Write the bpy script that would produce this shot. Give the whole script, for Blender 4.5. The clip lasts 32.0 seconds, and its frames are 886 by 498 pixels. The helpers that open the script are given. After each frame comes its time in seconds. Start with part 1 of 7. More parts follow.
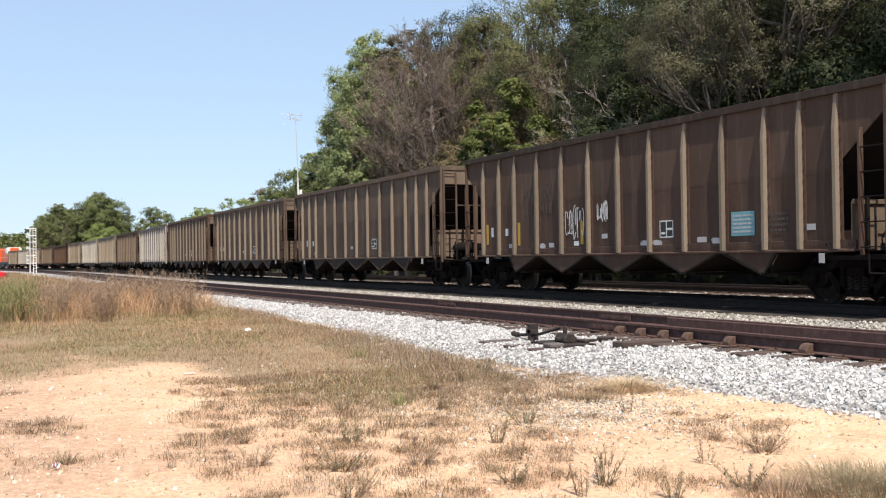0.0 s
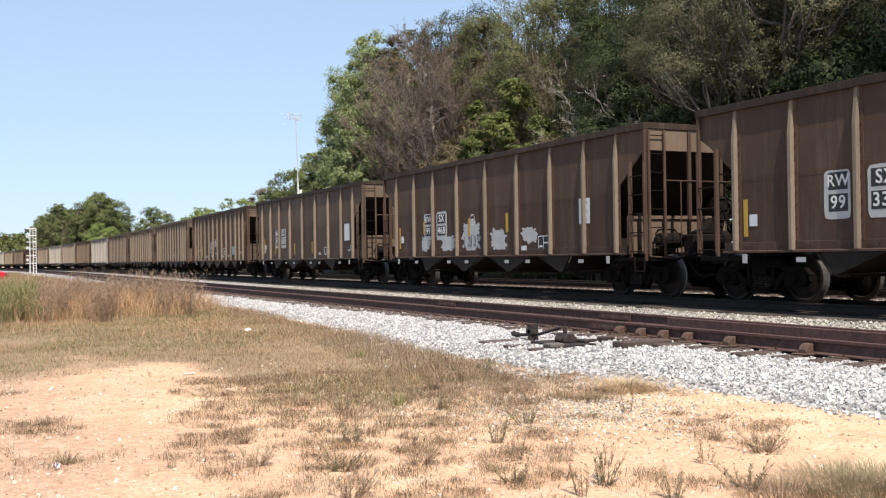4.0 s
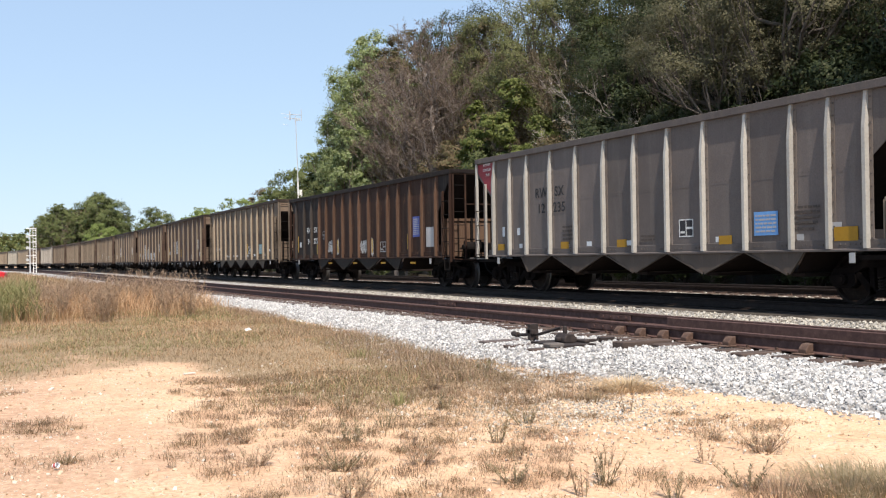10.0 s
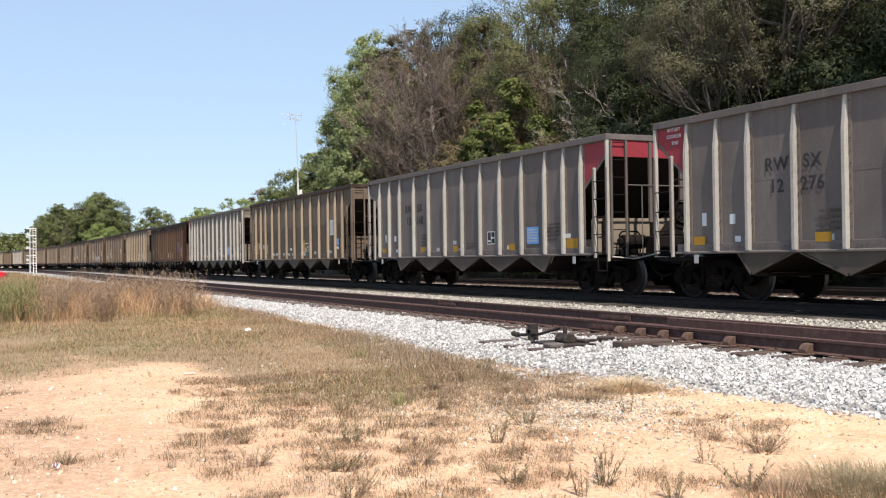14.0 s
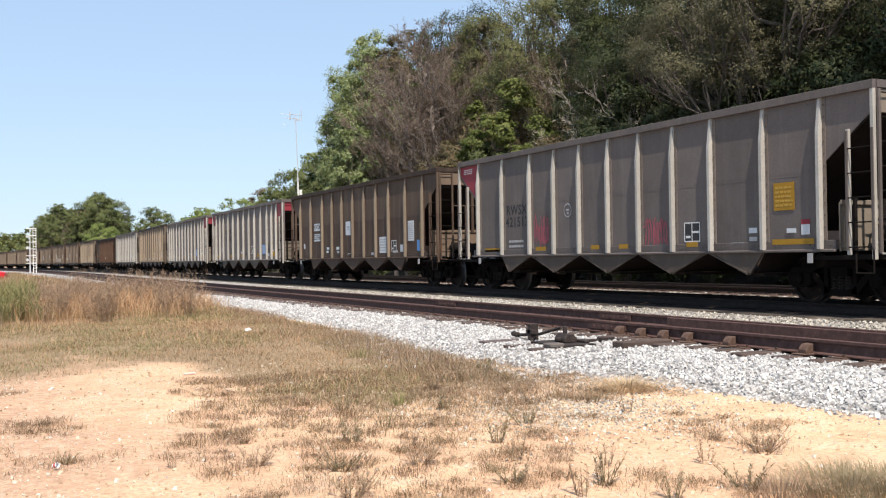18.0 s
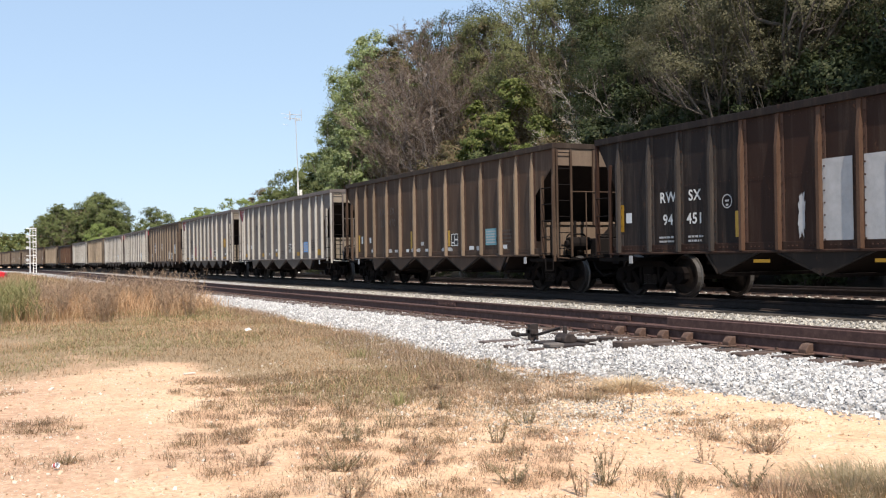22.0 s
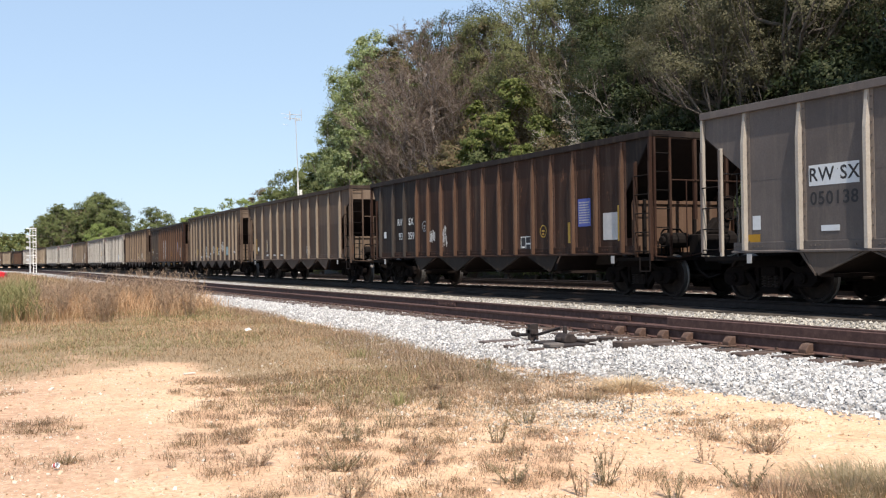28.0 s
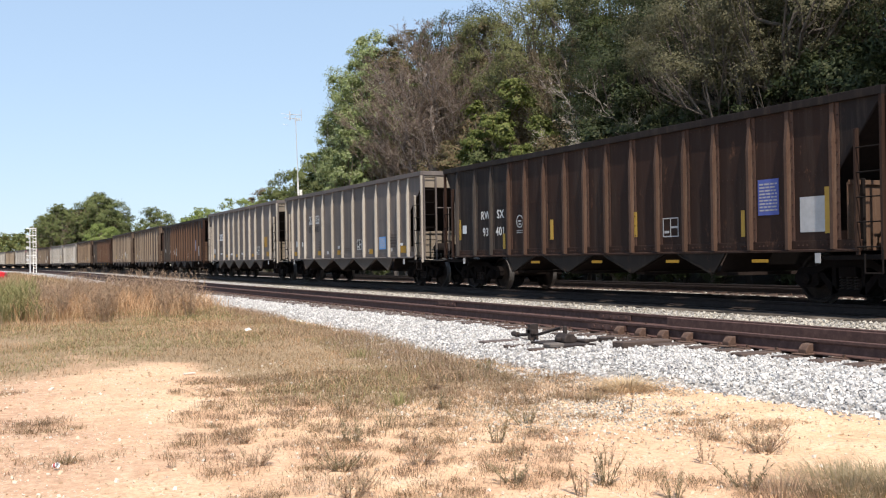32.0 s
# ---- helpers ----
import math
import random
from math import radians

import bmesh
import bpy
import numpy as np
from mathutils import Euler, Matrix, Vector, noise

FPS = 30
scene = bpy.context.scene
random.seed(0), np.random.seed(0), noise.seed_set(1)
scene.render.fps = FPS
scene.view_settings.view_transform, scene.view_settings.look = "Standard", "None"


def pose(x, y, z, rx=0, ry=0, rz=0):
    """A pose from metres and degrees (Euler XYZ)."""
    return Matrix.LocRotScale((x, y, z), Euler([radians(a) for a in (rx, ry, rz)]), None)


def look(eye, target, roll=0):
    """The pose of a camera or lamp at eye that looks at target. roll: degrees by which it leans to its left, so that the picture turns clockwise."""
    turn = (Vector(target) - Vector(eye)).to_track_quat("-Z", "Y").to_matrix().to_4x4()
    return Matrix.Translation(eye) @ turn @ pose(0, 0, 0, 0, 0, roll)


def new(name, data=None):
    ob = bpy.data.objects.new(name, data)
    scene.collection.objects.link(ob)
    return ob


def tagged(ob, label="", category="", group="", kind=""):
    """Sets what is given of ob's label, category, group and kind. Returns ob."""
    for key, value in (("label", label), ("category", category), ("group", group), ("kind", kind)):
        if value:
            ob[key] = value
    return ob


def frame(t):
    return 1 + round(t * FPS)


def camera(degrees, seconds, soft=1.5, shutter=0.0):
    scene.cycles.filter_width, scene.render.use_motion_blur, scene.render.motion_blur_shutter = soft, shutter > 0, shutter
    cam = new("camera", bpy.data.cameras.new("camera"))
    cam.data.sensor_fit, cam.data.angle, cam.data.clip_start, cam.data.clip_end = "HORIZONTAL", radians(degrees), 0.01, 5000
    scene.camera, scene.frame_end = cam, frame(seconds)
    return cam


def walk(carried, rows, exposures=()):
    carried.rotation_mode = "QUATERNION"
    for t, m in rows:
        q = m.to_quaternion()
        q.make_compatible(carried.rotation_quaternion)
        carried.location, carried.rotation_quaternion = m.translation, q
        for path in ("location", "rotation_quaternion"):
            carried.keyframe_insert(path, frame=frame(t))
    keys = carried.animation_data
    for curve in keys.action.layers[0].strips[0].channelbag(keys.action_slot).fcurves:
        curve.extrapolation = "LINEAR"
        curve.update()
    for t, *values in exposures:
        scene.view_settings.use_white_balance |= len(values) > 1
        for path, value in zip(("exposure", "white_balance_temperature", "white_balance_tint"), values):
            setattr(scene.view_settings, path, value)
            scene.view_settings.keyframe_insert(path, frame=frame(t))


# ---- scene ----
from functools import lru_cache

# ---------- camera on a tripod ----------
cam = camera(48.09, 32.0, soft=1.2)
YAW, PITCH = radians(26.12), radians(0.51)
EYE = Vector((0, 0, 0.934))
AIM = Vector((math.sin(YAW) * math.cos(PITCH), math.cos(YAW) * math.cos(PITCH), math.sin(PITCH)))
VIEW = look(EYE, EYE + AIM * 10, -0.85)
walk(cam, [(0, VIEW), (32.0, VIEW)], exposures=[(0, 0.64, 6950, 14), (32.0, 0.64, 6950, 14)])

# ---------- daylight ----------
SUN_AZ = math.atan2(-0.22, -0.975)     # from +y towards +x
SUN_EL = radians(56)
world = bpy.data.worlds.new("sky")
scene.world = world
world.use_nodes = True
wn = world.node_tree.nodes
sky = wn.new("ShaderNodeTexSky")
sky.sky_type = "NISHITA"
sky.sun_disc = False
sky.sun_elevation = SUN_EL
sky.sun_rotation = SUN_AZ
sky.air_density = 1.0
sky.dust_density = 0.15
sky.ozone_density = 2.0
haze = wn.new("ShaderNodeGamma")                 # a hazy summer sky: little difference from zenith to horizon
haze.inputs["Gamma"].default_value = 0.35
tint = wn.new("ShaderNodeMix")
tint.data_type, tint.blend_type = "RGBA", "MULTIPLY"
tint.inputs[0].default_value = 1.0
tint.inputs[7].default_value = (0.765, 0.985, 1.235, 1)
world.node_tree.links.new(sky.outputs[0], haze.inputs[0])
world.node_tree.links.new(haze.outputs[0], tint.inputs[6])
world.node_tree.links.new(tint.outputs[2], wn["Background"].inputs[0])
wn["Background"].inputs[1].default_value = 0.285
sun = new("sun", bpy.data.lights.new("sun", "SUN"))
sun.data.energy = 4.3
sun.data.angle = radians(0.53)
sun.data.color = (1.0, 0.95, 0.87)
TO_SUN = Vector((math.sin(SUN_AZ) * math.cos(SUN_EL), math.cos(SUN_AZ) * math.cos(SUN_EL), math.sin(SUN_EL)))
sun.matrix_basis = look(TO_SUN * 60, (0, 0, 0))


# ---------- materials ----------
class Mat:
    """Builds one node material."""

    def __init__(self, name):
        self.m = bpy.data.materials.new(name)
        self.m.use_nodes = True
        self.t = self.m.node_tree
        self.p = self.t.nodes["Principled BSDF"]
        self.co = self.node("ShaderNodeTexCoord")

    def node(self, kind, **kw):
        n = self.t.nodes.new(kind)
        for key, value in kw.items():
            n.inputs[key].default_value = value
        return n

    def link(self, a, b):
        self.t.links.new(a, b)

    def mapped(self, scale, space="Object"):
        mp = self.node("ShaderNodeMapping")
        mp.inputs["Scale"].default_value = scale
        self.link(self.co.outputs[space], mp.inputs["Vector"])
        return mp.outputs["Vector"]

    def noise(self, scale, detail=4, rough=0.6, stretch=(1, 1, 1), space="Object"):
        n = self.node("ShaderNodeTexNoise", Scale=scale, Detail=detail, Roughness=rough)
        self.link(self.mapped(stretch, space), n.inputs["Vector"])
        return n.outputs["Fac"]

    def ramp(self, fac, stops):
        r = self.node("ShaderNodeValToRGB")
        e = r.color_ramp.elements
        e[0].position, e[0].color = stops[0][0], (*stops[0][1], 1)
        e[1].position, e[1].color = stops[-1][0], (*stops[-1][1], 1)
        for pos, col in stops[1:-1]:
            x = e.new(pos)
            x.color = (*col, 1)
        self.link(fac, r.inputs["Fac"])
        return r.outputs["Color"]

    def mix(self, fac, a, b, mode="MIX"):
        n = self.t.nodes.new("ShaderNodeMix")
        n.data_type = "RGBA"
        n.blend_type = mode
        for sock, v in ((n.inputs[0], fac), (n.inputs[6], a), (n.inputs[7], b)):
            if isinstance(v, (int, float)):
                sock.default_value = v
            elif isinstance(v, tuple):
                sock.default_value = (*v, 1)
            else:
                self.link(v, sock)
        return n.outputs[2]

    def done(self, color, rough=0.8, metal=0.0, bump=None, strength=0.3, dist=0.02, spec=0.3):
        if isinstance(color, tuple):
            self.p.inputs["Base Color"].default_value = (*color, 1)
        else:
            self.link(color, self.p.inputs["Base Color"])
        if isinstance(rough, (int, float)):
            self.p.inputs["Roughness"].default_value = rough
        else:
            self.link(rough, self.p.inputs["Roughness"])
        self.p.inputs["Metallic"].default_value = metal
        self.p.inputs["Specular IOR Level"].default_value = spec
        if bump is not None:
            b = self.node("ShaderNodeBump", Strength=strength, Distance=dist)
            self.link(bump, b.inputs["Height"])
            self.link(b.outputs["Normal"], self.p.inputs["Normal"])
        return self.m


def shade(c, k):
    return tuple(min(1.0, v * k) for v in c)


@lru_cache(None)
def paint(base, rust=(0.16, 0.075, 0.04), dust=(0.33, 0.26, 0.19), rusting=0.25, dusting=0.5, metal=0.0, gloss=0.6, washed=0.0):
    """Weathered car paint: coal dust clouds, vertical wash streaks, rust spots."""
    k = Mat("car_paint")
    rnd = k.node("ShaderNodeObjectInfo").outputs["Random"]
    cloud = k.noise(0.9, 5, 0.65)
    streak = k.noise(5.0, 4, 0.7, (1, 1, 0.09))
    fine = k.noise(38, 3, 0.7)
    col = k.mix(k.ramp(cloud, [(0.3, (0, 0, 0)), (0.75, (1, 1, 1))]), shade(base, 0.78), shade(base, 1.18))
    col = k.mix(k.ramp(streak, [(0.5, (0, 0, 0)), (0.72, (dusting,) * 3)]), col, dust)
    col = k.mix(k.ramp(k.noise(2.6, 8, 0.75, (1, 1, 0.45)), [(0.60, (0, 0, 0)), (0.70, (rusting * 2,) * 3)]), col, rust)
    col = k.mix(k.ramp(fine, [(0.35, (0.35,) * 3), (0.6, (0, 0, 0))]), col, shade(base, 0.55))
    if washed:      # rain keeps the upper sheets cleaner, down to a seam
        sep = k.node("ShaderNodeSeparateXYZ")
        k.link(k.co.outputs["Object"], sep.inputs[0])
        up = k.node("ShaderNodeMapRange")
        up.inputs["From Min"].default_value, up.inputs["From Max"].default_value = 2.28, 2.4
        up.inputs["To Max"].default_value = washed
        k.link(sep.outputs["Z"], up.inputs["Value"])
        col = k.mix(up.outputs["Result"], col, dust)
    val = k.node("ShaderNodeHueSaturation")
    mr = k.node("ShaderNodeMapRange")
    mr.inputs["To Min"].default_value, mr.inputs["To Max"].default_value = 0.86, 1.14
    k.link(rnd, mr.inputs["Value"])
    k.link(mr.outputs["Result"], val.inputs["Value"])
    k.link(col, val.inputs["Color"])
    return k.done(val.outputs["Color"], k.ramp(cloud, [(0.2, (gloss,) * 3), (0.9, (gloss + 0.22,) * 3)]), metal, cloud, 0.12, 0.05, 0.16)


@lru_cache(None)
def plain(base, rough=0.7, metal=0.0, grain=12.0, vary=0.25, spec=0.3):
    """A simple worn surface in one colour."""
    k = Mat("worn")
    n = k.noise(grain, 5, 0.7)
    col = k.mix(n, shade(base, 1 - vary), shade(base, 1 + vary))
    return k.done(col, rough, metal, n, 0.15, 0.01, spec)


@lru_cache(None)
def rusty(base=(0.12, 0.065, 0.042), light=(0.25, 0.15, 0.1), rough=0.75, spec=0.3):
    k = Mat("rusty_steel")
    n = k.noise(9, 7, 0.75)
    col = k.ramp(n, [(0.3, shade(base, 0.6)), (0.5, base), (0.75, light)])
    return k.done(col, rough, 0.15, k.noise(60, 3), 0.2, 0.004, spec)


# ---------- mesh helpers ----------
class Mesh:
    """Collects vertices and faces of one mesh."""

    def __init__(self):
        self.v, self.f = [], []

    def add(self, verts, faces):
        n = len(self.v)
        self.v += [tuple(p) for p in verts]
        self.f += [tuple(n + i for i in f) for f in faces]
        return self

    def box(self, x0, x1, y0, y1, z0, z1):
        return self.add([(x, y, z) for x in (x0, x1) for y in (y0, y1) for z in (z0, z1)],
                        [(0, 1, 3, 2), (4, 6, 7, 5), (0, 4, 5, 1), (2, 3, 7, 6), (0, 2, 6, 4), (1, 5, 7, 3)])

    def prism(self, poly, x0, x1, axis="x"):
        """Extrudes a polygon; axis x: (y, z) points, axis y: (x, z), axis z: (x, y)."""
        n = len(poly)
        put = {"x": lambda a, b, c: (c, a, b), "y": lambda a, b, c: (a, c, b), "z": lambda a, b, c: (a, b, c)}[axis]
        verts = [put(a, b, x0) for a, b in poly] + [put(a, b, x1) for a, b in poly]
        faces = [tuple(range(n))[::-1], tuple(range(n, 2 * n))]
        faces += [(i, (i + 1) % n, n + (i + 1) % n, n + i) for i in range(n)]
        return self.add(verts, faces)

    def tube(self, a, b, r0, r1=None, n=8, caps=True):
        r1 = r0 if r1 is None else r1
        a, b = Vector(a), Vector(b)
        d = (b - a).normalized()
        u = d.orthogonal().normalized()
        w = d.cross(u)
        ring = [u * math.cos(2 * math.pi * i / n) + w * math.sin(2 * math.pi * i / n) for i in range(n)]
        verts = [a + q * r0 for q in ring] + [b + q * r1 for q in ring]
        faces = [(i, (i + 1) % n, n + (i + 1) % n, n + i) for i in range(n)]
        if caps:
            faces += [tuple(range(n))[::-1], tuple(range(n, 2 * n))]
        return self.add(verts, faces)

    def path(self, pts, r, n=6):
        for a, b in zip(pts[:-1], pts[1:]):
            self.tube(a, b, r, n=n)
        return self

    def lathe(self, prof, n=20, axis="x"):
        """Turns (radius, along) pairs about an axis through the origin."""
        put = {"x": lambda r, h, c, s: (h, r * c, r * s), "z": lambda r, h, c, s: (r * c, r * s, h), "y": lambda r, h, c, s: (r * c, h, r * s)}[axis]
        k = len(prof)
        verts = [put(r, h, math.cos(2 * math.pi * i / n), math.sin(2 * math.pi * i / n)) for i in range(n) for r, h in prof]
        faces = [(i * k + j, i * k + j + 1, ((i + 1) % n) * k + j + 1, ((i + 1) % n) * k + j) for i in range(n) for j in range(k - 1)]
        return self.add(verts, faces)

    def data(self, name, mat=None, bevel=0.0, smooth=False):
        me = bpy.data.meshes.new(name)
        me.from_pydata(self.v, [], self.f)
        bm = bmesh.new()
        bm.from_mesh(me)
        bmesh.ops.recalc_face_normals(bm, faces=bm.faces)
        if bevel:
            edges = [e for e in bm.edges if len(e.link_faces) == 2 and e.calc_face_angle(0) > 0.6]
            bmesh.ops.bevel(bm, geom=edges, offset=bevel, segments=1, affect="EDGES", clamp_overlap=True)
        bm.to_mesh(me)
        bm.free()
        if smooth:
            me.shade_smooth()
        if mat:
            me.materials.append(mat)
        return me


def part(name, data, parent, label="", at=None):
    """One mesh object under a thing or under a part."""
    ob = new(name, data)
    ob.parent = parent
    if at is not None:
        ob.matrix_basis = at
    return tagged(ob, label=label)


def thing(name, label, category, group="", at=None, data=None, kind=""):
    ob = new(name, data)
    if at is not None:
        ob.matrix_basis = at
    return tagged(ob, label, category, group, kind)


# faces towards the camera's side of the train: text runs against the way of travel
SIDE = Matrix(((0, 0, -1, 0), (-1, 0, 0, 0), (0, 1, 0, 0), (0, 0, 0, 1)))


@lru_cache(None)
def lettering(text, size, mat_key):
    cu = bpy.data.curves.new("lettering", "FONT")
    cu.body = text
    cu.size = size
    cu.extrude = 0.001
    cu.offset = size * 0.016
    cu.align_x = "CENTER"
    cu.align_y = "CENTER"
    cu.resolution_u = 3
    cu.space_character = 1.1
    ob = bpy.data.objects.new("lettering", cu)
    scene.collection.objects.link(ob)
    bpy.context.view_layer.update()
    me = bpy.data.meshes.new_from_object(ob.evaluated_get(bpy.context.evaluated_depsgraph_get()))
    bpy.data.objects.remove(ob)
    me.materials.clear()
    me.materials.append(INK[mat_key])
    return me


INK = {
    "black": plain((0.03, 0.03, 0.033), 0.7),
    "white": plain((0.62, 0.62, 0.6), 0.7),
    "grey": plain((0.36, 0.36, 0.36), 0.7),
    "faint": plain((0.075, 0.062, 0.055), 0.8),
    "blue": plain((0.075, 0.105, 0.34), 0.6),
    "teal": plain((0.13, 0.30, 0.34), 0.6),
    "sky": plain((0.12, 0.30, 0.6), 0.55),
    "yellow": plain((0.33, 0.18, 0.016), 0.65),
    "ochre": plain((0.42, 0.26, 0.05), 0.7),
    "red": plain((0.25, 0.03, 0.042), 0.6),
    "primer": plain((0.40, 0.40, 0.40), 0.7, 0.0, 5.0, 0.3),
    "paper": plain((0.55, 0.58, 0.60), 0.6, 0.0, 20, 0.15),
    "pink": plain((0.36, 0.10, 0.12), 0.8),
}


# ---------- the line of the tracks ----------
BENDS = ((35, 8.75e-4), (75, -6.27e-4), (115, -8.16e-4), (215, 0.0))


def bend(s):
    """Sideways shift and heading of the line, s metres along it."""
    o = h = was = 0.0
    for a, k in BENDS:
        u = max(0.0, s - a)
        o += (k - was) * u * u / 2
        h += (k - was) * u
        was = k
    return o, h


MAIN_X, NEAR_X, FAR_X = 14.93, 9.55, 20.5


def run(t):
    """How far the train has gone at t seconds; it gains a little speed."""
    q = t - 16.0
    return 10.3767 * q + 0.04507 * q * q / 2 + 0.00016 * q ** 3 / 6


def on_line(s, x=MAIN_X, z=0.0):
    o, h = bend(s)
    return Matrix.Translation((x + o, s, z)) @ Matrix.Rotation(-h, 4, "Z")


# ---------- coal hopper cars ----------
W = 1.52                      # half width over the side sheets
SILL = 1.0
KINDS = {
    # ribs from the front end; body length, height, chutes, truck centre
    "steel": dict(ribs=(1.05, 1.95, 2.78, 3.92, 5.07, 6.23, 7.4, 8.52, 9.66, 10.78, 11.9, 12.75, 13.56), body=14.62, top=3.76, chutes=5, truck=6.17),
    "wide": dict(ribs=(1.07, 2.49, 3.92, 5.57, 7.33, 9.07, 10.73, 12.22, 13.5), body=14.58, top=3.80, chutes=4, truck=6.17),
    "long": dict(ribs=(0.86, 1.95, 2.91, 3.9, 4.75, 5.68, 6.64, 7.5, 8.37, 9.32, 10.21, 11.09, 11.97, 12.95, 13.9, 14.92), body=15.96, top=3.61, chutes=4, truck=6.75),
    "alum": dict(ribs=(1.2, 2.56, 4.01, 5.17, 6.29, 7.46, 8.59, 9.74, 10.9, 12.31, 13.66), body=14.82, top=3.73, chutes=5, truck=6.17),
    "alum13": dict(ribs=(1.03, 1.9, 2.77, 3.92, 5.05, 6.21, 7.35, 8.48, 9.6, 10.77, 11.92, 12.77, 13.55), body=14.64, top=3.72, chutes=5, truck=6.17),
}


def diag(kind):
    """Corner heights of the sloping cut at the car's end."""
    return (3.3, 2.42) if kind != "long" else (3.55, 2.2)


@lru_cache(None)
def panel_mesh(kind, i, side, mat):
    """The side sheet between two ribs; the end ones are cut aslant."""
    k = KINDS[kind]
    h, top = k["body"] / 2, k["top"]
    edge = [0.0, *k["ribs"], k["body"]]
    y1, y0 = h - edge[i], h - edge[i + 1]
    z1, z0 = diag(kind)
    n = len(edge) - 2
    if i == 0:
        poly = [(y1, top - 0.1), (y0, top - 0.1), (y0, z0), (y1, z1)]
    elif i == n:
        poly = [(y1, top - 0.1), (y0, top - 0.1), (y0, z1), (y1, z0)]
    else:
        poly = [(y1, top - 0.1), (y0, top - 0.1), (y0, SILL + 0.1), (y1, SILL + 0.1)]
    x = side * W
    m = Mesh().prism(poly, x, x - side * 0.015)
    if 0 < i < n:
        m.box(min(x, x + side * 0.003), max(x, x + side * 0.003), y0, y1, 2.285, 2.315)
    return m.data("panel", mat)


@lru_cache(None)
def rib_mesh(kind, side, mat, flange):
    """A hat-section rib that grows deeper below the top chord, with bolt heads on its flange."""
    top = KINDS[kind]["top"]
    x = side * W
    m = Mesh()
    zs = (SILL - 0.012, top - 0.75, top - 0.13)
    dep = (0.1, 0.1, 0.03)
    rows = []
    for z, d in zip(zs, dep):
        rows.append([(x, -0.115, z), (x + side * 0.008, -0.115, z), (x + side * 0.01, -0.042, z), (x + side * d, -0.034, z),
                     (x + side * d, 0.034, z), (x + side * 0.01, 0.042, z), (x + side * 0.008, 0.09, z), (x, 0.09, z)])
    v = [p for r in rows for p in r]
    f = []
    for a in range(2):
        for j in range(8):
            f.append((a * 8 + j, a * 8 + (j + 1) % 8, a * 8 + 8 + (j + 1) % 8, a * 8 + 8 + j))
    f += [tuple(range(8)), tuple(range(16, 24))]
    m.add(v, f)
    me = m.data("rib", mat)
    me.materials.append(flange)
    for i, poly in enumerate(me.polygons):
        poly.material_index = 1 if i < 16 and i % 8 in (0, 1, 5, 6, 7) else 0
    return me


@lru_cache(None)
def bolt_mesh(kind, mat):
    """Bolt heads down the ribs' flanges, and rivets along seam and top chord."""
    k = KINDS[kind]
    h = k["body"] / 2
    m = Mesh()
    x = -W - 0.008
    for q in k["ribs"]:
        for i in range(12):
            z = SILL + 0.14 + i * 0.21
            m.box(x - 0.014, x, h - q - 0.094, h - q - 0.068, z, z + 0.028)
        for y in (-0.42, -0.32, -0.22, 0.15, 0.25):      # at the rib's foot, along the sill
            m.box(-W - 0.03, -W - 0.015, h - q + y, h - q + y + 0.024, SILL + 0.05, SILL + 0.074)
    if kind != "steel":
        for z in (2.34, k["top"] - 0.22):
            y = -h + 1.3
            while y < h - 1.3:
                m.box(-W - 0.005, -W, y, y + 0.016, z, z + 0.016)
                y += 0.13
    return m.data("riveting", mat)


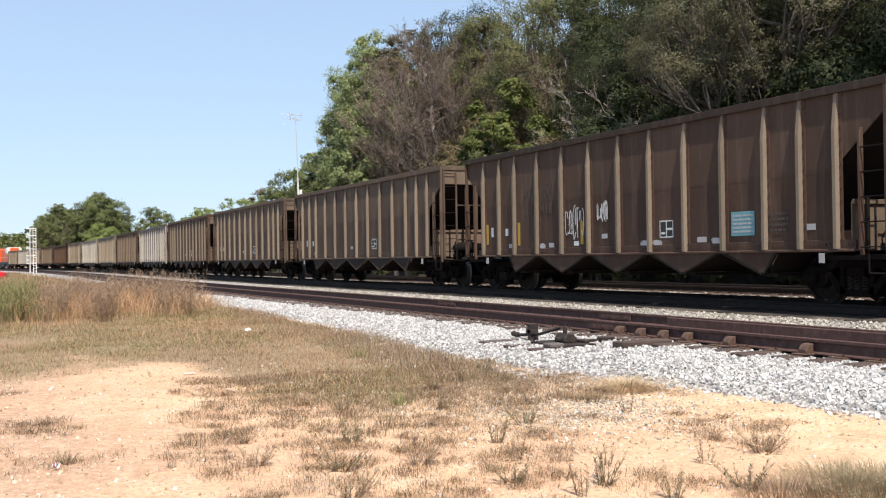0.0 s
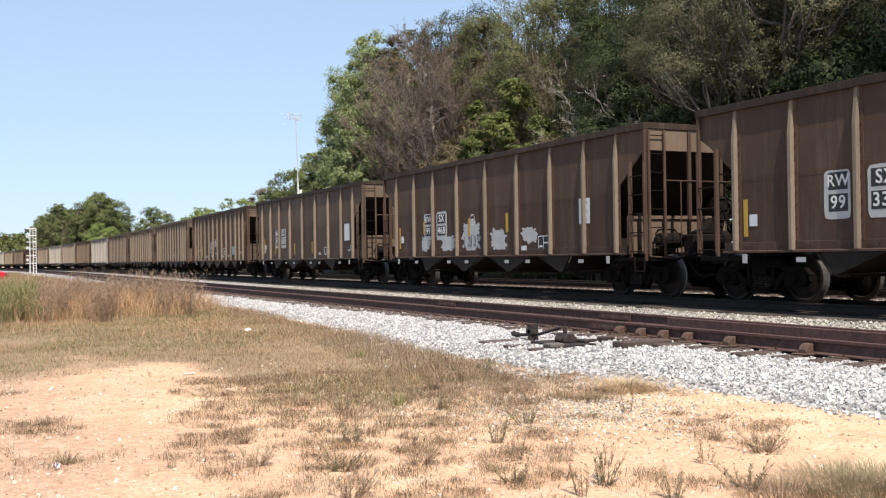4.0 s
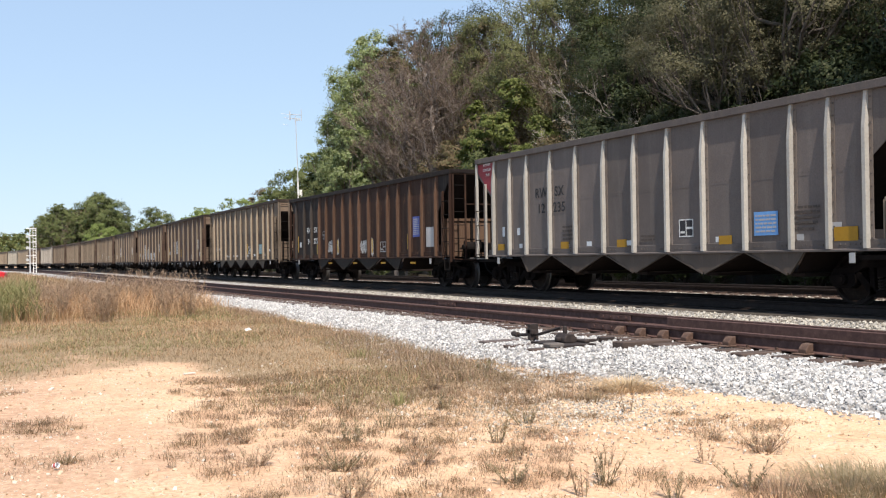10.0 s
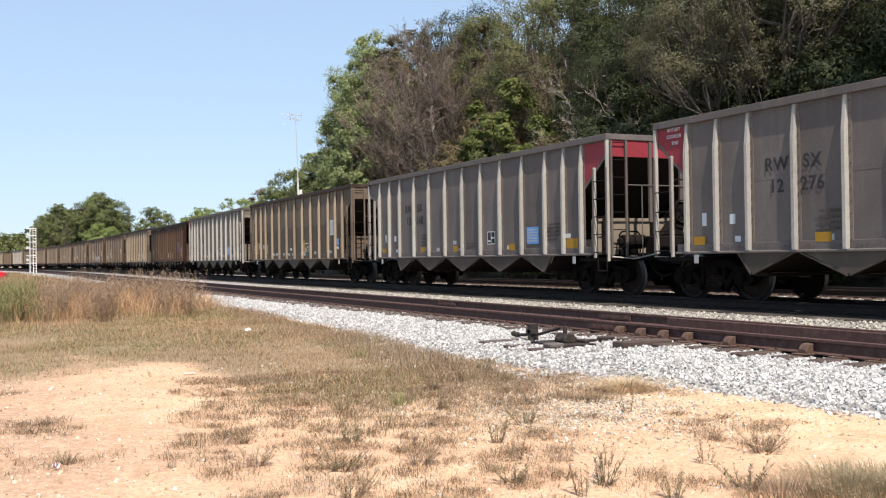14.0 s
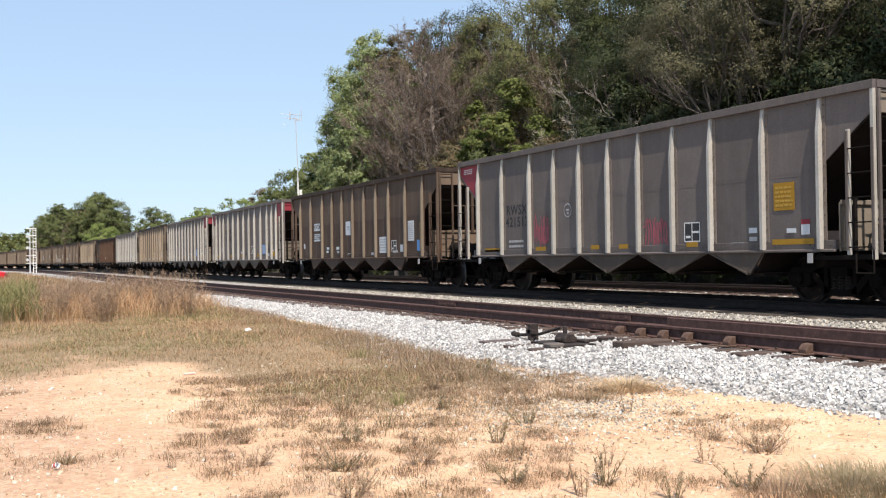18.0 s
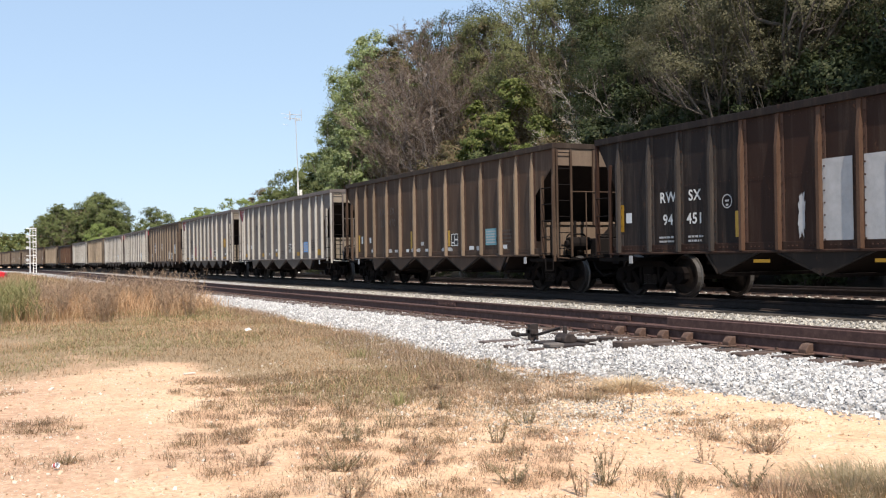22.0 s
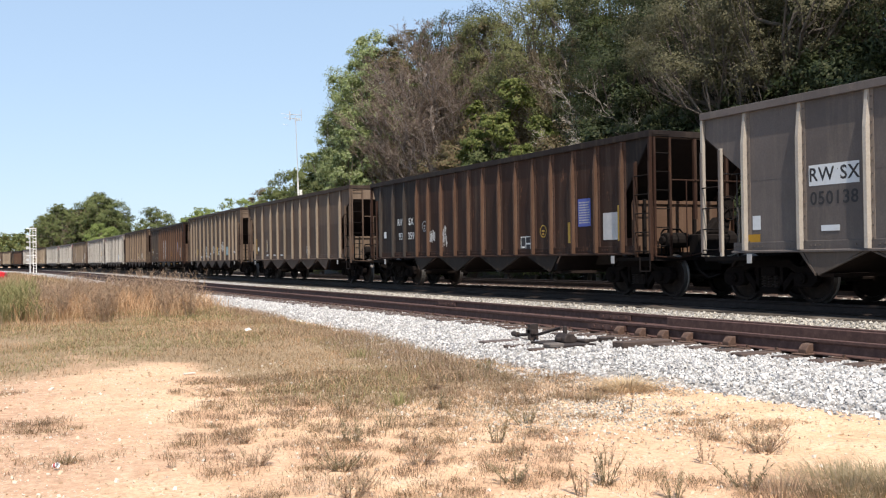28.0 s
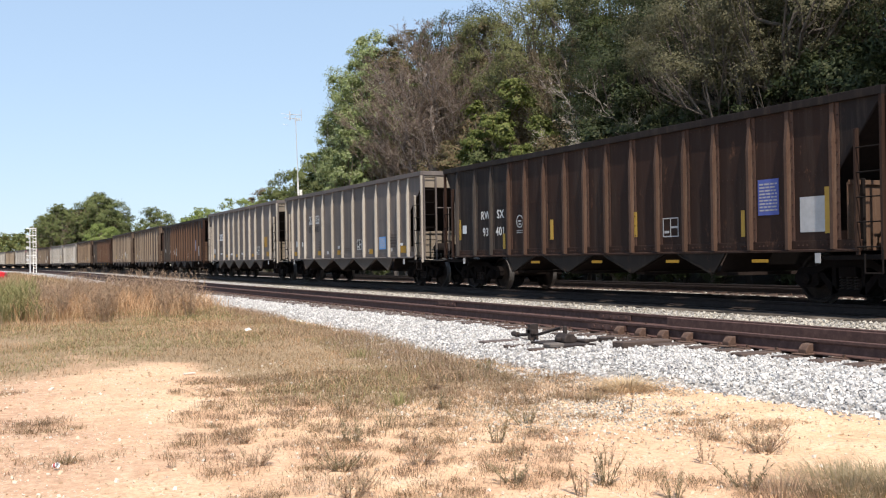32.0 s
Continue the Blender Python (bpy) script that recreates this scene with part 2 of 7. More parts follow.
@lru_cache(None)
def frame_meshes(kind, mat, dark, end_mat, sheet, chord, pit):
    """Meshes that every car of a kind shares: name, data, label, pose."""
    k = KINDS[kind]
    h, top = k["body"] / 2, k["top"]
    z1, z0 = diag(kind)
    cut = k["ribs"][0]
    out = []

    def put(name, m, mt, label="", bevel=0.006):
        out.append((name, m.data(name, mt, bevel), label))

    for s in (-1, 1):
        put("top_chord", Mesh().box(s * (W - 0.03), s * (W + 0.075), -h, h, top - 0.14, top), chord)
        put("side_sill", Mesh().prism([(s * W, SILL - 0.06), (s * (W + 0.075), SILL - 0.06), (s * (W + 0.075), SILL - 0.022), (s * (W + 0.016), SILL - 0.014), (s * (W + 0.016), SILL + 0.14), (s * (W - 0.05), SILL + 0.14), (s * (W - 0.05), SILL)], -h + cut - 0.35, h - cut + 0.35, "y"), sheet)
    for e in (-1, 1):
        y = e * h
        put("end_chord", Mesh().box(-W, W, min(y, y - e * 0.1), max(y, y - e * 0.1), top - 0.13, top + 0.004), chord)
        put("end_sheet", Mesh().box(-W + 0.02, W - 0.02, min(y - e * 0.03, y - e * 0.06), max(y - e * 0.03, y - e * 0.06), z1 - 0.1, top - 0.12), end_mat)
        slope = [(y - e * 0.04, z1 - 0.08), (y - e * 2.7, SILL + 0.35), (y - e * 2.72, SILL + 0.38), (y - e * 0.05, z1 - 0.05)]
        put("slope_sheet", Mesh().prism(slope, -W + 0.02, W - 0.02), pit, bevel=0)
        tall = 1.15 if kind == "long" else 0.82
        put("end_bulkhead", Mesh().box(-1.42, 1.42, min(y - e * 0.86, y - e * 0.89), max(y - e * 0.86, y - e * 0.89), SILL - 0.05, SILL + tall - 0.04).box(-1.42, 1.42, min(y - e * 0.82, y - e * 0.86), max(y - e * 0.82, y - e * 0.86), SILL + tall - 0.08, SILL + tall), end_mat)
        for xx in (-1.12, -0.42, 0.3, 1.05):
            put("bulkhead_post", Mesh().box(xx - 0.035, xx + 0.035, min(y - e * 0.78, y - e * 0.86), max(y - e * 0.78, y - e * 0.86), SILL - 0.05, SILL + tall + 0.03), dark)
        put("end_platform", Mesh().box(-W + 0.05, W - 0.05, min(y - e * 1.35, y + e * 0.06), max(y - e * 1.35, y + e * 0.06), SILL - 0.2, SILL - 0.12).box(-0.35, 0.35, min(y - e * 2.2, y), max(y - e * 2.2, y), SILL - 0.42, SILL - 0.2), dark)
        for s in (-1, 1):
            x = s * (W + 0.03)
            put("corner_post", Mesh().box(x - 0.035, x + 0.035, y - 0.035 - e * 0.04, y + 0.035 - e * 0.04, SILL - (0.2 if e < 0 else 0.06), top - 0.1), mat)
            yb = y - e * 0.55
            put("brace_post", Mesh().box(x - 0.03, x + 0.03, yb - 0.03, yb + 0.03, SILL - 0.12, SILL + 1.98), mat)
        lad = Mesh()
        y2 = y + e * 0.03
        for xx in (-W + 0.03, -W + 0.45):
            lad.box(xx - 0.026, xx + 0.026, y2 - 0.02, y2 + 0.02, SILL - 0.1, top - 0.15)
        if e < 0:
            put("end_ladder", lad, sheet, bevel=0)
            for i in range(7):
                z = SILL + 0.12 + i * 0.4
                put("rung", Mesh().tube((-W + 0.03, y2, z), (-W + 0.45, y2, z), 0.012, n=6), dark, bevel=0)
        sl = Mesh()
        x = -W - 0.075
        yb = y - e * 0.55
        lo, hi, steps = (SILL - 0.04, SILL + 1.95, 5) if e < 0 else (SILL - 0.04, SILL + 1.95, 4)
        for q in (y - e * 0.03, yb):
            sl.box(x - 0.012, x + 0.012, q - 0.022, q + 0.022, lo, hi)
        put("side_ladder", sl, sheet, bevel=0)
        for i in range(steps):
            z = lo + 0.05 + i * 0.41
            put("rung", Mesh().tube((x, y - e * 0.03, z), (x, yb, z), 0.012, n=6), dark, bevel=0)
        if e < 0:
            put("stirrup", Mesh().path([(x, y - e * 0.03, SILL), (x, y - e * 0.03, SILL - 0.42), (x, y - e * 0.38, SILL - 0.42), (x, y - e * 0.38, SILL - 0.1)], 0.016, 5), dark, bevel=0)
        rail = Mesh().path([(-W + 0.5, y + e * 0.02, SILL + 1.55), (W - 0.5, y + e * 0.02, SILL + 1.55)], 0.015)
        rail.path([(-W + 0.9, y + e * 0.02, SILL - 0.15), (-W + 0.9, y + e * 0.02, SILL + 1.55)], 0.015)
        for xx in (-0.35, 0.55):
            rail.box(xx - 0.04, xx + 0.04, y - e * 0.02 - 0.03, y - e * 0.02 + 0.03, SILL + 0.7, top - 0.15)
        put("handrail", rail, sheet, bevel=0)
        cp = Mesh().box(-0.11, 0.11, min(y, y + e * 0.62), max(y, y + e * 0.62), 0.76, 0.98)
        cp.prism([(-0.2, y + e * 0.5), (0.18, y + e * 0.5), (0.2, y + e * 0.72), (0.05, y + e * 0.82), (-0.1, y + e * 0.72), (-0.22, y + e * 0.84)], 0.72, 1.02, "z")
        put("coupler", cp, dark)
        hose = Mesh().path([(-0.45, y, 0.85), (-0.47, y + e * 0.2, 0.6), (-0.4, y + e * 0.45, 0.42), (-0.3, y + e * 0.68, 0.5)], 0.025)
        put("brake_hose", hose, dark, bevel=0)
        bar = Mesh().path([(-W, y + e * 0.08, 0.9), (-0.9, y + e * 0.1, 0.85), (-0.3, y + e * 0.25, 0.98)], 0.016)
        put("cut_lever", bar, mat, bevel=0)
        # air piping before the bulkhead
        for x0, w0 in ((-0.75, 0.42), (-0.62, 0.22), (0.3, 0.4)):
            yy = y - e * 0.7
            put("air_pipe", Mesh().path([(x0, yy, SILL - 0.1), (x0, yy, SILL + w0), (x0 + 0.08, yy, SILL + w0 + 0.08), (x0 + w0 + 0.1, yy, SILL + w0 + 0.08), (x0 + w0 + 0.18, yy, SILL + w0), (x0 + w0 + 0.18, yy, SILL - 0.1)], 0.02), dark, bevel=0)
    # rear end carries the brake gear
    y = -h
    wheel = Mesh()
    for i in range(16):
        a0, a1 = 2 * math.pi * i / 16, 2 * math.pi * (i + 1) / 16
        wheel.tube((0.55 + 0.27 * math.cos(a0), y - 0.06, 1.95 + 0.27 * math.sin(a0)), (0.55 + 0.27 * math.cos(a1), y - 0.06, 1.95 + 0.27 * math.sin(a1)), 0.016, n=5, caps=False)
    for i in range(5):
        a0 = 2 * math.pi * i / 5
        wheel.tube((0.55, y - 0.05, 1.95), (0.55 + 0.27 * math.cos(a0), y - 0.06, 1.95 + 0.27 * math.sin(a0)), 0.012, n=5)
    put("brake_wheel", wheel, dark, bevel=0)
    put("brake_housing", Mesh().box(0.4, 0.72, y - 0.02, y + 0.2, 1.7, 2.2), dark, bevel=0.03)
    put("brake_stand", Mesh().box(-0.25, 0.55, y + 0.02, y + 0.38, 0.82, 1.38).prism([(-0.05, 1.38), (0.62, 1.38), (0.7, 1.75), (0.3, 1.75)], y + 0.04, y + 0.24, "y"), dark, bevel=0.03)
    put("brake_cylinder", Mesh().tube((-0.15, y + 0.55, 1.25), (-0.8, y + 0.55, 1.25), 0.17, n=14).tube((-0.8, y + 0.55, 1.25), (-0.88, y + 0.55, 1.25), 0.1, n=10), dark, bevel=0.02)
    put("air_reservoir", Mesh().tube((0.2, y + 0.55, 1.25), (1.15, y + 0.55, 1.25), 0.22, n=14), dark, bevel=0.02)
    put("centre_sill", Mesh().box(-0.3, 0.3, -h + 0.2, h - 0.2, 0.7, 0.98), dark)
    return out


@lru_cache(None)
def chute_mesh(mat, back, front):
    """One discharge hopper: sloping sheets that meet in a V, with its side plates and gate; back, front: its reach either way."""
    m = Mesh()
    d = 0.4
    for e, w in ((-1, back), (1, front)):
        m.prism([(e * w, SILL - 0.03), (e * 0.06, SILL - d), (e * 0.06, SILL - d - 0.03), (e * (w + 0.03), SILL - 0.06)], -W + 0.1, W - 0.1)
        for s in (-1, 1):
            x = s * (W + 0.022)
            m.prism([(e * w, SILL - 0.04), (0, SILL - 0.04), (0, SILL - d - 0.03), (e * 0.07, SILL - d - 0.03)], x - 0.012, x + 0.012)
    m.box(-W + 0.2, W - 0.2, -0.16, 0.16, SILL - d - 0.1, SILL - d - 0.04)
    me = m.data("hopper_chute", mat)
    me.materials.append(PIT_M)                       # coal-dirty inside the side plates, with the shade there put into the colour
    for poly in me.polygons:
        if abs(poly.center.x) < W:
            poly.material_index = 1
    return me


@lru_cache(None)
def rim_mesh(mat, back, front):
    """The angle bars along the edges of a discharge hopper's side plate."""
    m = Mesh()
    for e, w in ((-1, back), (1, front)):
        m.prism([(e * w, SILL - 0.06), (e * 0.03, SILL - 0.43), (e * 0.03, SILL - 0.47), (e * (w + 0.08), SILL - 0.06)], -W - 0.046, -W)
    return m.data("chute_rim", mat)


@lru_cache(None)
def truck_mesh(mat):
    """A three-piece truck: two cast side frames with their windows and the bolster between."""
    m = Mesh()
    for s in (-1, 1):
        x0, x1 = s * 0.9, s * 1.03
        top = [(-1.22, 0.52), (-1.12, 0.66), (-0.72, 0.68), (-0.5, 0.8), (0.5, 0.8), (0.72, 0.68), (1.12, 0.66), (1.22, 0.52), (0.72, 0.54), (0.46, 0.66), (-0.46, 0.66), (-0.72, 0.54)]
        m.prism(top, x0, x1)
        for e in (-1, 1):
            m.prism([(e * 1.2, 0.54), (e * 0.64, 0.56), (e * 0.64, 0.36), (e * 0.74, 0.30), (e * 1.06, 0.30), (e * 1.2, 0.4)], x0, s * 1.06)
            m.prism([(e * 0.7, 0.56), (e * 0.56, 0.58), (e * 0.2, 0.22), (e * 0.36, 0.18)], x0, x1)
            m.prism([(e * 0.36, 0.68), (e * 0.27, 0.68), (e * 0.27, 0.25), (e * 0.36, 0.25)], x0, x1)
            m.tube((s * 1.02, e * 0.89, 0.457), (s * 1.13, e * 0.89, 0.457), 0.1, n=12)
            m.tube((s * 1.13, e * 0.89, 0.457), (s * 1.15, e * 0.89, 0.457), 0.06, n=8)
        m.prism([(-0.4, 0.16), (0.4, 0.16), (0.34, 0.28), (-0.34, 0.28)], x0, x1)
    m.box(-1.06, 1.06, -0.19, 0.19, 0.5, 0.68)
    m.tube((0, 0, 0.66), (0, 0, 0.72), 0.2, n=14)
    for e in (-1, 1):
        m.box(-0.7, 0.7, e * 0.32 - 0.04, e * 0.32 + 0.04, 0.36, 0.44)
        for s in (-1, 1):
            m.box(s * 0.64 - 0.06, s * 0.64 + 0.06, e * 0.4 - 0.05, e * 0.4 + 0.02, 0.3, 0.6)
    return m.data("truck", mat, 0.008)


@lru_cache(None)
def spring_mesh(mat):
    """A coil spring of the spring nest."""
    m = Mesh()
    pts = [(0.062 * math.cos(a * 0.785), 0.062 * math.sin(a * 0.785), a * 0.0061) for a in range(38)]
    m.path(pts, 0.014, 5)
    return m.data("spring", mat)


@lru_cache(None)
def wheelset_mesh(mat):
    m = Mesh()
    m.tube((-1.1, 0, 0), (1.1, 0, 0), 0.075, n=12)
    for s in (-1, 1):
        x = 0.72
        prof = [(0.09, x - 0.06), (0.16, x - 0.05), (0.38, x - 0.01), (0.40, x - 0.065), (0.482, x - 0.068), (0.485, x - 0.04), (0.457, x - 0.025), (0.452, x + 0.07), (0.40, x + 0.075), (0.37, x + 0.03), (0.17, x + 0.08), (0.09, x + 0.09)]
        m.lathe([(r, s * q) for r, q in prof], 28)
        for i in range(3):
            a = 2.1 * i
            m.tube((s * 0.74, 0.25 * math.cos(a), 0.25 * math.sin(a)), (s * 0.775, 0.25 * math.cos(a), 0.25 * math.sin(a)), 0.03, n=6)
    me = m.data("wheelset", mat)
    me.materials.append(TREAD_M)
    for poly in me.polygons:
        y, z = poly.center.y, poly.center.z
        if len(poly.vertices) == 4 and math.hypot(y, z) > 0.44 and abs(poly.center.x) > 0.66:
            poly.material_index = 1
    return me


TREAD_M = plain((0.13, 0.122, 0.115), 0.42, 0.6, 20, 0.2)
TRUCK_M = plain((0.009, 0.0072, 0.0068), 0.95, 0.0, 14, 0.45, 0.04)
SPRING_M = plain((0.03, 0.023, 0.02), 0.8, 0.1)
WHEEL_M = rusty((0.018, 0.0135, 0.012), (0.04, 0.032, 0.028), 0.6, 0.12)
# slope and chute sheets: coal dirt plus their deep shade, put into the colour
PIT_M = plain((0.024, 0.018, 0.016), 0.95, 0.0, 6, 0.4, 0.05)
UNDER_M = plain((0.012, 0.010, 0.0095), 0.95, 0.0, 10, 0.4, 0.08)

BOLT_M = rusty((0.06, 0.03, 0.022), (0.12, 0.06, 0.04))
RIVET_M = plain((0.10, 0.085, 0.075), 0.7)
BROWN = (0.0755, 0.045, 0.033)
TAN = (0.205, 0.165, 0.125)
BLACK = (0.019, 0.014, 0.013)
RUSTB = (0.037, 0.0185, 0.013)
ALU = (0.146, 0.124, 0.115)
ALU2 = (0.127, 0.110, 0.104)

# from the head of the train to its tail: kind, sheet colour, rib colour, place of the middle, label
CARS = []
WHEELSETS = []


def plate(w, h, x=0.004):
    """A flat plate on the car's near side, about its own middle."""
    return Mesh().box(-W - x, -W, -w / 2, w / 2, -h / 2, h / 2)


@lru_cache(None)
def plate_mesh(w, h, key):
    return plate(w, h).data("decal", INK[key])


@lru_cache(None)
def field_mesh(w, h, key, seed):
    """A painted-out field with rounded corners and an uneven edge."""
    pts = []
    for i in range(72):
        a = 2 * math.pi * (i + 0.5) / 72
        q = 0.98 + 0.012 * math.sin(a * 4 + seed) + 0.008 * math.sin(a * 9 + 2 * seed)
        pts.append((0.5 * w * math.copysign(abs(math.cos(a)) ** 0.3, math.cos(a)) * q, 0.5 * h * math.copysign(abs(math.sin(a)) ** 0.3, math.sin(a)) * q))
    return Mesh().prism(pts, -W - 0.004, -W).data("paint_patch", INK[key])


@lru_cache(None)
def blot_mesh(w, h, key, seed):
    """A patch of paint with a ragged outline."""
    r = random.Random(seed)
    pts = []
    for i in range(84):
        a = 2 * math.pi * i / 84
        q = 0.76 + 0.17 * math.sin(a * 3 + seed) * math.sin(a * 5 + 2 * seed) + 0.06 * math.sin(a * 11 + 5 * seed) + 0.05 * math.sin(a * 23 + seed) + 0.07 * r.random()
        pts.append((0.5 * w * math.copysign(abs(math.cos(a)) ** 0.6, math.cos(a)) * q, 0.5 * h * math.copysign(abs(math.sin(a)) ** 0.7, math.sin(a)) * q))
    return Mesh().prism(pts, -W - 0.004, -W).data("paint_patch", INK[key])


@lru_cache(None)
def scrawl_mesh(w, h, key, seed, strokes=9, thick=0.012):
    """Sprayed loops and strokes that spell nothing."""
    r = random.Random(seed)
    m = Mesh()
    for i in range(strokes):
        cx = (i + 0.5) / strokes * w - w / 2
        pts = []
        a0, turn = r.uniform(0, 6.28), r.uniform(2.2, 5.6) * r.choice((-1, 1))
        rx, rz = w / strokes * r.uniform(0.4, 0.8), h * r.uniform(0.25, 0.5)
        for j in range(8):
            a = a0 + turn * j / 7
            pts.append((cx + rx * math.cos(a), rz * math.sin(a) + 0.1 * h * r.uniform(-1, 1)))
        for (y0, z0), (y1, z1) in zip(pts[:-1], pts[1:]):
            d = math.hypot(y1 - y0, z1 - z0) + 1e-6
            ny, nz = -(z1 - z0) / d * thick, (y1 - y0) / d * thick
            x = -W - 0.004 - 0.0005 * (i % 3)
            m.add([(x, y0 + ny, z0 + nz), (x, y1 + ny, z1 + nz), (x, y1 - ny, z1 - nz), (x, y0 - ny, z0 - nz)], [(0, 1, 2, 3)])
    return m.data("graffiti", INK[key])


def hopper_car(kind, mid, sheet, rib=None, label="", panels=None, marks=(), end=None, detail=True, chute=None, chord=None, ladder=None, rim=None, flange=None):
    """A coal hopper car with its parts; mid: the middle's place along the train."""
    k = KINDS[kind]
    h = k["body"] / 2
    rib = rib or sheet
    car = thing("hopper_car", label, "hopper car", "cars of the coal train")
    CARS.append((car, mid))
    edge = [0.0, *k["ribs"], k["body"]]
    for i in range(len(edge) - 1):
        part("panel", panel_mesh(kind, i, -1, (panels or {}).get(i, sheet)), car)
    part("far_side_sheet", far_mesh(kind, sheet), car)
    for j, q in enumerate(k["ribs"]):
        sooty = panels and panels.get(j) is black and panels.get(j + 1) is black
        part("rib", rib_mesh(kind, -1, black_rib if sooty else rib, black_rib if sooty else flange or rib), car, at=pose(0, h - q, 0))
        if detail:
            part("rib", rib_mesh(kind, 1, rib, flange or rib), car, at=pose(0, h - q, 0))
    ladder_of, red_rear = None, any(mk[0] == "corner" and mk[1] > 5 for mk in marks)
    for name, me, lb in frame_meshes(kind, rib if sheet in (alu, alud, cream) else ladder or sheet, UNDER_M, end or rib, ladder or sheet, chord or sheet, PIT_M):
        if detail or name not in ("brake_hose", "cut_lever", "air_pipe", "handrail"):
            if red_rear and name == "end_sheet":
                red_rear, me = False, me.copy()
                me.materials[0] = INK["red"]
            ob = part(name, me, ladder_of if name == "rung" else car, lb)
            ladder_of = ob if name.endswith("_ladder") else ladder_of
    if detail:
        tagged(part("riveting", bolt_mesh(kind, RIVET_M if kind.startswith("alum") else BOLT_M), car), kind="stuff")
    n = k["chutes"]
    pitch = 2.25 if n == 5 else 2.6
    for i in range(n):
        back, front = 0.3 if i == 0 else 1.02, 0.3 if i == n - 1 else 1.02
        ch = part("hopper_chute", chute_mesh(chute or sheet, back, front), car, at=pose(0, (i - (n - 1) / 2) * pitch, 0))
        part("chute_rim", rim_mesh(rim or sheet, back, front), ch)
    for e in (-1, 1):
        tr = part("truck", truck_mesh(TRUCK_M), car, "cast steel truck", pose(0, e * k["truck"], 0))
        for q in (-0.89, 0.89):
            w = part("wheelset", wheelset_mesh(WHEEL_M), tr, at=pose(0, q, 0.457))
            WHEELSETS.append((w, q))
        if detail:
            for q in (-0.16, 0.0, 0.16):
                part("spring", spring_mesh(SPRING_M), tr, at=pose(-0.965, q, 0.27))
        part("end_placard", placard_mesh(), car, at=pose(0, e * (h - 1.35), 0))
    for layer, mk in enumerate(marks):
        what, off, z = mk[0], mk[1], mk[2]
        y = h - off
        out = -0.0006 * layer - (0.06 if 0.9 < z < 1.03 else 0.05 if 0.5 < z < 0.9 else 0.0)      # on the sill, proud of the sheets
        if what == "text":
            part("lettering", lettering(mk[3], mk[4], mk[5]), car, at=Matrix.Translation((-W - 0.004 + out, y, z)) @ SIDE)
        elif what == "rect":
            part("decal", plate_mesh(mk[3], mk[4], mk[5]), car, at=pose(out, y, z))
        elif what == "field":
            part("paint_patch", field_mesh(mk[3], mk[4], mk[5], mk[6]), car, at=pose(out, y, z))
        elif what == "blot":
            part("paint_patch", blot_mesh(mk[3], mk[4], mk[5], mk[6]), car, at=pose(out, y, z))
        elif what == "tag":
            part("graffiti", scrawl_mesh(mk[3], mk[4], mk[5], mk[6]), car, at=pose(out, y, z))
        elif what == "box":
            part("stencil_box", stencil_mesh(mk[3], mk[4], mk[5]), car, at=pose(out, y, z))
        elif what == "ring":
            part("stencil_ring", ring_mesh(mk[3], mk[4]), car, at=pose(out, y, z))
        elif what == "lines":
            part("small_print", lines_mesh(mk[3], mk[4], mk[5], mk[6]), car, at=pose(out, y, z))
        elif what == "corner":
            part("end_triangle", corner_mesh(kind, mk[3], mk[1] > 5), car)
    return car


@lru_cache(None)
def placard_mesh():
    return Mesh().box(-W - 0.1, -W - 0.09, -0.06, 0.06, SILL - 0.25, SILL - 0.08).data("end_placard", INK["grey"])


@lru_cache(None)
def far_mesh(kind, mat):
    k = KINDS[kind]
    h, top, cut = k["body"] / 2, k["top"], k["ribs"][0]
    z1, z0 = diag(kind)
    poly = [(h, top - 0.1), (h, z1), (h - cut, z0), (h - cut, SILL + 0.1), (-h + cut, SILL + 0.1), (-h + cut, z0), (-h, z1), (-h, top - 0.1)]
    return Mesh().prism(poly, W - 0.015, W).data("far_side_sheet", mat)


@lru_cache(None)
def stencil_mesh(w, h, key):
    """An outlined service stencil with two filled fields."""
    m = Mesh()
    x0, x1, t = -W - 0.005, -W - 0.001, 0.022
    m.box(x0, x1, -w / 2, w / 2, h / 2 - t, h / 2).box(x0, x1, -w / 2, w / 2, -h / 2, -h / 2 + t)
    m.box(x0, x1, -w / 2, -w / 2 + t, -h / 2 + t, h / 2 - t).box(x0, x1, w / 2 - t, w / 2, -h / 2 + t, h / 2 - t)
    m.box(x0, x1, -t / 2, t / 2, -h / 2 + t, h / 2 - t).box(x0, x1, -w / 2 + t, -t / 2, -0.02, 0.02)
    m.box(x0, x1, w * 0.1, w * 0.4, -h * 0.3, -h * 0.18)
    return m.data("stencil_box", INK[key])


@lru_cache(None)
def ring_mesh(r, key):
    m = Mesh()
    for i in range(20):
        a0, a1 = 2 * math.pi * i / 20, 2 * math.pi * (i + 1) / 20
        m.add([(-W - 0.003, q * math.cos(a), q * math.sin(a)) for a in (a0, a1) for q in (r, r - 0.025)], [(0, 2, 3, 1)])
    m.box(-W - 0.004, -W - 0.002, -r * 0.4, r * 0.4, -0.01, 0.03).box(-W - 0.004, -W - 0.002, -r * 0.25, r * 0.25, -0.09, -0.05)
    return m.data("stencil_ring", INK[key])


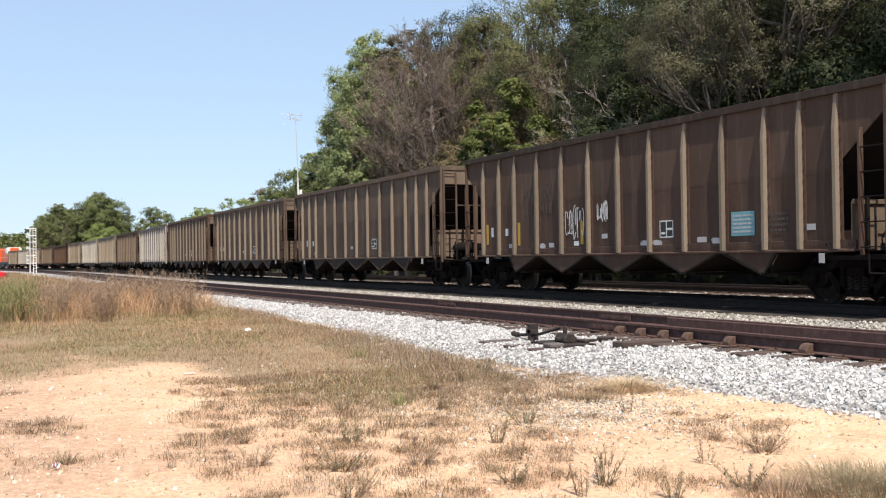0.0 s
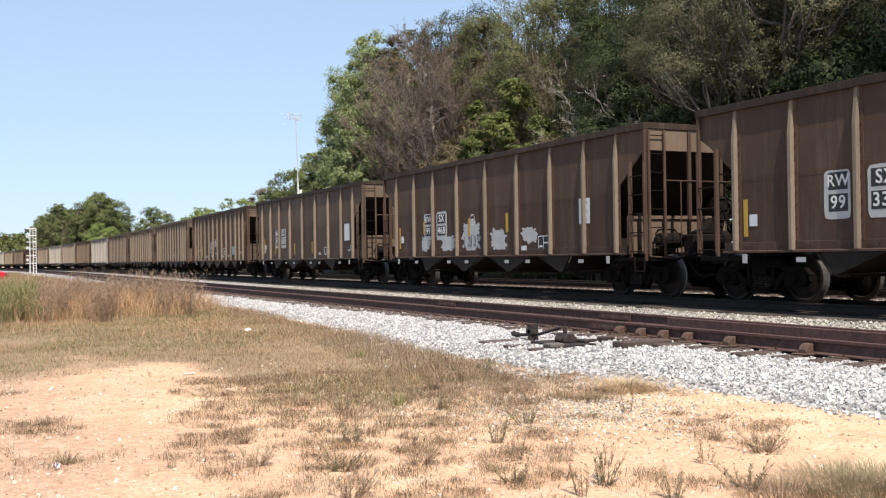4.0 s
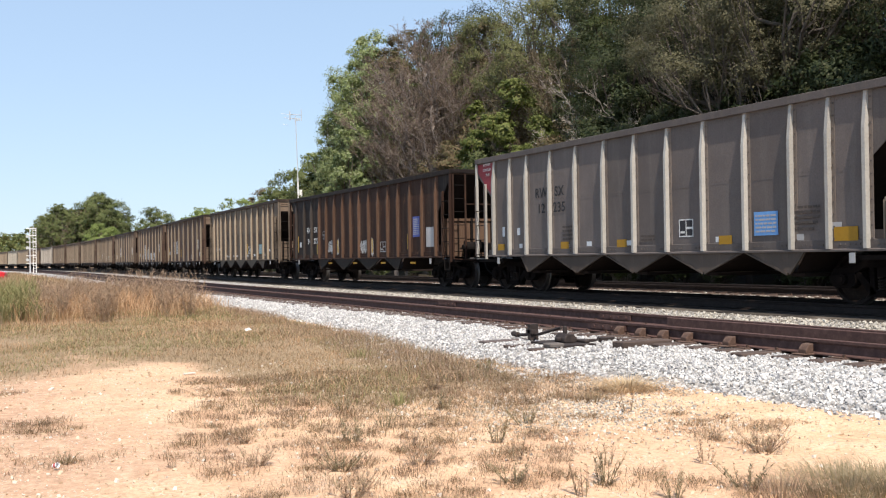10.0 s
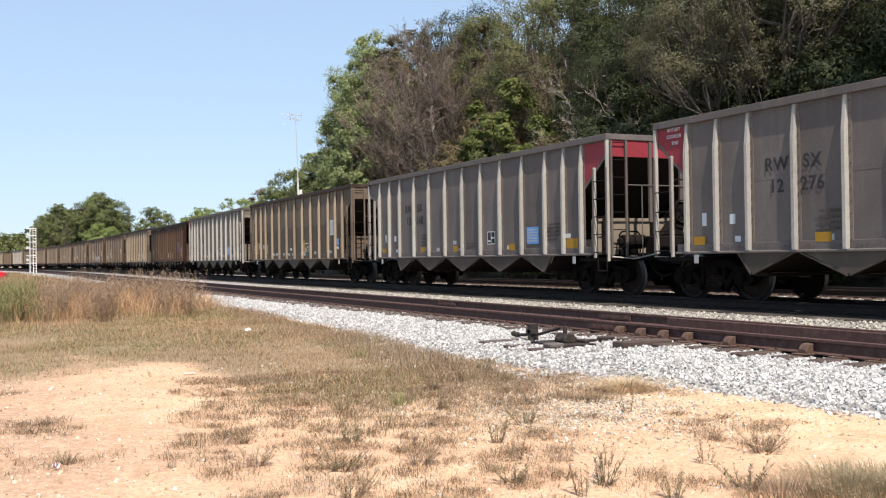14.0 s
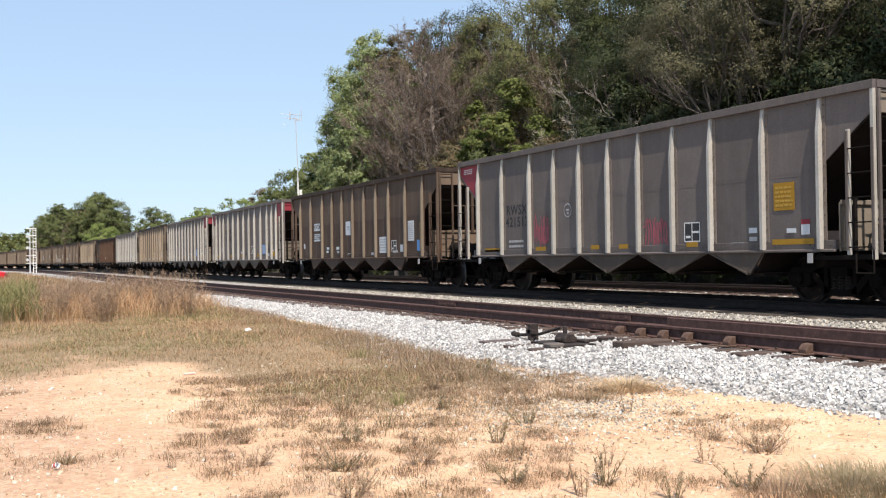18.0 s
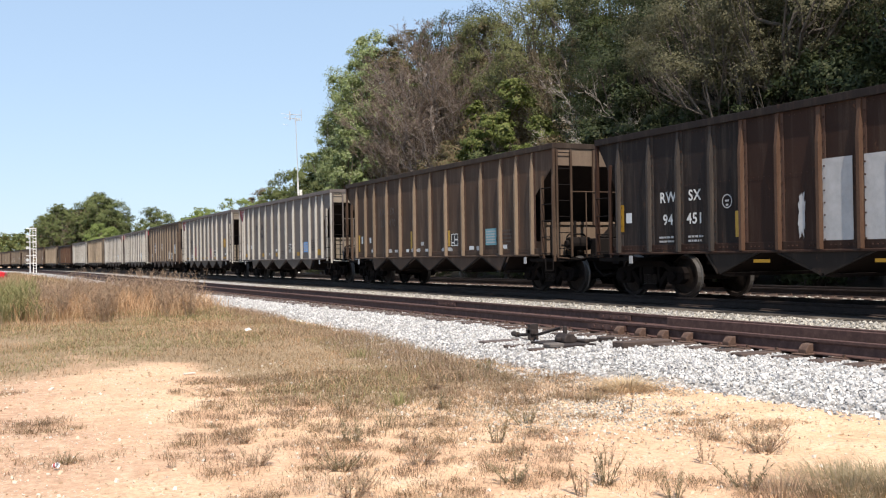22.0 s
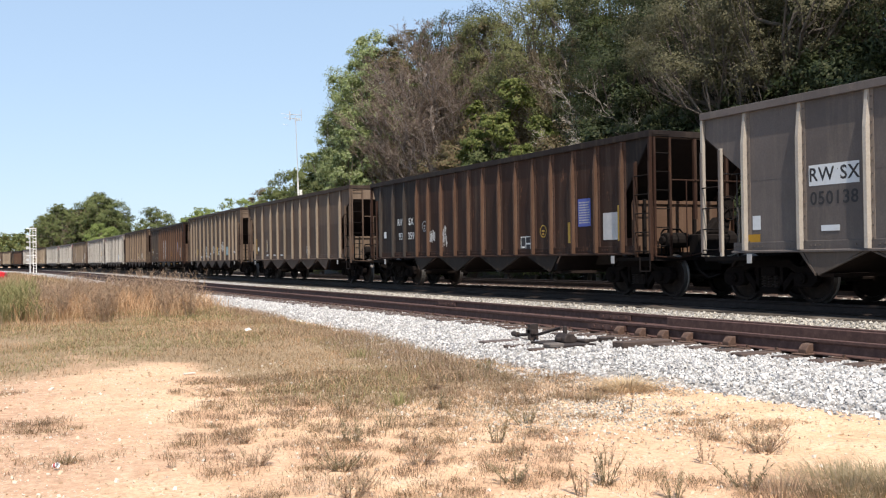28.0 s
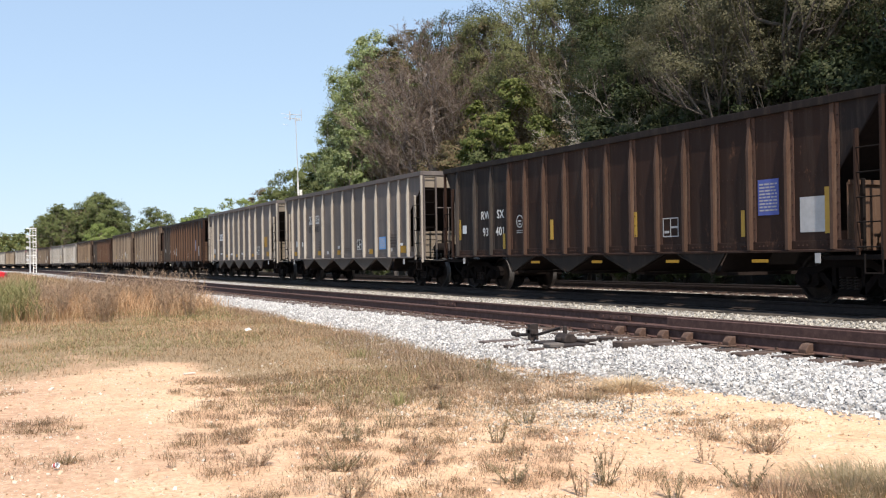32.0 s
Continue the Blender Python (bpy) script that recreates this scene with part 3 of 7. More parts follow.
@lru_cache(None)
def lines_mesh(w, h, n, key):
    """Rows of print too small to read, as bars."""
    r = random.Random(int(w * 100 + n))
    m = Mesh()
    for i in range(n):
        z = h / 2 - (i + 0.5) * h / n
        y = w / 2
        while y > -w / 2 + 0.03:
            b = min(r.uniform(0.04, 0.14), y + w / 2)
            m.box(-W - 0.007, -W - 0.003, y - b, y, z - h / n * 0.24, z + h / n * 0.24)
            y -= b + 0.025
    return m.data("small_print", INK[key])


@lru_cache(None)
def corner_mesh(kind, key, rear):
    """The painted triangle of the coupler end."""
    k = KINDS[kind]
    h, top, cut = k["body"] / 2, k["top"], k["ribs"][0]
    z1, z0 = diag(kind)
    if rear:
        cut = k["body"] - k["ribs"][-1]
    e = -1 if rear else 1
    poly = [(e * (h - 0.04), top - 0.16), (e * (h - cut + 0.1), top - 0.16), (e * (h - cut + 0.1), z0 + 0.16), (e * (h - 0.04), z1 + 0.06)]
    return Mesh().prism(poly, -W - 0.004, -W).data("end_triangle", INK[key])


# ---------- the train ----------
def marks_small(seed, silver=False):
    """Repair patches, tags and stencils low on the side."""
    r = random.Random(seed)
    out = [("rect", 1.5, 1.62, 0.13, 0.26, "paper"), ("rect", 2.3, 1.6, 0.15, 0.19, "paper"), ("rect", 9.03, 1.47, 0.42, 0.34, "black"), ("box", 9.03, 1.47, 0.44, 0.36, "white")]
    for q, z, w in ((2.45, 1.2, 0.16), (6.78, 1.37, 0.22), (7.07, 1.17, 0.26), (4.6, 1.18, 0.24), (10.1, 1.2, 0.28), (12.0, 1.22, 0.32), (5.6, 1.2, 0.2), (12.95, 1.4, 0.2)):
        if r.random() < 0.72:
            out.append(("rect", q + r.uniform(-0.06, 0.06), z + r.uniform(-0.02, 0.04), w, 0.11, r.choice(("paper", "grey"))))
    for q in (1.22, 2.95, 5.9, 8.66, 11.62, 13.3):
        if r.random() < 0.7:
            if not silver:
                out.append(("rect", q, 1.5 + r.uniform(-0.06, 0.06), 0.12, r.uniform(0.4, 0.62), "ochre"))
    for q in (4.13, 6.02, 6.44, 8.3, 8.73, 10.57):
        if r.random() < 0.8 and not silver:
            out.append(("blot", q, 1.18, 0.36, 0.17, "primer", int(q * 10)))
    out.append(("lines", 9.6 + 2.6, 1.5, 0.5, 0.4, 4, "faint"))
    return out


def number(a, b, c, d, ink, off=4.0, size=0.34, z=2.54, gap=0.42):
    dz = 0.4 if z > 2.4 else 0.47
    return [("text", off - gap, z, a, size, ink), ("text", off + gap, z, b, size, ink), ("text", off - gap, z - dz, c, size, ink), ("text", off + gap, z - dz, d, size, ink)]


RED_NOTE = [("text", 0.62, 3.52, "ROTARY", 0.1, "white"), ("text", 0.62, 3.38, "COUPLER", 0.1, "white"), ("text", 0.66, 3.24, "END", 0.1, "white")]
LOW_YELLOW = [("rect", q, 1.2, 0.36, 0.17, "yellow") for q in (1.37, 4.53, 6.85, 10.19)] + [("rect", 13.1, 1.24, 0.5, 0.24, "yellow"), ("lines", 4.7, 1.5, 0.5, 0.4, 4, "faint"), ("lines", 12.3, 1.6, 0.5, 0.36, 4, "faint"), ("lines", 7.8, 1.3, 0.5, 0.16, 2, "faint")]
SILL_YELLOW = [("rect", q, 0.79, 0.42, 0.06, "yellow") for q in (5.26, 7.99, 10.7, 13.2)]

# chutes and rims near black: the shade under the cars put into their colour
shaded_chute = paint((0.020, 0.015, 0.0125), dusting=0.06)
brown, brown_rib = paint(BROWN, dusting=0.14, washed=0.04), paint(TAN, dusting=0.3)
brown2, brown2_rib = paint((0.079, 0.053, 0.0405), dusting=0.2, washed=0.08), paint(shade(TAN, 1.08), dusting=0.4)
warm, warm_rib = paint((0.07, 0.044, 0.031), dusting=0.2), paint((0.21, 0.155, 0.11), dusting=0.3)
tanned, tanned_rib = paint((0.10, 0.078, 0.06), dusting=0.3, washed=0.15), paint((0.31, 0.25, 0.185), dusting=0.3)
dark, dark_rib = paint(RUSTB, dusting=0.1, rusting=0.5), paint((0.10, 0.056, 0.037), dusting=0.2, rusting=0.4)
black, black_rib = paint(BLACK, dusting=0.12, rusting=0.2), paint((0.05, 0.042, 0.038), dusting=0.2)
alu, alu_rib = paint(ALU, (0.14, 0.11, 0.085), (0.26, 0.235, 0.205), 0.1, 0.22, 0.1, 0.5), paint((0.46, 0.44, 0.40), (0.25, 0.2, 0.16), (0.5, 0.45, 0.38), 0.1, 0.25, 0.2, 0.45)
alud, alud_rib = paint(ALU2, (0.14, 0.105, 0.08), (0.25, 0.21, 0.165), 0.15, 0.3, 0.08, 0.55), paint((0.42, 0.38, 0.33), (0.25, 0.2, 0.15), (0.46, 0.4, 0.32), 0.12, 0.3, 0.1, 0.5)
cream, cream_rib = paint((0.21, 0.192, 0.165)), paint((0.42, 0.385, 0.325))
dark_chord = paint((0.04, 0.028, 0.022), dusting=0.12)
black_chord = paint((0.018, 0.013, 0.012), dusting=0.08)
alu_flange = paint((0.20, 0.165, 0.14), dusting=0.2, rusting=0.3)
rust_flange = paint((0.10, 0.057, 0.042), dusting=0.15, rusting=0.4)
bulk = paint((0.165, 0.12, 0.088), dusting=0.2)
pale_bulk = paint((0.23, 0.195, 0.155), dusting=0.2)
rust_bulk = paint((0.12, 0.073, 0.05), dusting=0.15, rusting=0.4)
dull = paint((0.095, 0.075, 0.062), dusting=0.15)
soot, soot_rib = paint((0.032, 0.0165, 0.0118), dusting=0.06, rusting=0.4), paint((0.085, 0.05, 0.036), dusting=0.2, rusting=0.3)

TEAL = [("rect", 11.3, 1.5, 0.62, 0.46, "teal"), ("lines", 11.3, 1.5, 0.54, 0.38, 5, "grey")]
SKY = [("rect", 11.27, 1.48, 0.6, 0.44, "sky"), ("lines", 11.27, 1.48, 0.52, 0.36, 5, "grey")]
BLUE = [("rect", 13.38, 1.96, 0.52, 0.66, "blue"), ("lines", 13.38, 1.96, 0.44, 0.54, 9, "grey"), ("rect", 14.42, 1.6, 0.56, 0.62, "primer"), ("rect", 14.76, 1.66, 0.12, 0.8, "ochre"), ("rect", 12.72, 1.5, 0.1, 0.5, "ochre")]


def long_panels(first=4):
    d = {i: black for i in range(first)}
    d[16] = black
    return d


BOXED = [("field", 3.47, 1.91, 0.58, 0.86, "primer", 61), ("field", 4.46, 1.92, 0.74, 0.9, "primer", 62)] + [("rect", q, z, w, 0.3, "black") for q, w in ((3.49, 0.41), (4.45, 0.56)) for z in (2.14, 1.77)]
ROW = [
    # kind, rear gap's place, front gap's place
    ("steel", 170.6, 186.9, brown, brown_rib, "dusty brown steel hopper car with white graffiti", None,
     marks_small(1) + number("RW", "SX", "23", "418", "faint", 3.92) + TEAL + [("tag", 5.6, 1.75, 0.75, 0.85, "white", 3), ("tag", 6.75, 1.95, 0.4, 0.5, "white", 5)]),
    ("wide", 154.1, 170.74, brown2, brown2_rib, "brown steel hopper car with white outlined stencils", None,
     BOXED + [("text", 3.49, 2.14, "RW", 0.28, "white"), ("text", 4.45, 2.14, "SX", 0.32, "white"), ("text", 3.49, 1.77, "99", 0.31, "white"), ("text", 4.45, 1.77, "028", 0.32, "white")] + [("rect", 1.3, 1.6, 0.11, 0.72, "ochre"), ("rect", 3.2, 1.45, 0.1, 0.42, "ochre"), ("rect", 6.14, 1.43, 0.13, 0.5, "ochre"), ("rect", 1.52, 1.58, 0.22, 0.2, "paper"), ("rect", 1.48, 1.38, 0.12, 0.18, "paper"), ("rect", 10.4, 1.25, 0.46, 0.36, "black"), ("box", 10.4, 1.25, 0.48, 0.38, "white"), ("rect", 12.8, 1.97, 0.55, 0.64, "paper"), ("rect", 9.55, 1.17, 0.24, 0.12, "grey"), ("rect", 8.6, 1.46, 0.12, 0.5, "ochre"), ("rect", 12.1, 1.35, 0.1, 0.7, "ochre"), ("rect", 13.42, 1.51, 0.1, 1.0, "ochre"), ("rect", 13.0, 1.27, 0.2, 0.08, "grey"), ("rect", 13.24, 1.37, 0.14, 0.22, "grey")] + [("rect", q, 0.81, 0.22, 0.085, "grey") for q in (2.7, 5.05, 6.2, 8.55, 9.65, 12.1)]),
    ("wide", 137.8, 154.0, brown, brown_rib, "brown steel hopper car with grey primer patches and graffiti", None,
     [("blot", 3.3, 1.4, 0.72, 0.6, "primer", 1), ("blot", 4.9, 1.36, 1.15, 0.55, "primer", 2), ("blot", 6.4, 1.55, 1.45, 0.95, "primer", 3), ("blot", 8.0, 1.4, 1.1, 0.7, "primer", 4), ("blot", 9.65, 1.5, 0.9, 0.5, "primer", 5)] + BOXED + [("text", 3.49, 2.14, "RW", 0.28, "white"), ("text", 4.45, 2.14, "SX", 0.32, "white"), ("text", 3.49, 1.77, "99", 0.31, "white"), ("text", 4.45, 1.77, "468", 0.32, "white")] + [("tag", 6.6, 1.4, 1.25, 0.45, "black", 8), ("ring", 6.5, 2.02, 0.16, "white"), ("rect", 10.35, 1.28, 0.48, 0.34, "black"), ("box", 10.35, 1.28, 0.5, 0.36, "white"), ("rect", 3.2, 1.89, 0.1, 0.4, "ochre"), ("rect", 6.28, 1.81, 0.12, 0.5, "ochre"), ("rect", 8.5, 1.86, 0.13, 0.52, "ochre"), ("rect", 9.38, 1.16, 0.26, 0.12, "paper"), ("rect", 1.3, 1.6, 0.11, 0.7, "ochre"), ("rect", 1.5, 1.55, 0.2, 0.22, "paper"), ("rect", 12.2, 2.0, 0.45, 0.6, "paper")] + [("rect", q, 0.81, 0.22, 0.085, "grey") for q in (2.7, 5.05, 6.2, 8.55, 9.65, 12.1)]),
    ("wide", 121.5, 137.8, brown, brown_rib, "brown steel hopper car with white boxed numbers", None,
     BOXED + [("text", 3.49, 2.14, "RW", 0.28, "white"), ("text", 4.45, 2.14, "SX", 0.32, "white"), ("text", 3.49, 1.77, "99", 0.31, "white"), ("text", 4.45, 1.77, "331", 0.32, "white")] + [("rect", 10.35, 1.28, 0.48, 0.34, "black"), ("box", 10.35, 1.28, 0.5, 0.36, "white"), ("rect", 1.3, 1.6, 0.11, 0.7, "ochre"), ("rect", 1.5, 1.55, 0.2, 0.22, "paper"), ("rect", 12.2, 2.0, 0.45, 0.6, "paper"), ("lines", 12.2, 2.0, 0.38, 0.5, 6, "grey"), ("rect", 6.2, 1.5, 0.12, 0.5, "ochre"), ("rect", 12.9, 1.4, 0.22, 0.26, "grey")] + [("rect", q, 0.81, 0.22, 0.085, "grey") for q in (2.7, 5.05, 6.2, 8.55, 9.65, 12.1)]),
    ("steel", 105.1, 121.4, tanned, tanned_rib, "grey-brown steel hopper car with dark lettering", None, marks_small(5) + number("RW", "SX", "23", "256", "faint", 3.92) + TEAL),
    ("long", 87.25, 105.05, dark, dark_rib, "rust-brown and black long hopper car with white lettering", long_panels(4),
     number("RW", "SX", "94", "375", "white", 2.92, 0.32, 2.16, 0.43) + BLUE + SILL_YELLOW + [("tag", 5.17, 1.44, 0.55, 0.65, "white", 11), ("tag", 5.2, 1.4, 0.45, 0.4, "white", 13), ("tag", 8.81, 1.36, 0.75, 0.55, "white", 12), ("tag", 8.8, 1.4, 0.6, 0.45, "white", 14), ("box", 10.6, 1.35, 0.5, 0.36, "grey"), ("ring", 4.41, 1.92, 0.17, "grey"), ("rect", 1.39, 1.58, 0.2, 0.22, "paper"), ("blot", 6.04, 1.4, 0.26, 0.7, "primer", 15), ("rect", 6.04, 1.43, 0.12, 0.5, "ochre"), ("rect", 1.07, 1.61, 0.1, 0.7, "ochre"), ("rect", 3.57, 1.37, 0.11, 0.42, "ochre"), ("blot", 9.6, 1.35, 0.26, 0.7, "primer", 16), ("rect", 9.6, 1.4, 0.12, 0.5, "ochre")]),
    ("alum13", 71.0, 87.4, alu, alu_rib, "silver aluminium hopper car with a red end triangle", None, marks_small(7, True) + number("RW", "SX", "12", "235", "black", 3.88) + [("corner", 0.5, 0, "red")] + RED_NOTE + SKY + LOW_YELLOW),
    ("steel", 54.8, 71.0, tanned, tanned_rib, "tan-brown dusty hopper car with dark lettering", None,
     marks_small(8) + [("text", 2.9, 2.55, "RWSX", 0.32, "faint"), ("text", 2.9, 2.08, "23592", 0.32, "faint"), ("rect", 12.3, 2.2, 0.5, 0.6, "paper"), ("lines", 12.3, 2.2, 0.42, 0.5, 7, "grey"), ("rect", 12.95, 1.62, 0.2, 0.26, "sky")]),
    ("alum13", 38.5, 54.8, alu, alu_rib, "silver aluminium hopper car with dark lettering", None, marks_small(9, True) + number("RW", "SX", "12", "148", "black", 3.88) + [("corner", 14.0, 0, "red")] + SKY + LOW_YELLOW),
    ("alum13", 21.95, 38.7, alu, alu_rib, "silver aluminium hopper car with red triangles at its ends", None, marks_small(10, True) + number("RW", "SX", "12", "276", "black", 3.88) + [("corner", 0.5, 0, "red"), ("corner", 14.0, 0, "red")] + RED_NOTE + SKY + LOW_YELLOW),
    ("alum", 5.95, 22.35, brown2, brown2_rib, "brown steel hopper car with pasted white notices", None,
     [("rect", 3.27, 2.27, 0.72, 0.3, "paper"), ("rect", 3.27, 1.84, 0.74, 0.3, "paper"), ("text", 3.27, 2.27, "RWSX", 0.28, "black"), ("text", 3.27, 1.84, "23596", 0.28, "black"), ("rect", 6.88, 2.11, 0.52, 0.52, "paper"), ("ring", 6.88, 2.15, 0.16, "black"), ("rect", 10.3, 1.4, 0.62, 0.6, "paper"), ("lines", 10.3, 1.42, 0.5, 0.48, 5, "grey"), ("rect", 11.27, 1.37, 0.4, 0.36, "black"), ("box", 11.27, 1.37, 0.42, 0.38, "white"), ("rect", 12.7, 1.84, 0.48, 0.66, "paper"), ("lines", 12.7, 1.84, 0.42, 0.56, 9, "grey"), ("rect", 13.28, 1.35, 0.2, 0.36, "sky"), ("rect", 11.94, 1.28, 0.22, 0.24, "paper"), ("rect", 1.64, 1.51, 0.16, 0.2, "paper"), ("rect", 4.6, 1.38, 0.28, 0.1, "paper"), ("rect", 4.55, 1.24, 0.24, 0.09, "paper"), ("rect", 5.74, 1.37, 0.32, 0.11, "paper"), ("rect", 5.78, 1.22, 0.28, 0.09, "grey"), ("rect", 11.4, 1.15, 0.4, 0.12, "grey"), ("rect", 7.0, 1.12, 0.3, 0.09, "grey"), ("rect", 9.4, 1.12, 0.36, 0.09, "grey"), ("rect", 13.45, 1.65, 0.08, 0.9, "ochre")]),
    ("alum", -9.98, 5.77, alu, alu_rib, "grey aluminium hopper car with red end triangle and pink graffiti", None,
     [("text", 3.28, 2.17, "RWSX", 0.36, "black"), ("text", 3.3, 1.85, "421512", 0.36, "black"), ("lines", 3.25, 1.28, 0.75, 0.26, 2, "grey"), ("corner", 0.5, 0, "red"), ("lines", 0.55, 3.42, 0.5, 0.16, 3, "white"), ("tag", 4.5, 1.6, 0.75, 0.8, "pink", 21), ("tag", 4.55, 1.5, 0.6, 0.6, "pink", 23), ("tag", 9.15, 1.38, 0.9, 0.8, "pink", 22), ("tag", 9.1, 1.38, 0.8, 0.7, "pink", 24), ("ring", 5.75, 2.05, 0.17, "grey"), ("rect", 10.3, 1.38, 0.46, 0.38, "black"), ("box", 10.3, 1.38, 0.48, 0.4, "white"), ("rect", 12.8, 1.95, 0.5, 0.5, "yellow"), ("lines", 12.8, 1.95, 0.42, 0.4, 5, "ochre"), ("rect", 13.3, 1.47, 0.2, 0.1, "red"), ("rect", 13.3, 1.34, 0.2, 0.18, "paper"), ("rect", 12.02, 1.36, 0.22, 0.1, "paper"), ("rect", 12.02, 1.2, 0.2, 0.08, "grey"), ("rect", 11.6, 1.11, 0.36, 0.06, "paper"), ("rect", 12.97, 1.33, 0.22, 0.08, "paper")] + [("rect", q, 1.13, w, 0.1, "yellow") for q, w in ((1.95, 0.85), (4.5, 0.5), (6.9, 0.34), (8.0, 0.34), (10.3, 0.34), (13.0, 0.98))]),
    ("alum13", -26.86, -10.16, alu, alu_rib, "grey aluminium hopper car with a dull red end triangle", None, marks_small(13, True) + number("RW", "SX", "12", "264", "black", 3.88) + [("corner", 0.5, 0, "red")] + RED_NOTE + SKY + LOW_YELLOW + [("ring", 6.9, 2.5, 0.18, "faint")]),
    ("steel", -42.87, -26.77, warm, warm_rib, "warm brown steel hopper car with a pale blue sticker", None, marks_small(14) + number("RW", "SX", "23", "470", "faint", 3.92) + TEAL),
    ("long", -60.75, -43.1, dark, dark_rib, "rust-brown and black long hopper car with bare grey patches", long_panels(5),
     number("RW", "SX", "94", "451", "white", 2.95, 0.31, 2.12, 0.42) + BLUE + SILL_YELLOW + [("rect", 6.97, 1.83, 0.7, 1.42, "primer"), ("rect", 7.92, 1.83, 0.72, 1.42, "primer"), ("blot", 6.2, 1.6, 0.2, 0.9, "primer", 71), ("lines", 2.5, 1.25, 0.5, 0.17, 2, "grey"), ("lines", 3.4, 1.25, 0.45, 0.17, 2, "grey"), ("rect", 4.6, 1.5, 0.12, 0.5, "ochre"), ("ring", 4.32, 1.95, 0.14, "grey"), ("box", 10.6, 1.5, 0.4, 0.35, "yellow"), ("rect", 1.2, 1.75, 0.2, 0.22, "paper"), ("rect", 0.95, 1.75, 0.13, 0.6, "yellow")]),
    ("steel", -77.1, -60.75, brown2, brown2_rib, "brown steel hopper car with large white graffiti", None,
     marks_small(16) + number("RW", "SX", "23", "473", "faint", 3.92) + TEAL + [("tag", 5.8, 1.5, 0.8, 0.8, "white", 31), ("tag", 7.9, 1.64, 0.85, 0.3, "white", 32), ("rect", 7.85, 1.44, 0.4, 0.025, "white"), ("tag", 10.23, 1.69, 0.8, 0.5, "white", 33), ("tag", 10.23, 1.69, 0.75, 0.42, "white", 34), ("tag", 10.2, 2.0, 0.22, 0.09, "white", 35)]),
    ("alum", -93.5, -77.1, brown2, brown2_rib, "grey-brown hopper car with wide panels", None,
     [("text", 3.24, 2.19, "RWSX", 0.36, "faint"), ("blot", 3.23, 1.64, 0.17, 0.72, "primer", 7), ("rect", 3.23, 1.66, 0.09, 0.45, "ochre"), ("rect", 1.69, 1.5, 0.2, 0.2, "paper"), ("rect", 1.39, 1.63, 0.1, 0.75, "ochre"), ("blot", 3.29, 1.15, 0.5, 0.17, "primer", 9), ("blot", 4.5, 1.15, 0.55, 0.14, "primer", 10), ("blot", 5.7, 1.15, 0.55, 0.15, "primer", 11), ("box", 9.6, 1.35, 0.45, 0.34, "white")]),
    ("long", -111.5, -93.95, dark, dark_rib, "rust-brown and black long hopper car with white scrawls", long_panels(4),
     number("RW", "SX", "93", "359", "white", 2.95, 0.32, 2.13, 0.42) + BLUE + [("tag", 5.0, 1.6, 0.4, 0.4, "white", 41), ("tag", 5.8, 1.57, 0.5, 0.7, "white", 42), ("rect", 10.67, 1.27, 0.48, 0.36, "black"), ("box", 10.67, 1.27, 0.5, 0.38, "white"), ("ring", 4.42, 1.95, 0.17, "grey"), ("ring", 11.54, 1.57, 0.16, "ochre"), ("rect", 1.2, 1.75, 0.2, 0.22, "paper")]),
    ("alum", -127.82, -111.62, alud, alud_rib, "grey hopper car with a white boxed reporting mark", None,
     [("rect", 3.28, 2.27, 1.08, 0.36, "paper"), ("text", 3.28, 2.27, "RW SX", 0.33, "black"), ("text", 3.28, 1.86, "050138", 0.32, "black"), ("rect", 1.46, 1.5, 0.2, 0.26, "paper"), ("rect", 11.26, 1.43, 0.46, 0.36, "black"), ("box", 11.26, 1.43, 0.48, 0.38, "white"), ("rect", 12.72, 1.83, 0.5, 0.5, "yellow"), ("lines", 13.35, 1.4, 0.2, 0.22, 3, "paper"), ("rect", 3.2, 1.35, 0.4, 0.1, "paper"), ("rect", 5.7, 1.3, 0.4, 0.1, "paper"), ("rect", 8.0, 1.3, 0.4, 0.1, "paper")] + LOW_YELLOW),
    ("alum13", -143.98, -127.7, alud, alud_rib, "grey hopper car with dark numbers and a blue sticker", None,
     marks_small(20, True) + [("rect", 3.46, 2.58, 0.45, 0.34, "primer"), ("rect", 4.3, 2.58, 0.45, 0.34, "primer")] + number("RW", "SX", "053", "083", "black", 3.88, 0.34, 2.58, 0.42) + SKY + LOW_YELLOW),
    ("long", -161.74, -143.8, soot, soot_rib, "dark brown and black long hopper car with white lettering", long_panels(4),
     number("RW", "SX", "93", "401", "white", 2.95, 0.32, 2.1, 0.42) + BLUE + SILL_YELLOW + [("ring", 4.42, 1.87, 0.17, "white"), ("lines", 4.42, 1.6, 0.3, 0.1, 2, "grey"), ("box", 10.6, 1.5, 0.5, 0.4, "grey"), ("rect", 1.25, 1.75, 0.24, 0.24, "paper"), ("rect", 0.95, 1.75, 0.14, 0.6, "ochre"), ("rect", 3.58, 1.36, 0.13, 0.42, "ochre"), ("rect", 6.0, 1.6, 0.14, 0.5, "ochre"), ("rect", 9.4, 1.6, 0.14, 0.55, "ochre")]),
    ("steel", -178.0, -161.8, brown2, brown2_rib, "brown steel hopper car with tan ribs", None, marks_small(22)),
    ("steel", -194.2, -178.0, brown, brown_rib, "dusty brown steel hopper car with tan ribs", None, marks_small(23)),
]
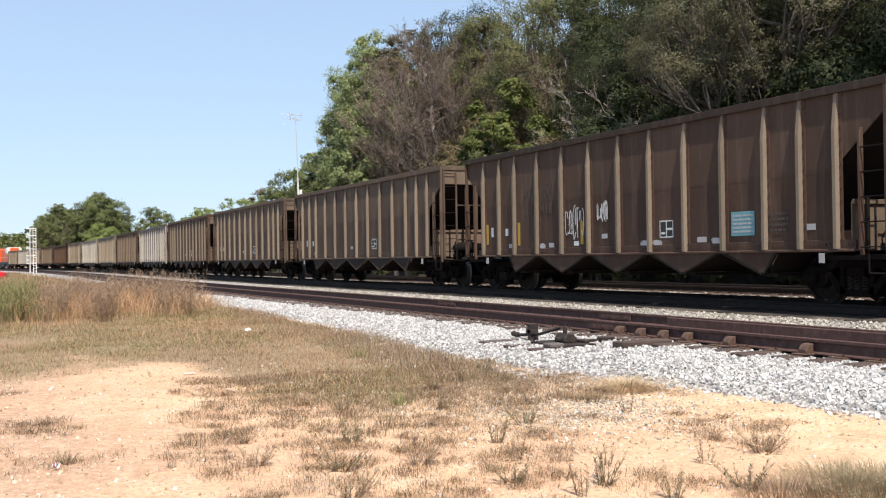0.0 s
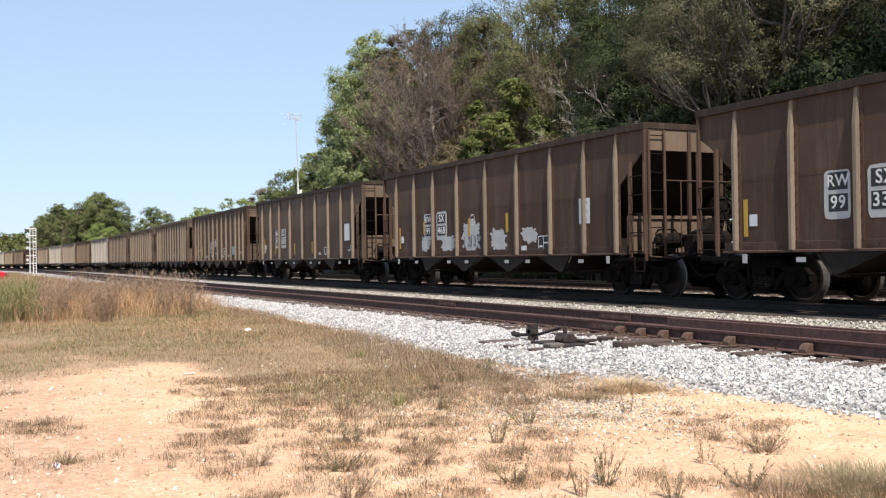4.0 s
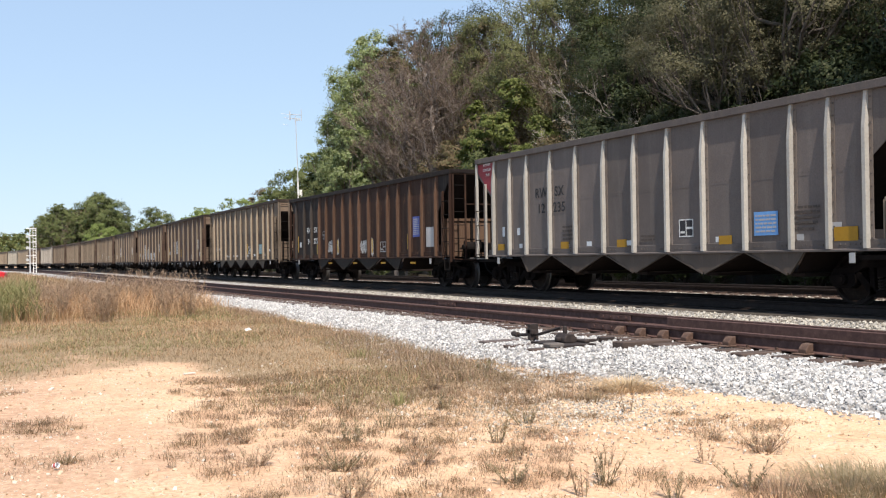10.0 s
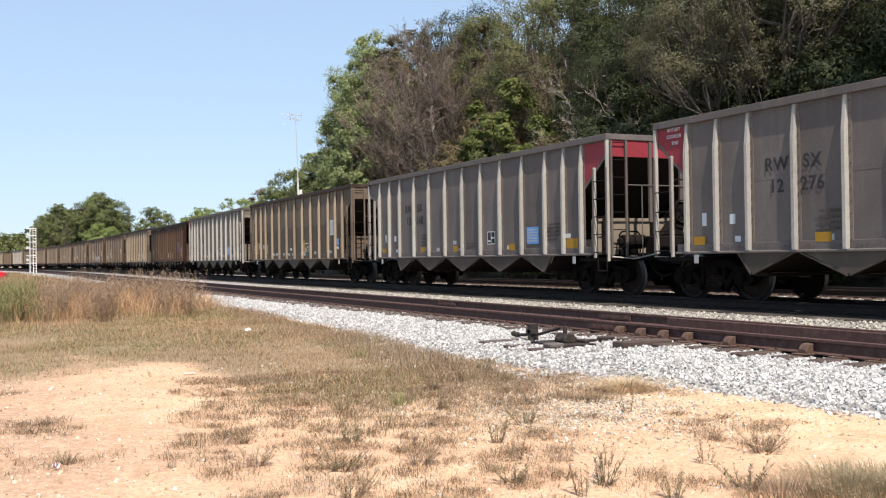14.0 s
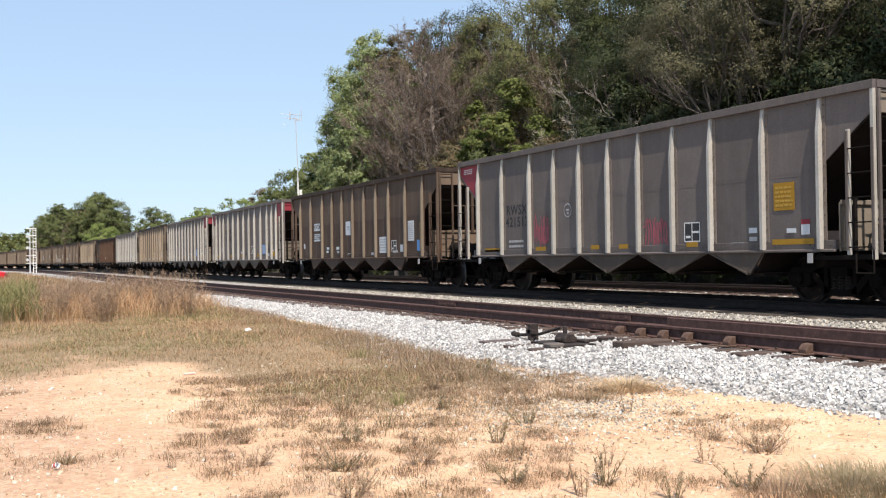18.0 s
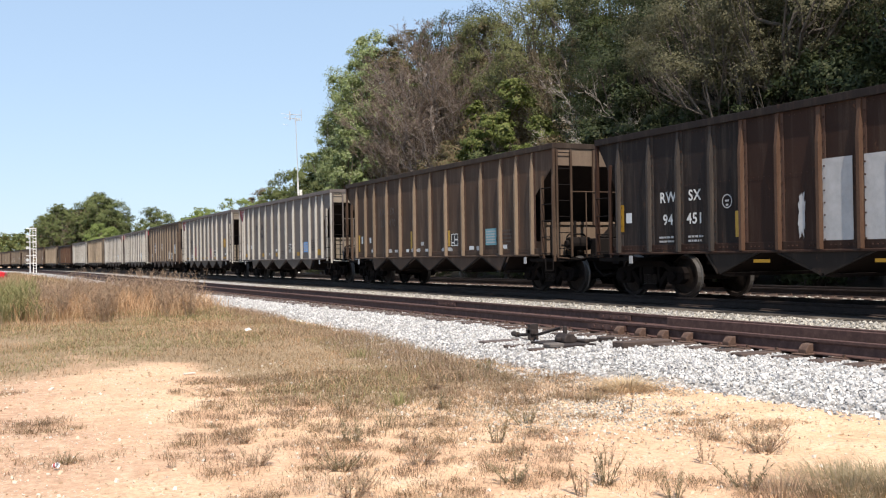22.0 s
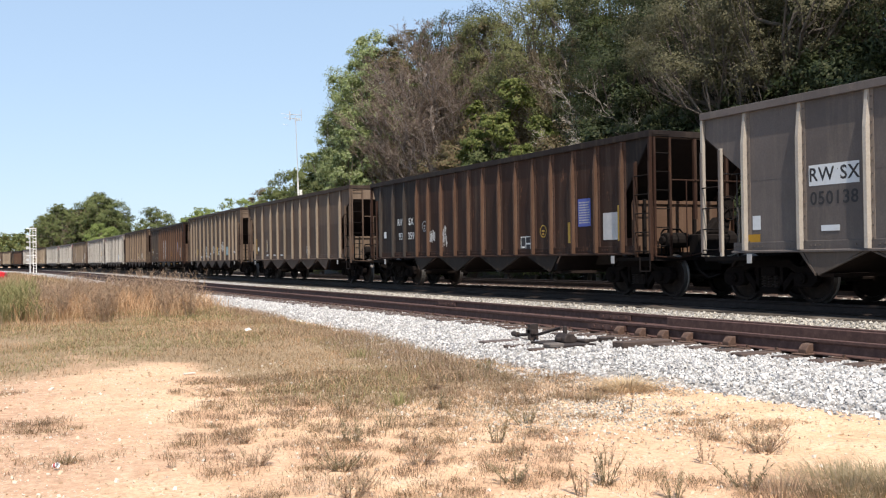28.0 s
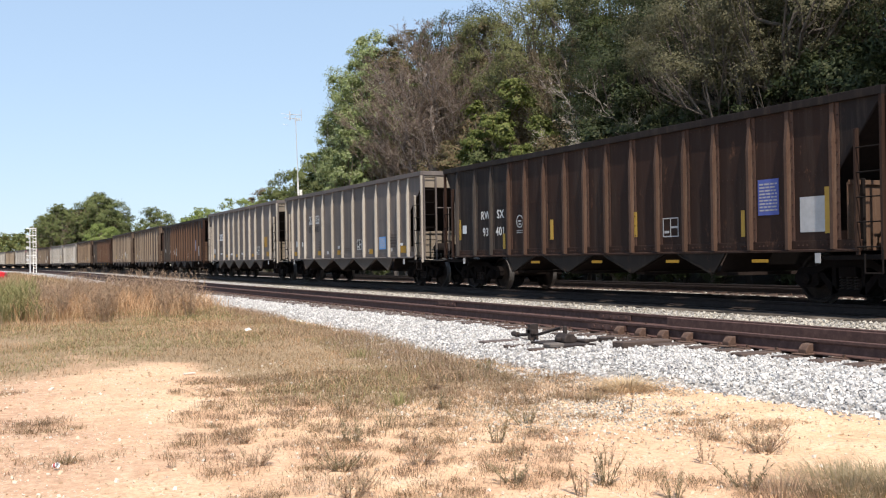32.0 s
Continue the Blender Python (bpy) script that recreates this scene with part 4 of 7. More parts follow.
for kind, back, front, sheet, rib, label, panels, marks in ROW:
    hopper_car(kind, (back + front) / 2, sheet, rib, label, panels, marks, end=rust_bulk if kind == "long" else pale_bulk if sheet in (alu, alud) else bulk, chute=shaded_chute if kind in ("long", "wide") else dull if sheet in (alu, alud) else sheet, chord=alud if kind.startswith("alum") and sheet is not brown2 else black_chord if kind == "long" else dark_chord, ladder=sheet, rim=dull if sheet in (alu, alud) else sheet if kind.startswith("alum") else shaded_chute, flange=alu_flange if sheet in (alu, alud) else rust_flange)

# the cars ahead, nearest first
AHEAD = [("steel", brown2, brown2_rib, "brown hopper car with pale ribs"), ("steel", brown2, brown2_rib, "light brown hopper car with pale ribs"),
         ("steel", brown, brown_rib, "dusty brown coal hopper car"), ("alum13", alud, alud_rib, "silver-grey coal hopper car"),
         ("steel", warm, warm_rib, "warm brown coal hopper car"), ("steel", alud, tanned_rib, "grey-brown coal hopper car"),
         ("alum13", cream, cream_rib, "pale aluminium hopper car"), ("steel", tanned, tanned_rib, "dusty tan coal hopper car"),
         ("long", dark, dark_rib, "dark rust-brown hopper car"), ("steel", warm, warm_rib, "brown hopper car with dusty ribs"),
         ("steel", tanned, tanned_rib, "light tan hopper car"), ("alum13", cream, cream_rib, "pale aluminium hopper car"),
         ("steel", tanned, tanned_rib, "dusty tan coal hopper car")]
place = 186.9
for i, (kind, sheet, rib, label) in enumerate(AHEAD):
    gap = 17.6 if kind == "long" else 16.2
    hopper_car(kind, place + gap / 2, sheet, rib, label, None, marks_small(40 + i)[:6] if i < 3 else (), end=bulk, detail=i < 3, chute=shaded_chute, flange=None if sheet in (alud, cream) else rust_flange)
    place += gap


# ---------- locomotives at the head ----------
ORANGE = plain((0.62, 0.11, 0.03), 0.45, 0, 3, 0.12)
LOCO_GREY = plain((0.05, 0.05, 0.052), 0.6)
LOCO_WHITE = plain((0.66, 0.64, 0.6), 0.5)


def locomotive(mid):
    """A six-axle road diesel: frame, long hood, cab, nose, tank and trucks."""
    e = thing("locomotive", "orange diesel road locomotive with pale cab", "locomotive", "locomotives of the coal train")
    CARS.append((e, mid))
    part("frame", Mesh().box(-1.5, 1.5, -11, 11, 1.1, 1.5).data("frame", LOCO_GREY, 0.02), e)
    part("long_hood", Mesh().prism([(-0.95, 1.5), (0.95, 1.5), (0.95, 4.3), (0.7, 4.55), (-0.7, 4.55), (-0.95, 4.3)], -10.2, 6.0, "y").data("long_hood", ORANGE, 0.03), e)
    part("radiator", Mesh().prism([(-1.5, 3.4), (-0.95, 3.0), (0.95, 3.0), (1.5, 3.4), (1.5, 4.4), (1.2, 4.7), (-1.2, 4.7), (-1.5, 4.4)], -10.0, -6.6, "y").data("radiator", LOCO_WHITE, 0.03), e)
    cab = part("cab", Mesh().prism([(-1.5, 1.5), (1.5, 1.5), (1.5, 4.1), (1.0, 4.6), (-1.0, 4.6), (-1.5, 4.1)], 6.0, 8.3, "y").data("cab", ORANGE, 0.03), e)
    part("cab_window", Mesh().box(-1.52, -1.5, 6.5, 7.8, 3.1, 3.8).data("cab_window", plain((0.02, 0.025, 0.03), 0.1)), cab)
    part("nose", Mesh().prism([(8.3, 1.5), (10.2, 1.5), (10.0, 3.2), (8.3, 3.5)], -0.9, 0.9).data("nose", ORANGE, 0.05), e)
    part("fuel_tank", Mesh().box(-1.35, 1.35, -3.4, 3.4, 0.35, 1.1).data("fuel_tank", LOCO_GREY, 0.12), e)
    for s in (-1, 1):
        part("walkway_rail", Mesh().path([(s * 1.48, -10.8, 2.5), (s * 1.48, 6.0, 2.5)], 0.03).data("walkway_rail", LOCO_WHITE), e)
    for q in (-7.2, 7.2):
        tr = part("truck", Mesh().box(-1.2, -1.0, -2.5, 2.5, 0.35, 1.0).box(1.0, 1.2, -2.5, 2.5, 0.35, 1.0).box(-1.0, 1.0, -0.4, 0.4, 0.5, 1.1).data("truck", LOCO_GREY, 0.06), e, "", pose(0, q, 0))
        for a in (-1.85, 0.0, 1.85):
            w = part("wheelset", wheelset_mesh(WHEEL_M), tr, at=pose(0, a, 0.457))
            WHEELSETS.append((w, a))


locomotive(place + 11.6)
locomotive(place + 34.6)


# ---------- ground ----------
def smooth(a, b, v):
    q = min(1.0, max(0.0, (v - a) / (b - a)))
    return q * q * (3 - 2 * q)


def ground_z(x, y):
    if abs(x) > 60 or y > 150 or y < -30:
        return -0.42
    bump = 0.035 * noise.noise((x * 0.35, y * 0.35, 0)) + 0.02 * noise.noise((x * 1.3, y * 1.3, 4))
    return -0.42 + bump * (1 - smooth(6.2, 7.4, x)) + 0.9 * smooth(25, 33, x)


def sand_material():
    k = Mat("sandy_ground")
    big = k.noise(0.28, 5, 0.65, space="Object")
    mid = k.noise(2.2, 6, 0.65)
    fine = k.noise(26, 4, 0.75)
    sand = k.ramp(mid, [(0.25, (0.52, 0.325, 0.195)), (0.5, (0.66, 0.45, 0.285)), (0.75, (0.735, 0.55, 0.39))])
    sand = k.mix(k.ramp(big, [(0.40, (0.6,) * 3), (0.55, (0, 0, 0))]), sand, (0.57, 0.355, 0.23))
    # a trodden, redder and dirtier stretch at one end of the pad
    sx = k.node("ShaderNodeSeparateXYZ")
    k.link(k.co.outputs["Object"], sx.inputs[0])
    ax = k.node("ShaderNodeMath")
    ax.operation = "MULTIPLY_ADD"
    k.link(k.noise(0.9, 5, 0.7), ax.inputs[0])
    ax.inputs[1].default_value = 3.4
    k.link(sx.outputs["X"], ax.inputs[2])
    trod = k.node("ShaderNodeMapRange")
    trod.inputs["From Min"].default_value, trod.inputs["From Max"].default_value = 3.9, 2.4
    trod.inputs["To Max"].default_value = 0.85
    k.link(ax.outputs[0], trod.inputs["Value"])
    dirt = k.ramp(k.noise(9, 7, 0.8), [(0.3, (0.27, 0.16, 0.105)), (0.5, (0.48, 0.305, 0.205)), (0.7, (0.63, 0.45, 0.32))])
    sand = k.mix(trod.outputs["Result"], sand, dirt)
    sand = k.mix(k.ramp(fine, [(0.38, (0.55,) * 3), (0.54, (0, 0, 0))]), sand, (0.30, 0.195, 0.125))
    v = k.node("ShaderNodeTexVoronoi", Scale=30.0)
    k.link(k.mapped((1, 1, 1)), v.inputs["Vector"])
    peb = k.ramp(v.outputs["Distance"], [(0.16, (1, 1, 1)), (0.26, (0, 0, 0))])
    patch = k.ramp(k.noise(1.1, 4, 0.6), [(0.42, (0, 0, 0)), (0.58, (0.9,) * 3)])
    sand = k.mix(k.mix(1.0, peb, patch, "MULTIPLY"), sand, (0.55, 0.50, 0.42))
    # thatch and leaf litter where grass covers the sand
    at = k.node("ShaderNodeAttribute")
    at.attribute_name = "cover"
    ny = k.node("ShaderNodeMath")
    ny.operation = "MULTIPLY_ADD"
    k.link(k.noise(1.7, 7, 0.72), ny.inputs[0])
    ny.inputs[1].default_value = 1.1
    k.link(at.outputs["Fac"], ny.inputs[2])
    far = k.node("ShaderNodeMapRange")
    far.inputs["From Min"].default_value, far.inputs["From Max"].default_value = 0.72, 1.3
    far.inputs["To Max"].default_value = 0.92
    k.link(ny.outputs[0], far.inputs["Value"])
    thatch = k.ramp(k.noise(9, 7, 0.8), [(0.3, (0.19, 0.14, 0.082)), (0.52, (0.265, 0.195, 0.12)), (0.75, (0.39, 0.30, 0.195))])
    col = k.mix(far.outputs["Result"], sand, thatch)
    # ground near black by the trees: the wood's shade put into the colour
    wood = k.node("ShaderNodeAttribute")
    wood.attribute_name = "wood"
    wood_shade = k.ramp(k.noise(3, 6, 0.75), [(0.3, (0.025, 0.02, 0.013)), (0.55, (0.05, 0.04, 0.026)), (0.8, (0.09, 0.075, 0.045))])
    col = k.mix(wood.outputs["Fac"], col, wood_shade)
    return k.done(col, 0.95, 0, k.mix(0.5, mid, fine), 0.6, 0.03, 0.15)


RIM_AT, RIM = (-30, 0, 5, 8, 10.6, 13, 15, 18.7, 23, 26.5, 30, 32.4, 36), (11.0, 11.3, 12.8, 13.4, 12.9, 10.8, 9.4, 8.6, 8.0, 8.4, 9.0, 9.9, 13.0)


def edge_x(y):
    """Where the grass ends at the ballast."""
    return float(np.interp(y, (7, 10, 12, 14.4, 17.5, 28, 60, 150), (4.8, 5.75, 6.0, 6.15, 6.4, 7.2, 7.25, 7.2)))


def cover(x, y):
    """How thickly grass covers the ground: a meadow round the bare sandy pad."""
    r = math.hypot(x, y)
    rim = float(np.interp(math.degrees(math.atan2(x, y)), RIM_AT, RIM)) if y > 0 else 30.0
    w = 0.7 * noise.noise((x * 0.55, y * 0.55, 2)) + 0.5 * noise.noise((x * 1.6, y * 1.6, 6))
    return smooth(-0.5, 2.6, r - rim + 2.0 * w) * (1 - smooth(-0.1, 0.35, x - edge_x(y) + 0.35 * w))


xs = [-2500, -600, -150, -60, -30, -16, -12, -9, -7, -5] + [-4 + 0.25 * i for i in range(48)] + [8, 9, 12, 16, 20, 24, 26, 28, 30, 33, 40, 60, 150, 600, 2500]
ys = [-2500, -400, -60, -15, -6, -2, 0, 2] + [3 + 0.25 * i for i in range(108)] + [30 + 4 * i for i in range(14)] + [90, 110, 150, 250, 500, 1200, 3900]
g = Mesh()
g.v = [(x, y, ground_z(x, y)) for y in ys for x in xs]
n = len(xs)
g.f = [(j * n + i, j * n + i + 1, (j + 1) * n + i + 1, (j + 1) * n + i) for j in range(len(ys) - 1) for i in range(n - 1)]
gm = g.data("ground", sand_material(), smooth=True)
mask = gm.attributes.new("cover", "FLOAT", "POINT")
mask.data.foreach_set("value", [cover(x, y) for x, y, z in g.v])
# mask of the ground that carries the wood's painted shade
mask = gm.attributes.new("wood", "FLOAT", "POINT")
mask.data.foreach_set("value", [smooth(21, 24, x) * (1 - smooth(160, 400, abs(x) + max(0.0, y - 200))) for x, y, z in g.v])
thing("ground", "pale sandy dirt with dry grass and litter", "ground", kind="structure", data=gm)


def stone_material(name, tones, scale):
    k = Mat(name)
    v = k.node("ShaderNodeTexVoronoi", Scale=scale)
    k.link(k.mapped((1, 1, 1)), v.inputs["Vector"])
    sepc = k.node("ShaderNodeSeparateColor")
    k.link(v.outputs["Color"], sepc.inputs[0])
    col = k.ramp(sepc.outputs[0], [(0.0, tones[0]), (0.35, tones[1]), (0.7, tones[2]), (1.0, tones[3])])
    col = k.mix(k.ramp(v.outputs["Distance"], [(0.25, (0, 0, 0)), (0.6, (0.75,) * 3)]), col, shade(tones[0], 0.35))
    col = k.mix(k.ramp(k.noise(0.7, 4), [(0.4, (0, 0, 0)), (0.75, (0.4,) * 3)]), col, (0.30, 0.25, 0.20))
    return k.done(col, 0.9, 0, v.outputs["Distance"], -1.0, 0.05, 0.2)


LIMESTONE = ((0.26, 0.25, 0.24), (0.46, 0.445, 0.42), (0.56, 0.54, 0.51), (0.66, 0.64, 0.60))
DARK_STONE = ((0.016, 0.014, 0.0125), (0.027, 0.024, 0.021), (0.042, 0.036, 0.031), (0.06, 0.05, 0.044))
ballast_m = stone_material("ballast", LIMESTONE, 19)
dark_stone_m = stone_material("blackish_ballast", DARK_STONE, 19)
stops = [-30, -20, -10] + [-4 + 2 * i for i in range(27)] + [54 + 6 * i for i in range(16)] + [160 + 20 * i for i in range(20)]


def spill(y):
    """How far the gravel has been spread out about the switch."""
    return -0.75 * np.exp(-((y - 12.5) / 4.5) ** 2)


def ribbon(profile, mat, name, spread=False):
    """A sheet of a given cross profile (x, z) that follows the line."""
    m = Mesh()
    for s in stops:
        o, _ = bend(s)
        m.v += [(x + o + (float(spill(s)) if spread and i < 3 else 0.0), s, z) for i, (x, z) in enumerate(profile)]
    w = len(profile)
    m.f = [(j * w + i, j * w + i + 1, (j + 1) * w + i + 1, (j + 1) * w + i) for j in range(len(stops) - 1) for i in range(w - 1)]
    return m.data(name, mat)


bed = [(6.7, -0.5), (6.95, -0.38), (7.5, -0.30), (8.3, -0.272), (10.9, -0.272), (11.6, -0.28), (12.6, -0.24), (13.3, -0.19), (13.55, -0.2), (16.3, -0.2), (17.2, -0.27), (18.6, -0.23), (19.2, -0.2), (22.0, -0.2), (23.4, -0.5)]
thing("ballast", "pale grey crushed stone ballast bed", "ballast", kind="structure", data=ribbon(bed, ballast_m, "ballast", True))
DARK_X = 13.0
thing("dark_ballast", "near-black ballast of the main track", "ballast", kind="structure", data=ribbon([(DARK_X - 0.15, -0.245), (DARK_X, -0.215), (13.3, -0.182), (13.9, -0.185), (16.1, -0.185), (16.5, -0.205)], dark_stone_m, "dark_ballast"))

# ---------- tracks ----------
RAIL = [(-0.076, -0.172), (-0.076, -0.16), (-0.015, -0.145), (-0.009, -0.06), (-0.012, -0.045), (-0.037, -0.035), (-0.037, -0.006), (-0.03, 0.0), (0.03, 0.0), (0.037, -0.006), (0.037, -0.035), (0.012, -0.045), (0.009, -0.06), (0.015, -0.145), (0.076, -0.16), (0.076, -0.172)]


TIE_ROWS = []


def tie_mesh(mat, seed):
    r = random.Random(seed)
    m = Mesh()
    a, b = 1.32 + r.uniform(-0.08, 0.14), 1.28 + r.uniform(-0.04, 0.05)
    m.box(-a, b, -0.112, 0.112, -0.34, -0.176)
    return m.data("tie", mat, 0.012)


def tie_material():
    k = Mat("tie_timber")
    grain = k.noise(6, 6, 0.75, (0.12, 1.6, 1))
    col = k.ramp(grain, [(0.3, (0.035, 0.026, 0.022)), (0.55, (0.085, 0.06, 0.05)), (0.8, (0.16, 0.12, 0.10))])
    return k.done(col, 0.9, 0, grain, 0.5, 0.02)


tie_m = tie_material()
rail_m = rusty((0.088, 0.048, 0.041), (0.15, 0.088, 0.073))
dark_rail_m = rusty((0.024, 0.017, 0.015), (0.05, 0.035, 0.03))
plate_m = rusty((0.095, 0.057, 0.042), (0.19, 0.12, 0.085))
TIES = [tie_mesh(tie_m, i) for i in range(4)]
TIE_PLATE = Mesh().box(-0.17, 0.17, -0.09, 0.09, -0.178, -0.166).box(-0.1, -0.078, -0.06, -0.03, -0.17, -0.135).box(0.078, 0.1, 0.03, 0.06, -0.17, -0.135).data("tie_plate", plate_m)


def track(name, label, x, y0, y1, single, steel, far=360):
    """Rails, ties and tie plates; ties between y0 and y1 are single pieces."""
    t = thing(name, label, "railway track", kind="structure")
    for q in (-0.754, 0.754):
        part("rail", ribbon([(x + q + a, z) for a, z in RAIL], steel, "rail"), t, "rusty steel rail")
    rr = random.Random(int(x * 10))
    rest, plates = Mesh(), Mesh()
    y = -20.0
    while y < far:
        o, h = bend(y)
        at = Matrix.Translation((x + o, y, rr.uniform(-0.008, 0.004))) @ Matrix.Rotation(-h + rr.uniform(-0.015, 0.015), 4, "Z")
        if y0 <= y <= y1 and single:
            part("tie", rr.choice(TIES), t, at=at)
            for q in (-0.754, 0.754):
                part("tie_plate", TIE_PLATE, t, at=at @ pose(q, 0, 0))
        else:
            rest.box(x + o - 1.28, x + o + 1.28, y - 0.11, y + 0.11, -0.3, -0.177)
        if x < 12:
            TIE_ROWS.append(y)
        y += 0.5 + rr.uniform(-0.02, 0.02)
    tagged(part("far_ties", rest.data("far_ties", tie_m), t), kind="stuff")
    return t


near = track("railway_track_near", "rusty siding track on pale ballast", NEAR_X, 3, 62, True, rail_m)
near.matrix_basis = pose(0, 0, -0.05)      # the siding lies a little lower
track("railway_track_main", "main track under the coal train", MAIN_X, 0, 0, False, dark_rail_m)
track("railway_track_far", "rusty third track beyond the train", FAR_X, 9, 45, True, dark_rail_m)

# joint bars and rail braces about the turnout
for y, q, sd in ((12.3, -0.754, -1), (14.2, 0.754, -1), (8.35, 0.754, -1), (20.8, 0.754, -1), (7.1, 0.754, -1)):
    m = Mesh().prism([(-0.014, -0.12), (-0.045, -0.13), (-0.045, -0.05), (-0.014, -0.045)], -0.45, 0.45, "y")
    for i in range(4):
        m.tube((-0.04, -0.33 + 0.22 * i, -0.09), (-0.062, -0.33 + 0.22 * i, -0.09), 0.022, n=6)
    part("joint_bar", m.data("joint_bar", rail_m), near, "bolted joint bar", pose(NEAR_X + q, y, 0))
brace = Mesh().prism([(-0.03, -0.165), (-0.15, -0.165), (-0.15, -0.12), (-0.1, -0.06), (-0.03, -0.05)], -0.06, 0.06, "y").box(-0.22, 0.02, -0.09, 0.09, -0.178, -0.16).data("rail_brace", plate_m, 0.006)
for y in (8.35, 9.6, 10.4, 10.9, 11.4, 11.9):
    part("rail_brace", brace, near, "rust-orange rail brace", pose(NEAR_X - 0.754 - 0.03, y, 0))
    part("rail_brace", brace, near, "rust-orange rail brace", pose(NEAR_X + 0.754 + 0.03, y + 0.9, 0, 0, 0, 180))
# switch points lie against the stock rails
for q, d in ((-0.754 + 0.085, 1), (0.754 - 0.16, 1)):
    m = Mesh().box(-0.03, 0.03, 4.0, 12.6, -0.165, -0.012)
    part("switch_point", m.data("switch_point", rail_m, 0.01), near, "tapered switch rail", pose(NEAR_X + q, 0, 0))

# low switch stand on two long head ties
stand = thing("switch_stand", "low rusty switch stand on long head ties", "switch stand", at=pose(7.45, 11.45, -0.27))
for dy in (-0.32, 0.32):
    part("head_tie", Mesh().box(-0.75, 0.85, dy - 0.11, dy + 0.11, -0.17, 0.0).data("head_tie", tie_m, 0.015), stand)
iron = rusty((0.035, 0.027, 0.025), (0.08, 0.06, 0.05))
part("base_plate", Mesh().box(-0.3, 0.22, -0.42, 0.42, 0.001, 0.03).data("base_plate", iron, 0.005), stand)
part("housing", Mesh().prism([(-0.1, 0.03), (0.1, 0.03), (0.1, 0.09), (0.05, 0.15), (-0.05, 0.15), (-0.1, 0.09)], -0.14, 0.12, "y").box(-0.16, 0.16, -0.06, 0.02, 0.05, 0.1).box(0.12, 0.2, -0.3, 0.3, 0.03, 0.07).tube((0, 0, 0.14), (0, 0, 0.25), 0.035, 0.03).data("housing", iron, 0.012), stand)
part("throw_lever", Mesh().path([(0.0, 0.1, 0.22), (-0.05, 0.6, 0.1), (-0.06, 1.15, 0.06)], 0.022).tube((-0.06, 1.15, 0.06), (-0.06, 1.3, 0.07), 0.04).data("throw_lever", iron), stand)
part("keeper", Mesh().box(-0.12, 0.02, 0.72, 0.8, 0.0, 0.24).box(-0.12, -0.04, 0.68, 0.84, 0.1, 0.16).data("keeper", iron, 0.006), stand)
part("connecting_rod", Mesh().path([(0.1, 0, 0.04), (0.9, 0, 0.02), (1.7, 0, 0.02)], 0.024).box(0.55, 0.8, -0.04, 0.04, 0.0, 0.06).data("connecting_rod", iron), stand)
part("foot_block", Mesh().box(-0.5, -0.28, -0.42, -0.22, 0.0, 0.06).data("foot_block", plain((0.12, 0.105, 0.095), 0.9, 0, 12, 0.4), 0.015), stand, "weathered timber block")
long_tie = thing("tie_timber", "loose grey timber beside the switch", "timber", at=pose(7.3, 12.5, -0.27, 0, 0, 4))
part("beam", Mesh().box(-0.6, 0.9, -0.09, 0.09, -0.1, 0.012).data("beam", plain((0.10, 0.08, 0.075), 0.9, 0, 9, 0.35), 0.012), long_tie)
stub = thing("tie_stub", "dark sawn tie end in the ballast", "timber", at=pose(8.0, 10.6, -0.25))
part("beam", Mesh().box(-0.3, 0.5, -0.12, 0.12, -0.1, 0.06).data("beam", tie_m, 0.012), stub)


# ---------- crushed stone, piece by piece near the pad ----------
def stones(name, label, pts, sizes, mat, seed, flat=0.7):
    """Many small angular stones in one mesh."""
    rng = np.random.default_rng(seed)
    k = len(pts)
    cube = np.array([(x, y, z) for x in (-1, 1) for y in (-1, 1) for z in (-1, 1)], float)
    v = cube[None] * (0.42 + rng.uniform(-0.3, 0.2, (k, 8, 3))) * sizes[:, None, None] * np.array((1, 1, flat))
    q = rng.normal(size=(k, 4))
    q /= np.linalg.norm(q, axis=1)[:, None]
    w, x, y, z = q.T
    R = np.stack([1 - 2 * (y * y + z * z), 2 * (x * y - z * w), 2 * (x * z + y * w), 2 * (x * y + z * w), 1 - 2 * (x * x + z * z), 2 * (y * z - x * w), 2 * (x * z - y * w), 2 * (y * z + x * w), 1 - 2 * (x * x + y * y)], -1).reshape(k, 3, 3)
    v = np.einsum("kij,knj->kni", R, v) + pts[:, None, :]
    f = np.array([(0, 1, 3, 2), (4, 6, 7, 5), (0, 4, 5, 1), (2, 3, 7, 6), (0, 2, 6, 4), (1, 5, 7, 3)])
    faces = (f[None] + 8 * np.arange(k)[:, None, None]).reshape(-1, 4)
    me = bpy.data.meshes.new(name)
    me.from_pydata(v.reshape(-1, 3).tolist(), [], faces.tolist())
    me.materials.append(mat)
    return thing(name, label, "gravel", data=me, kind="stuff")


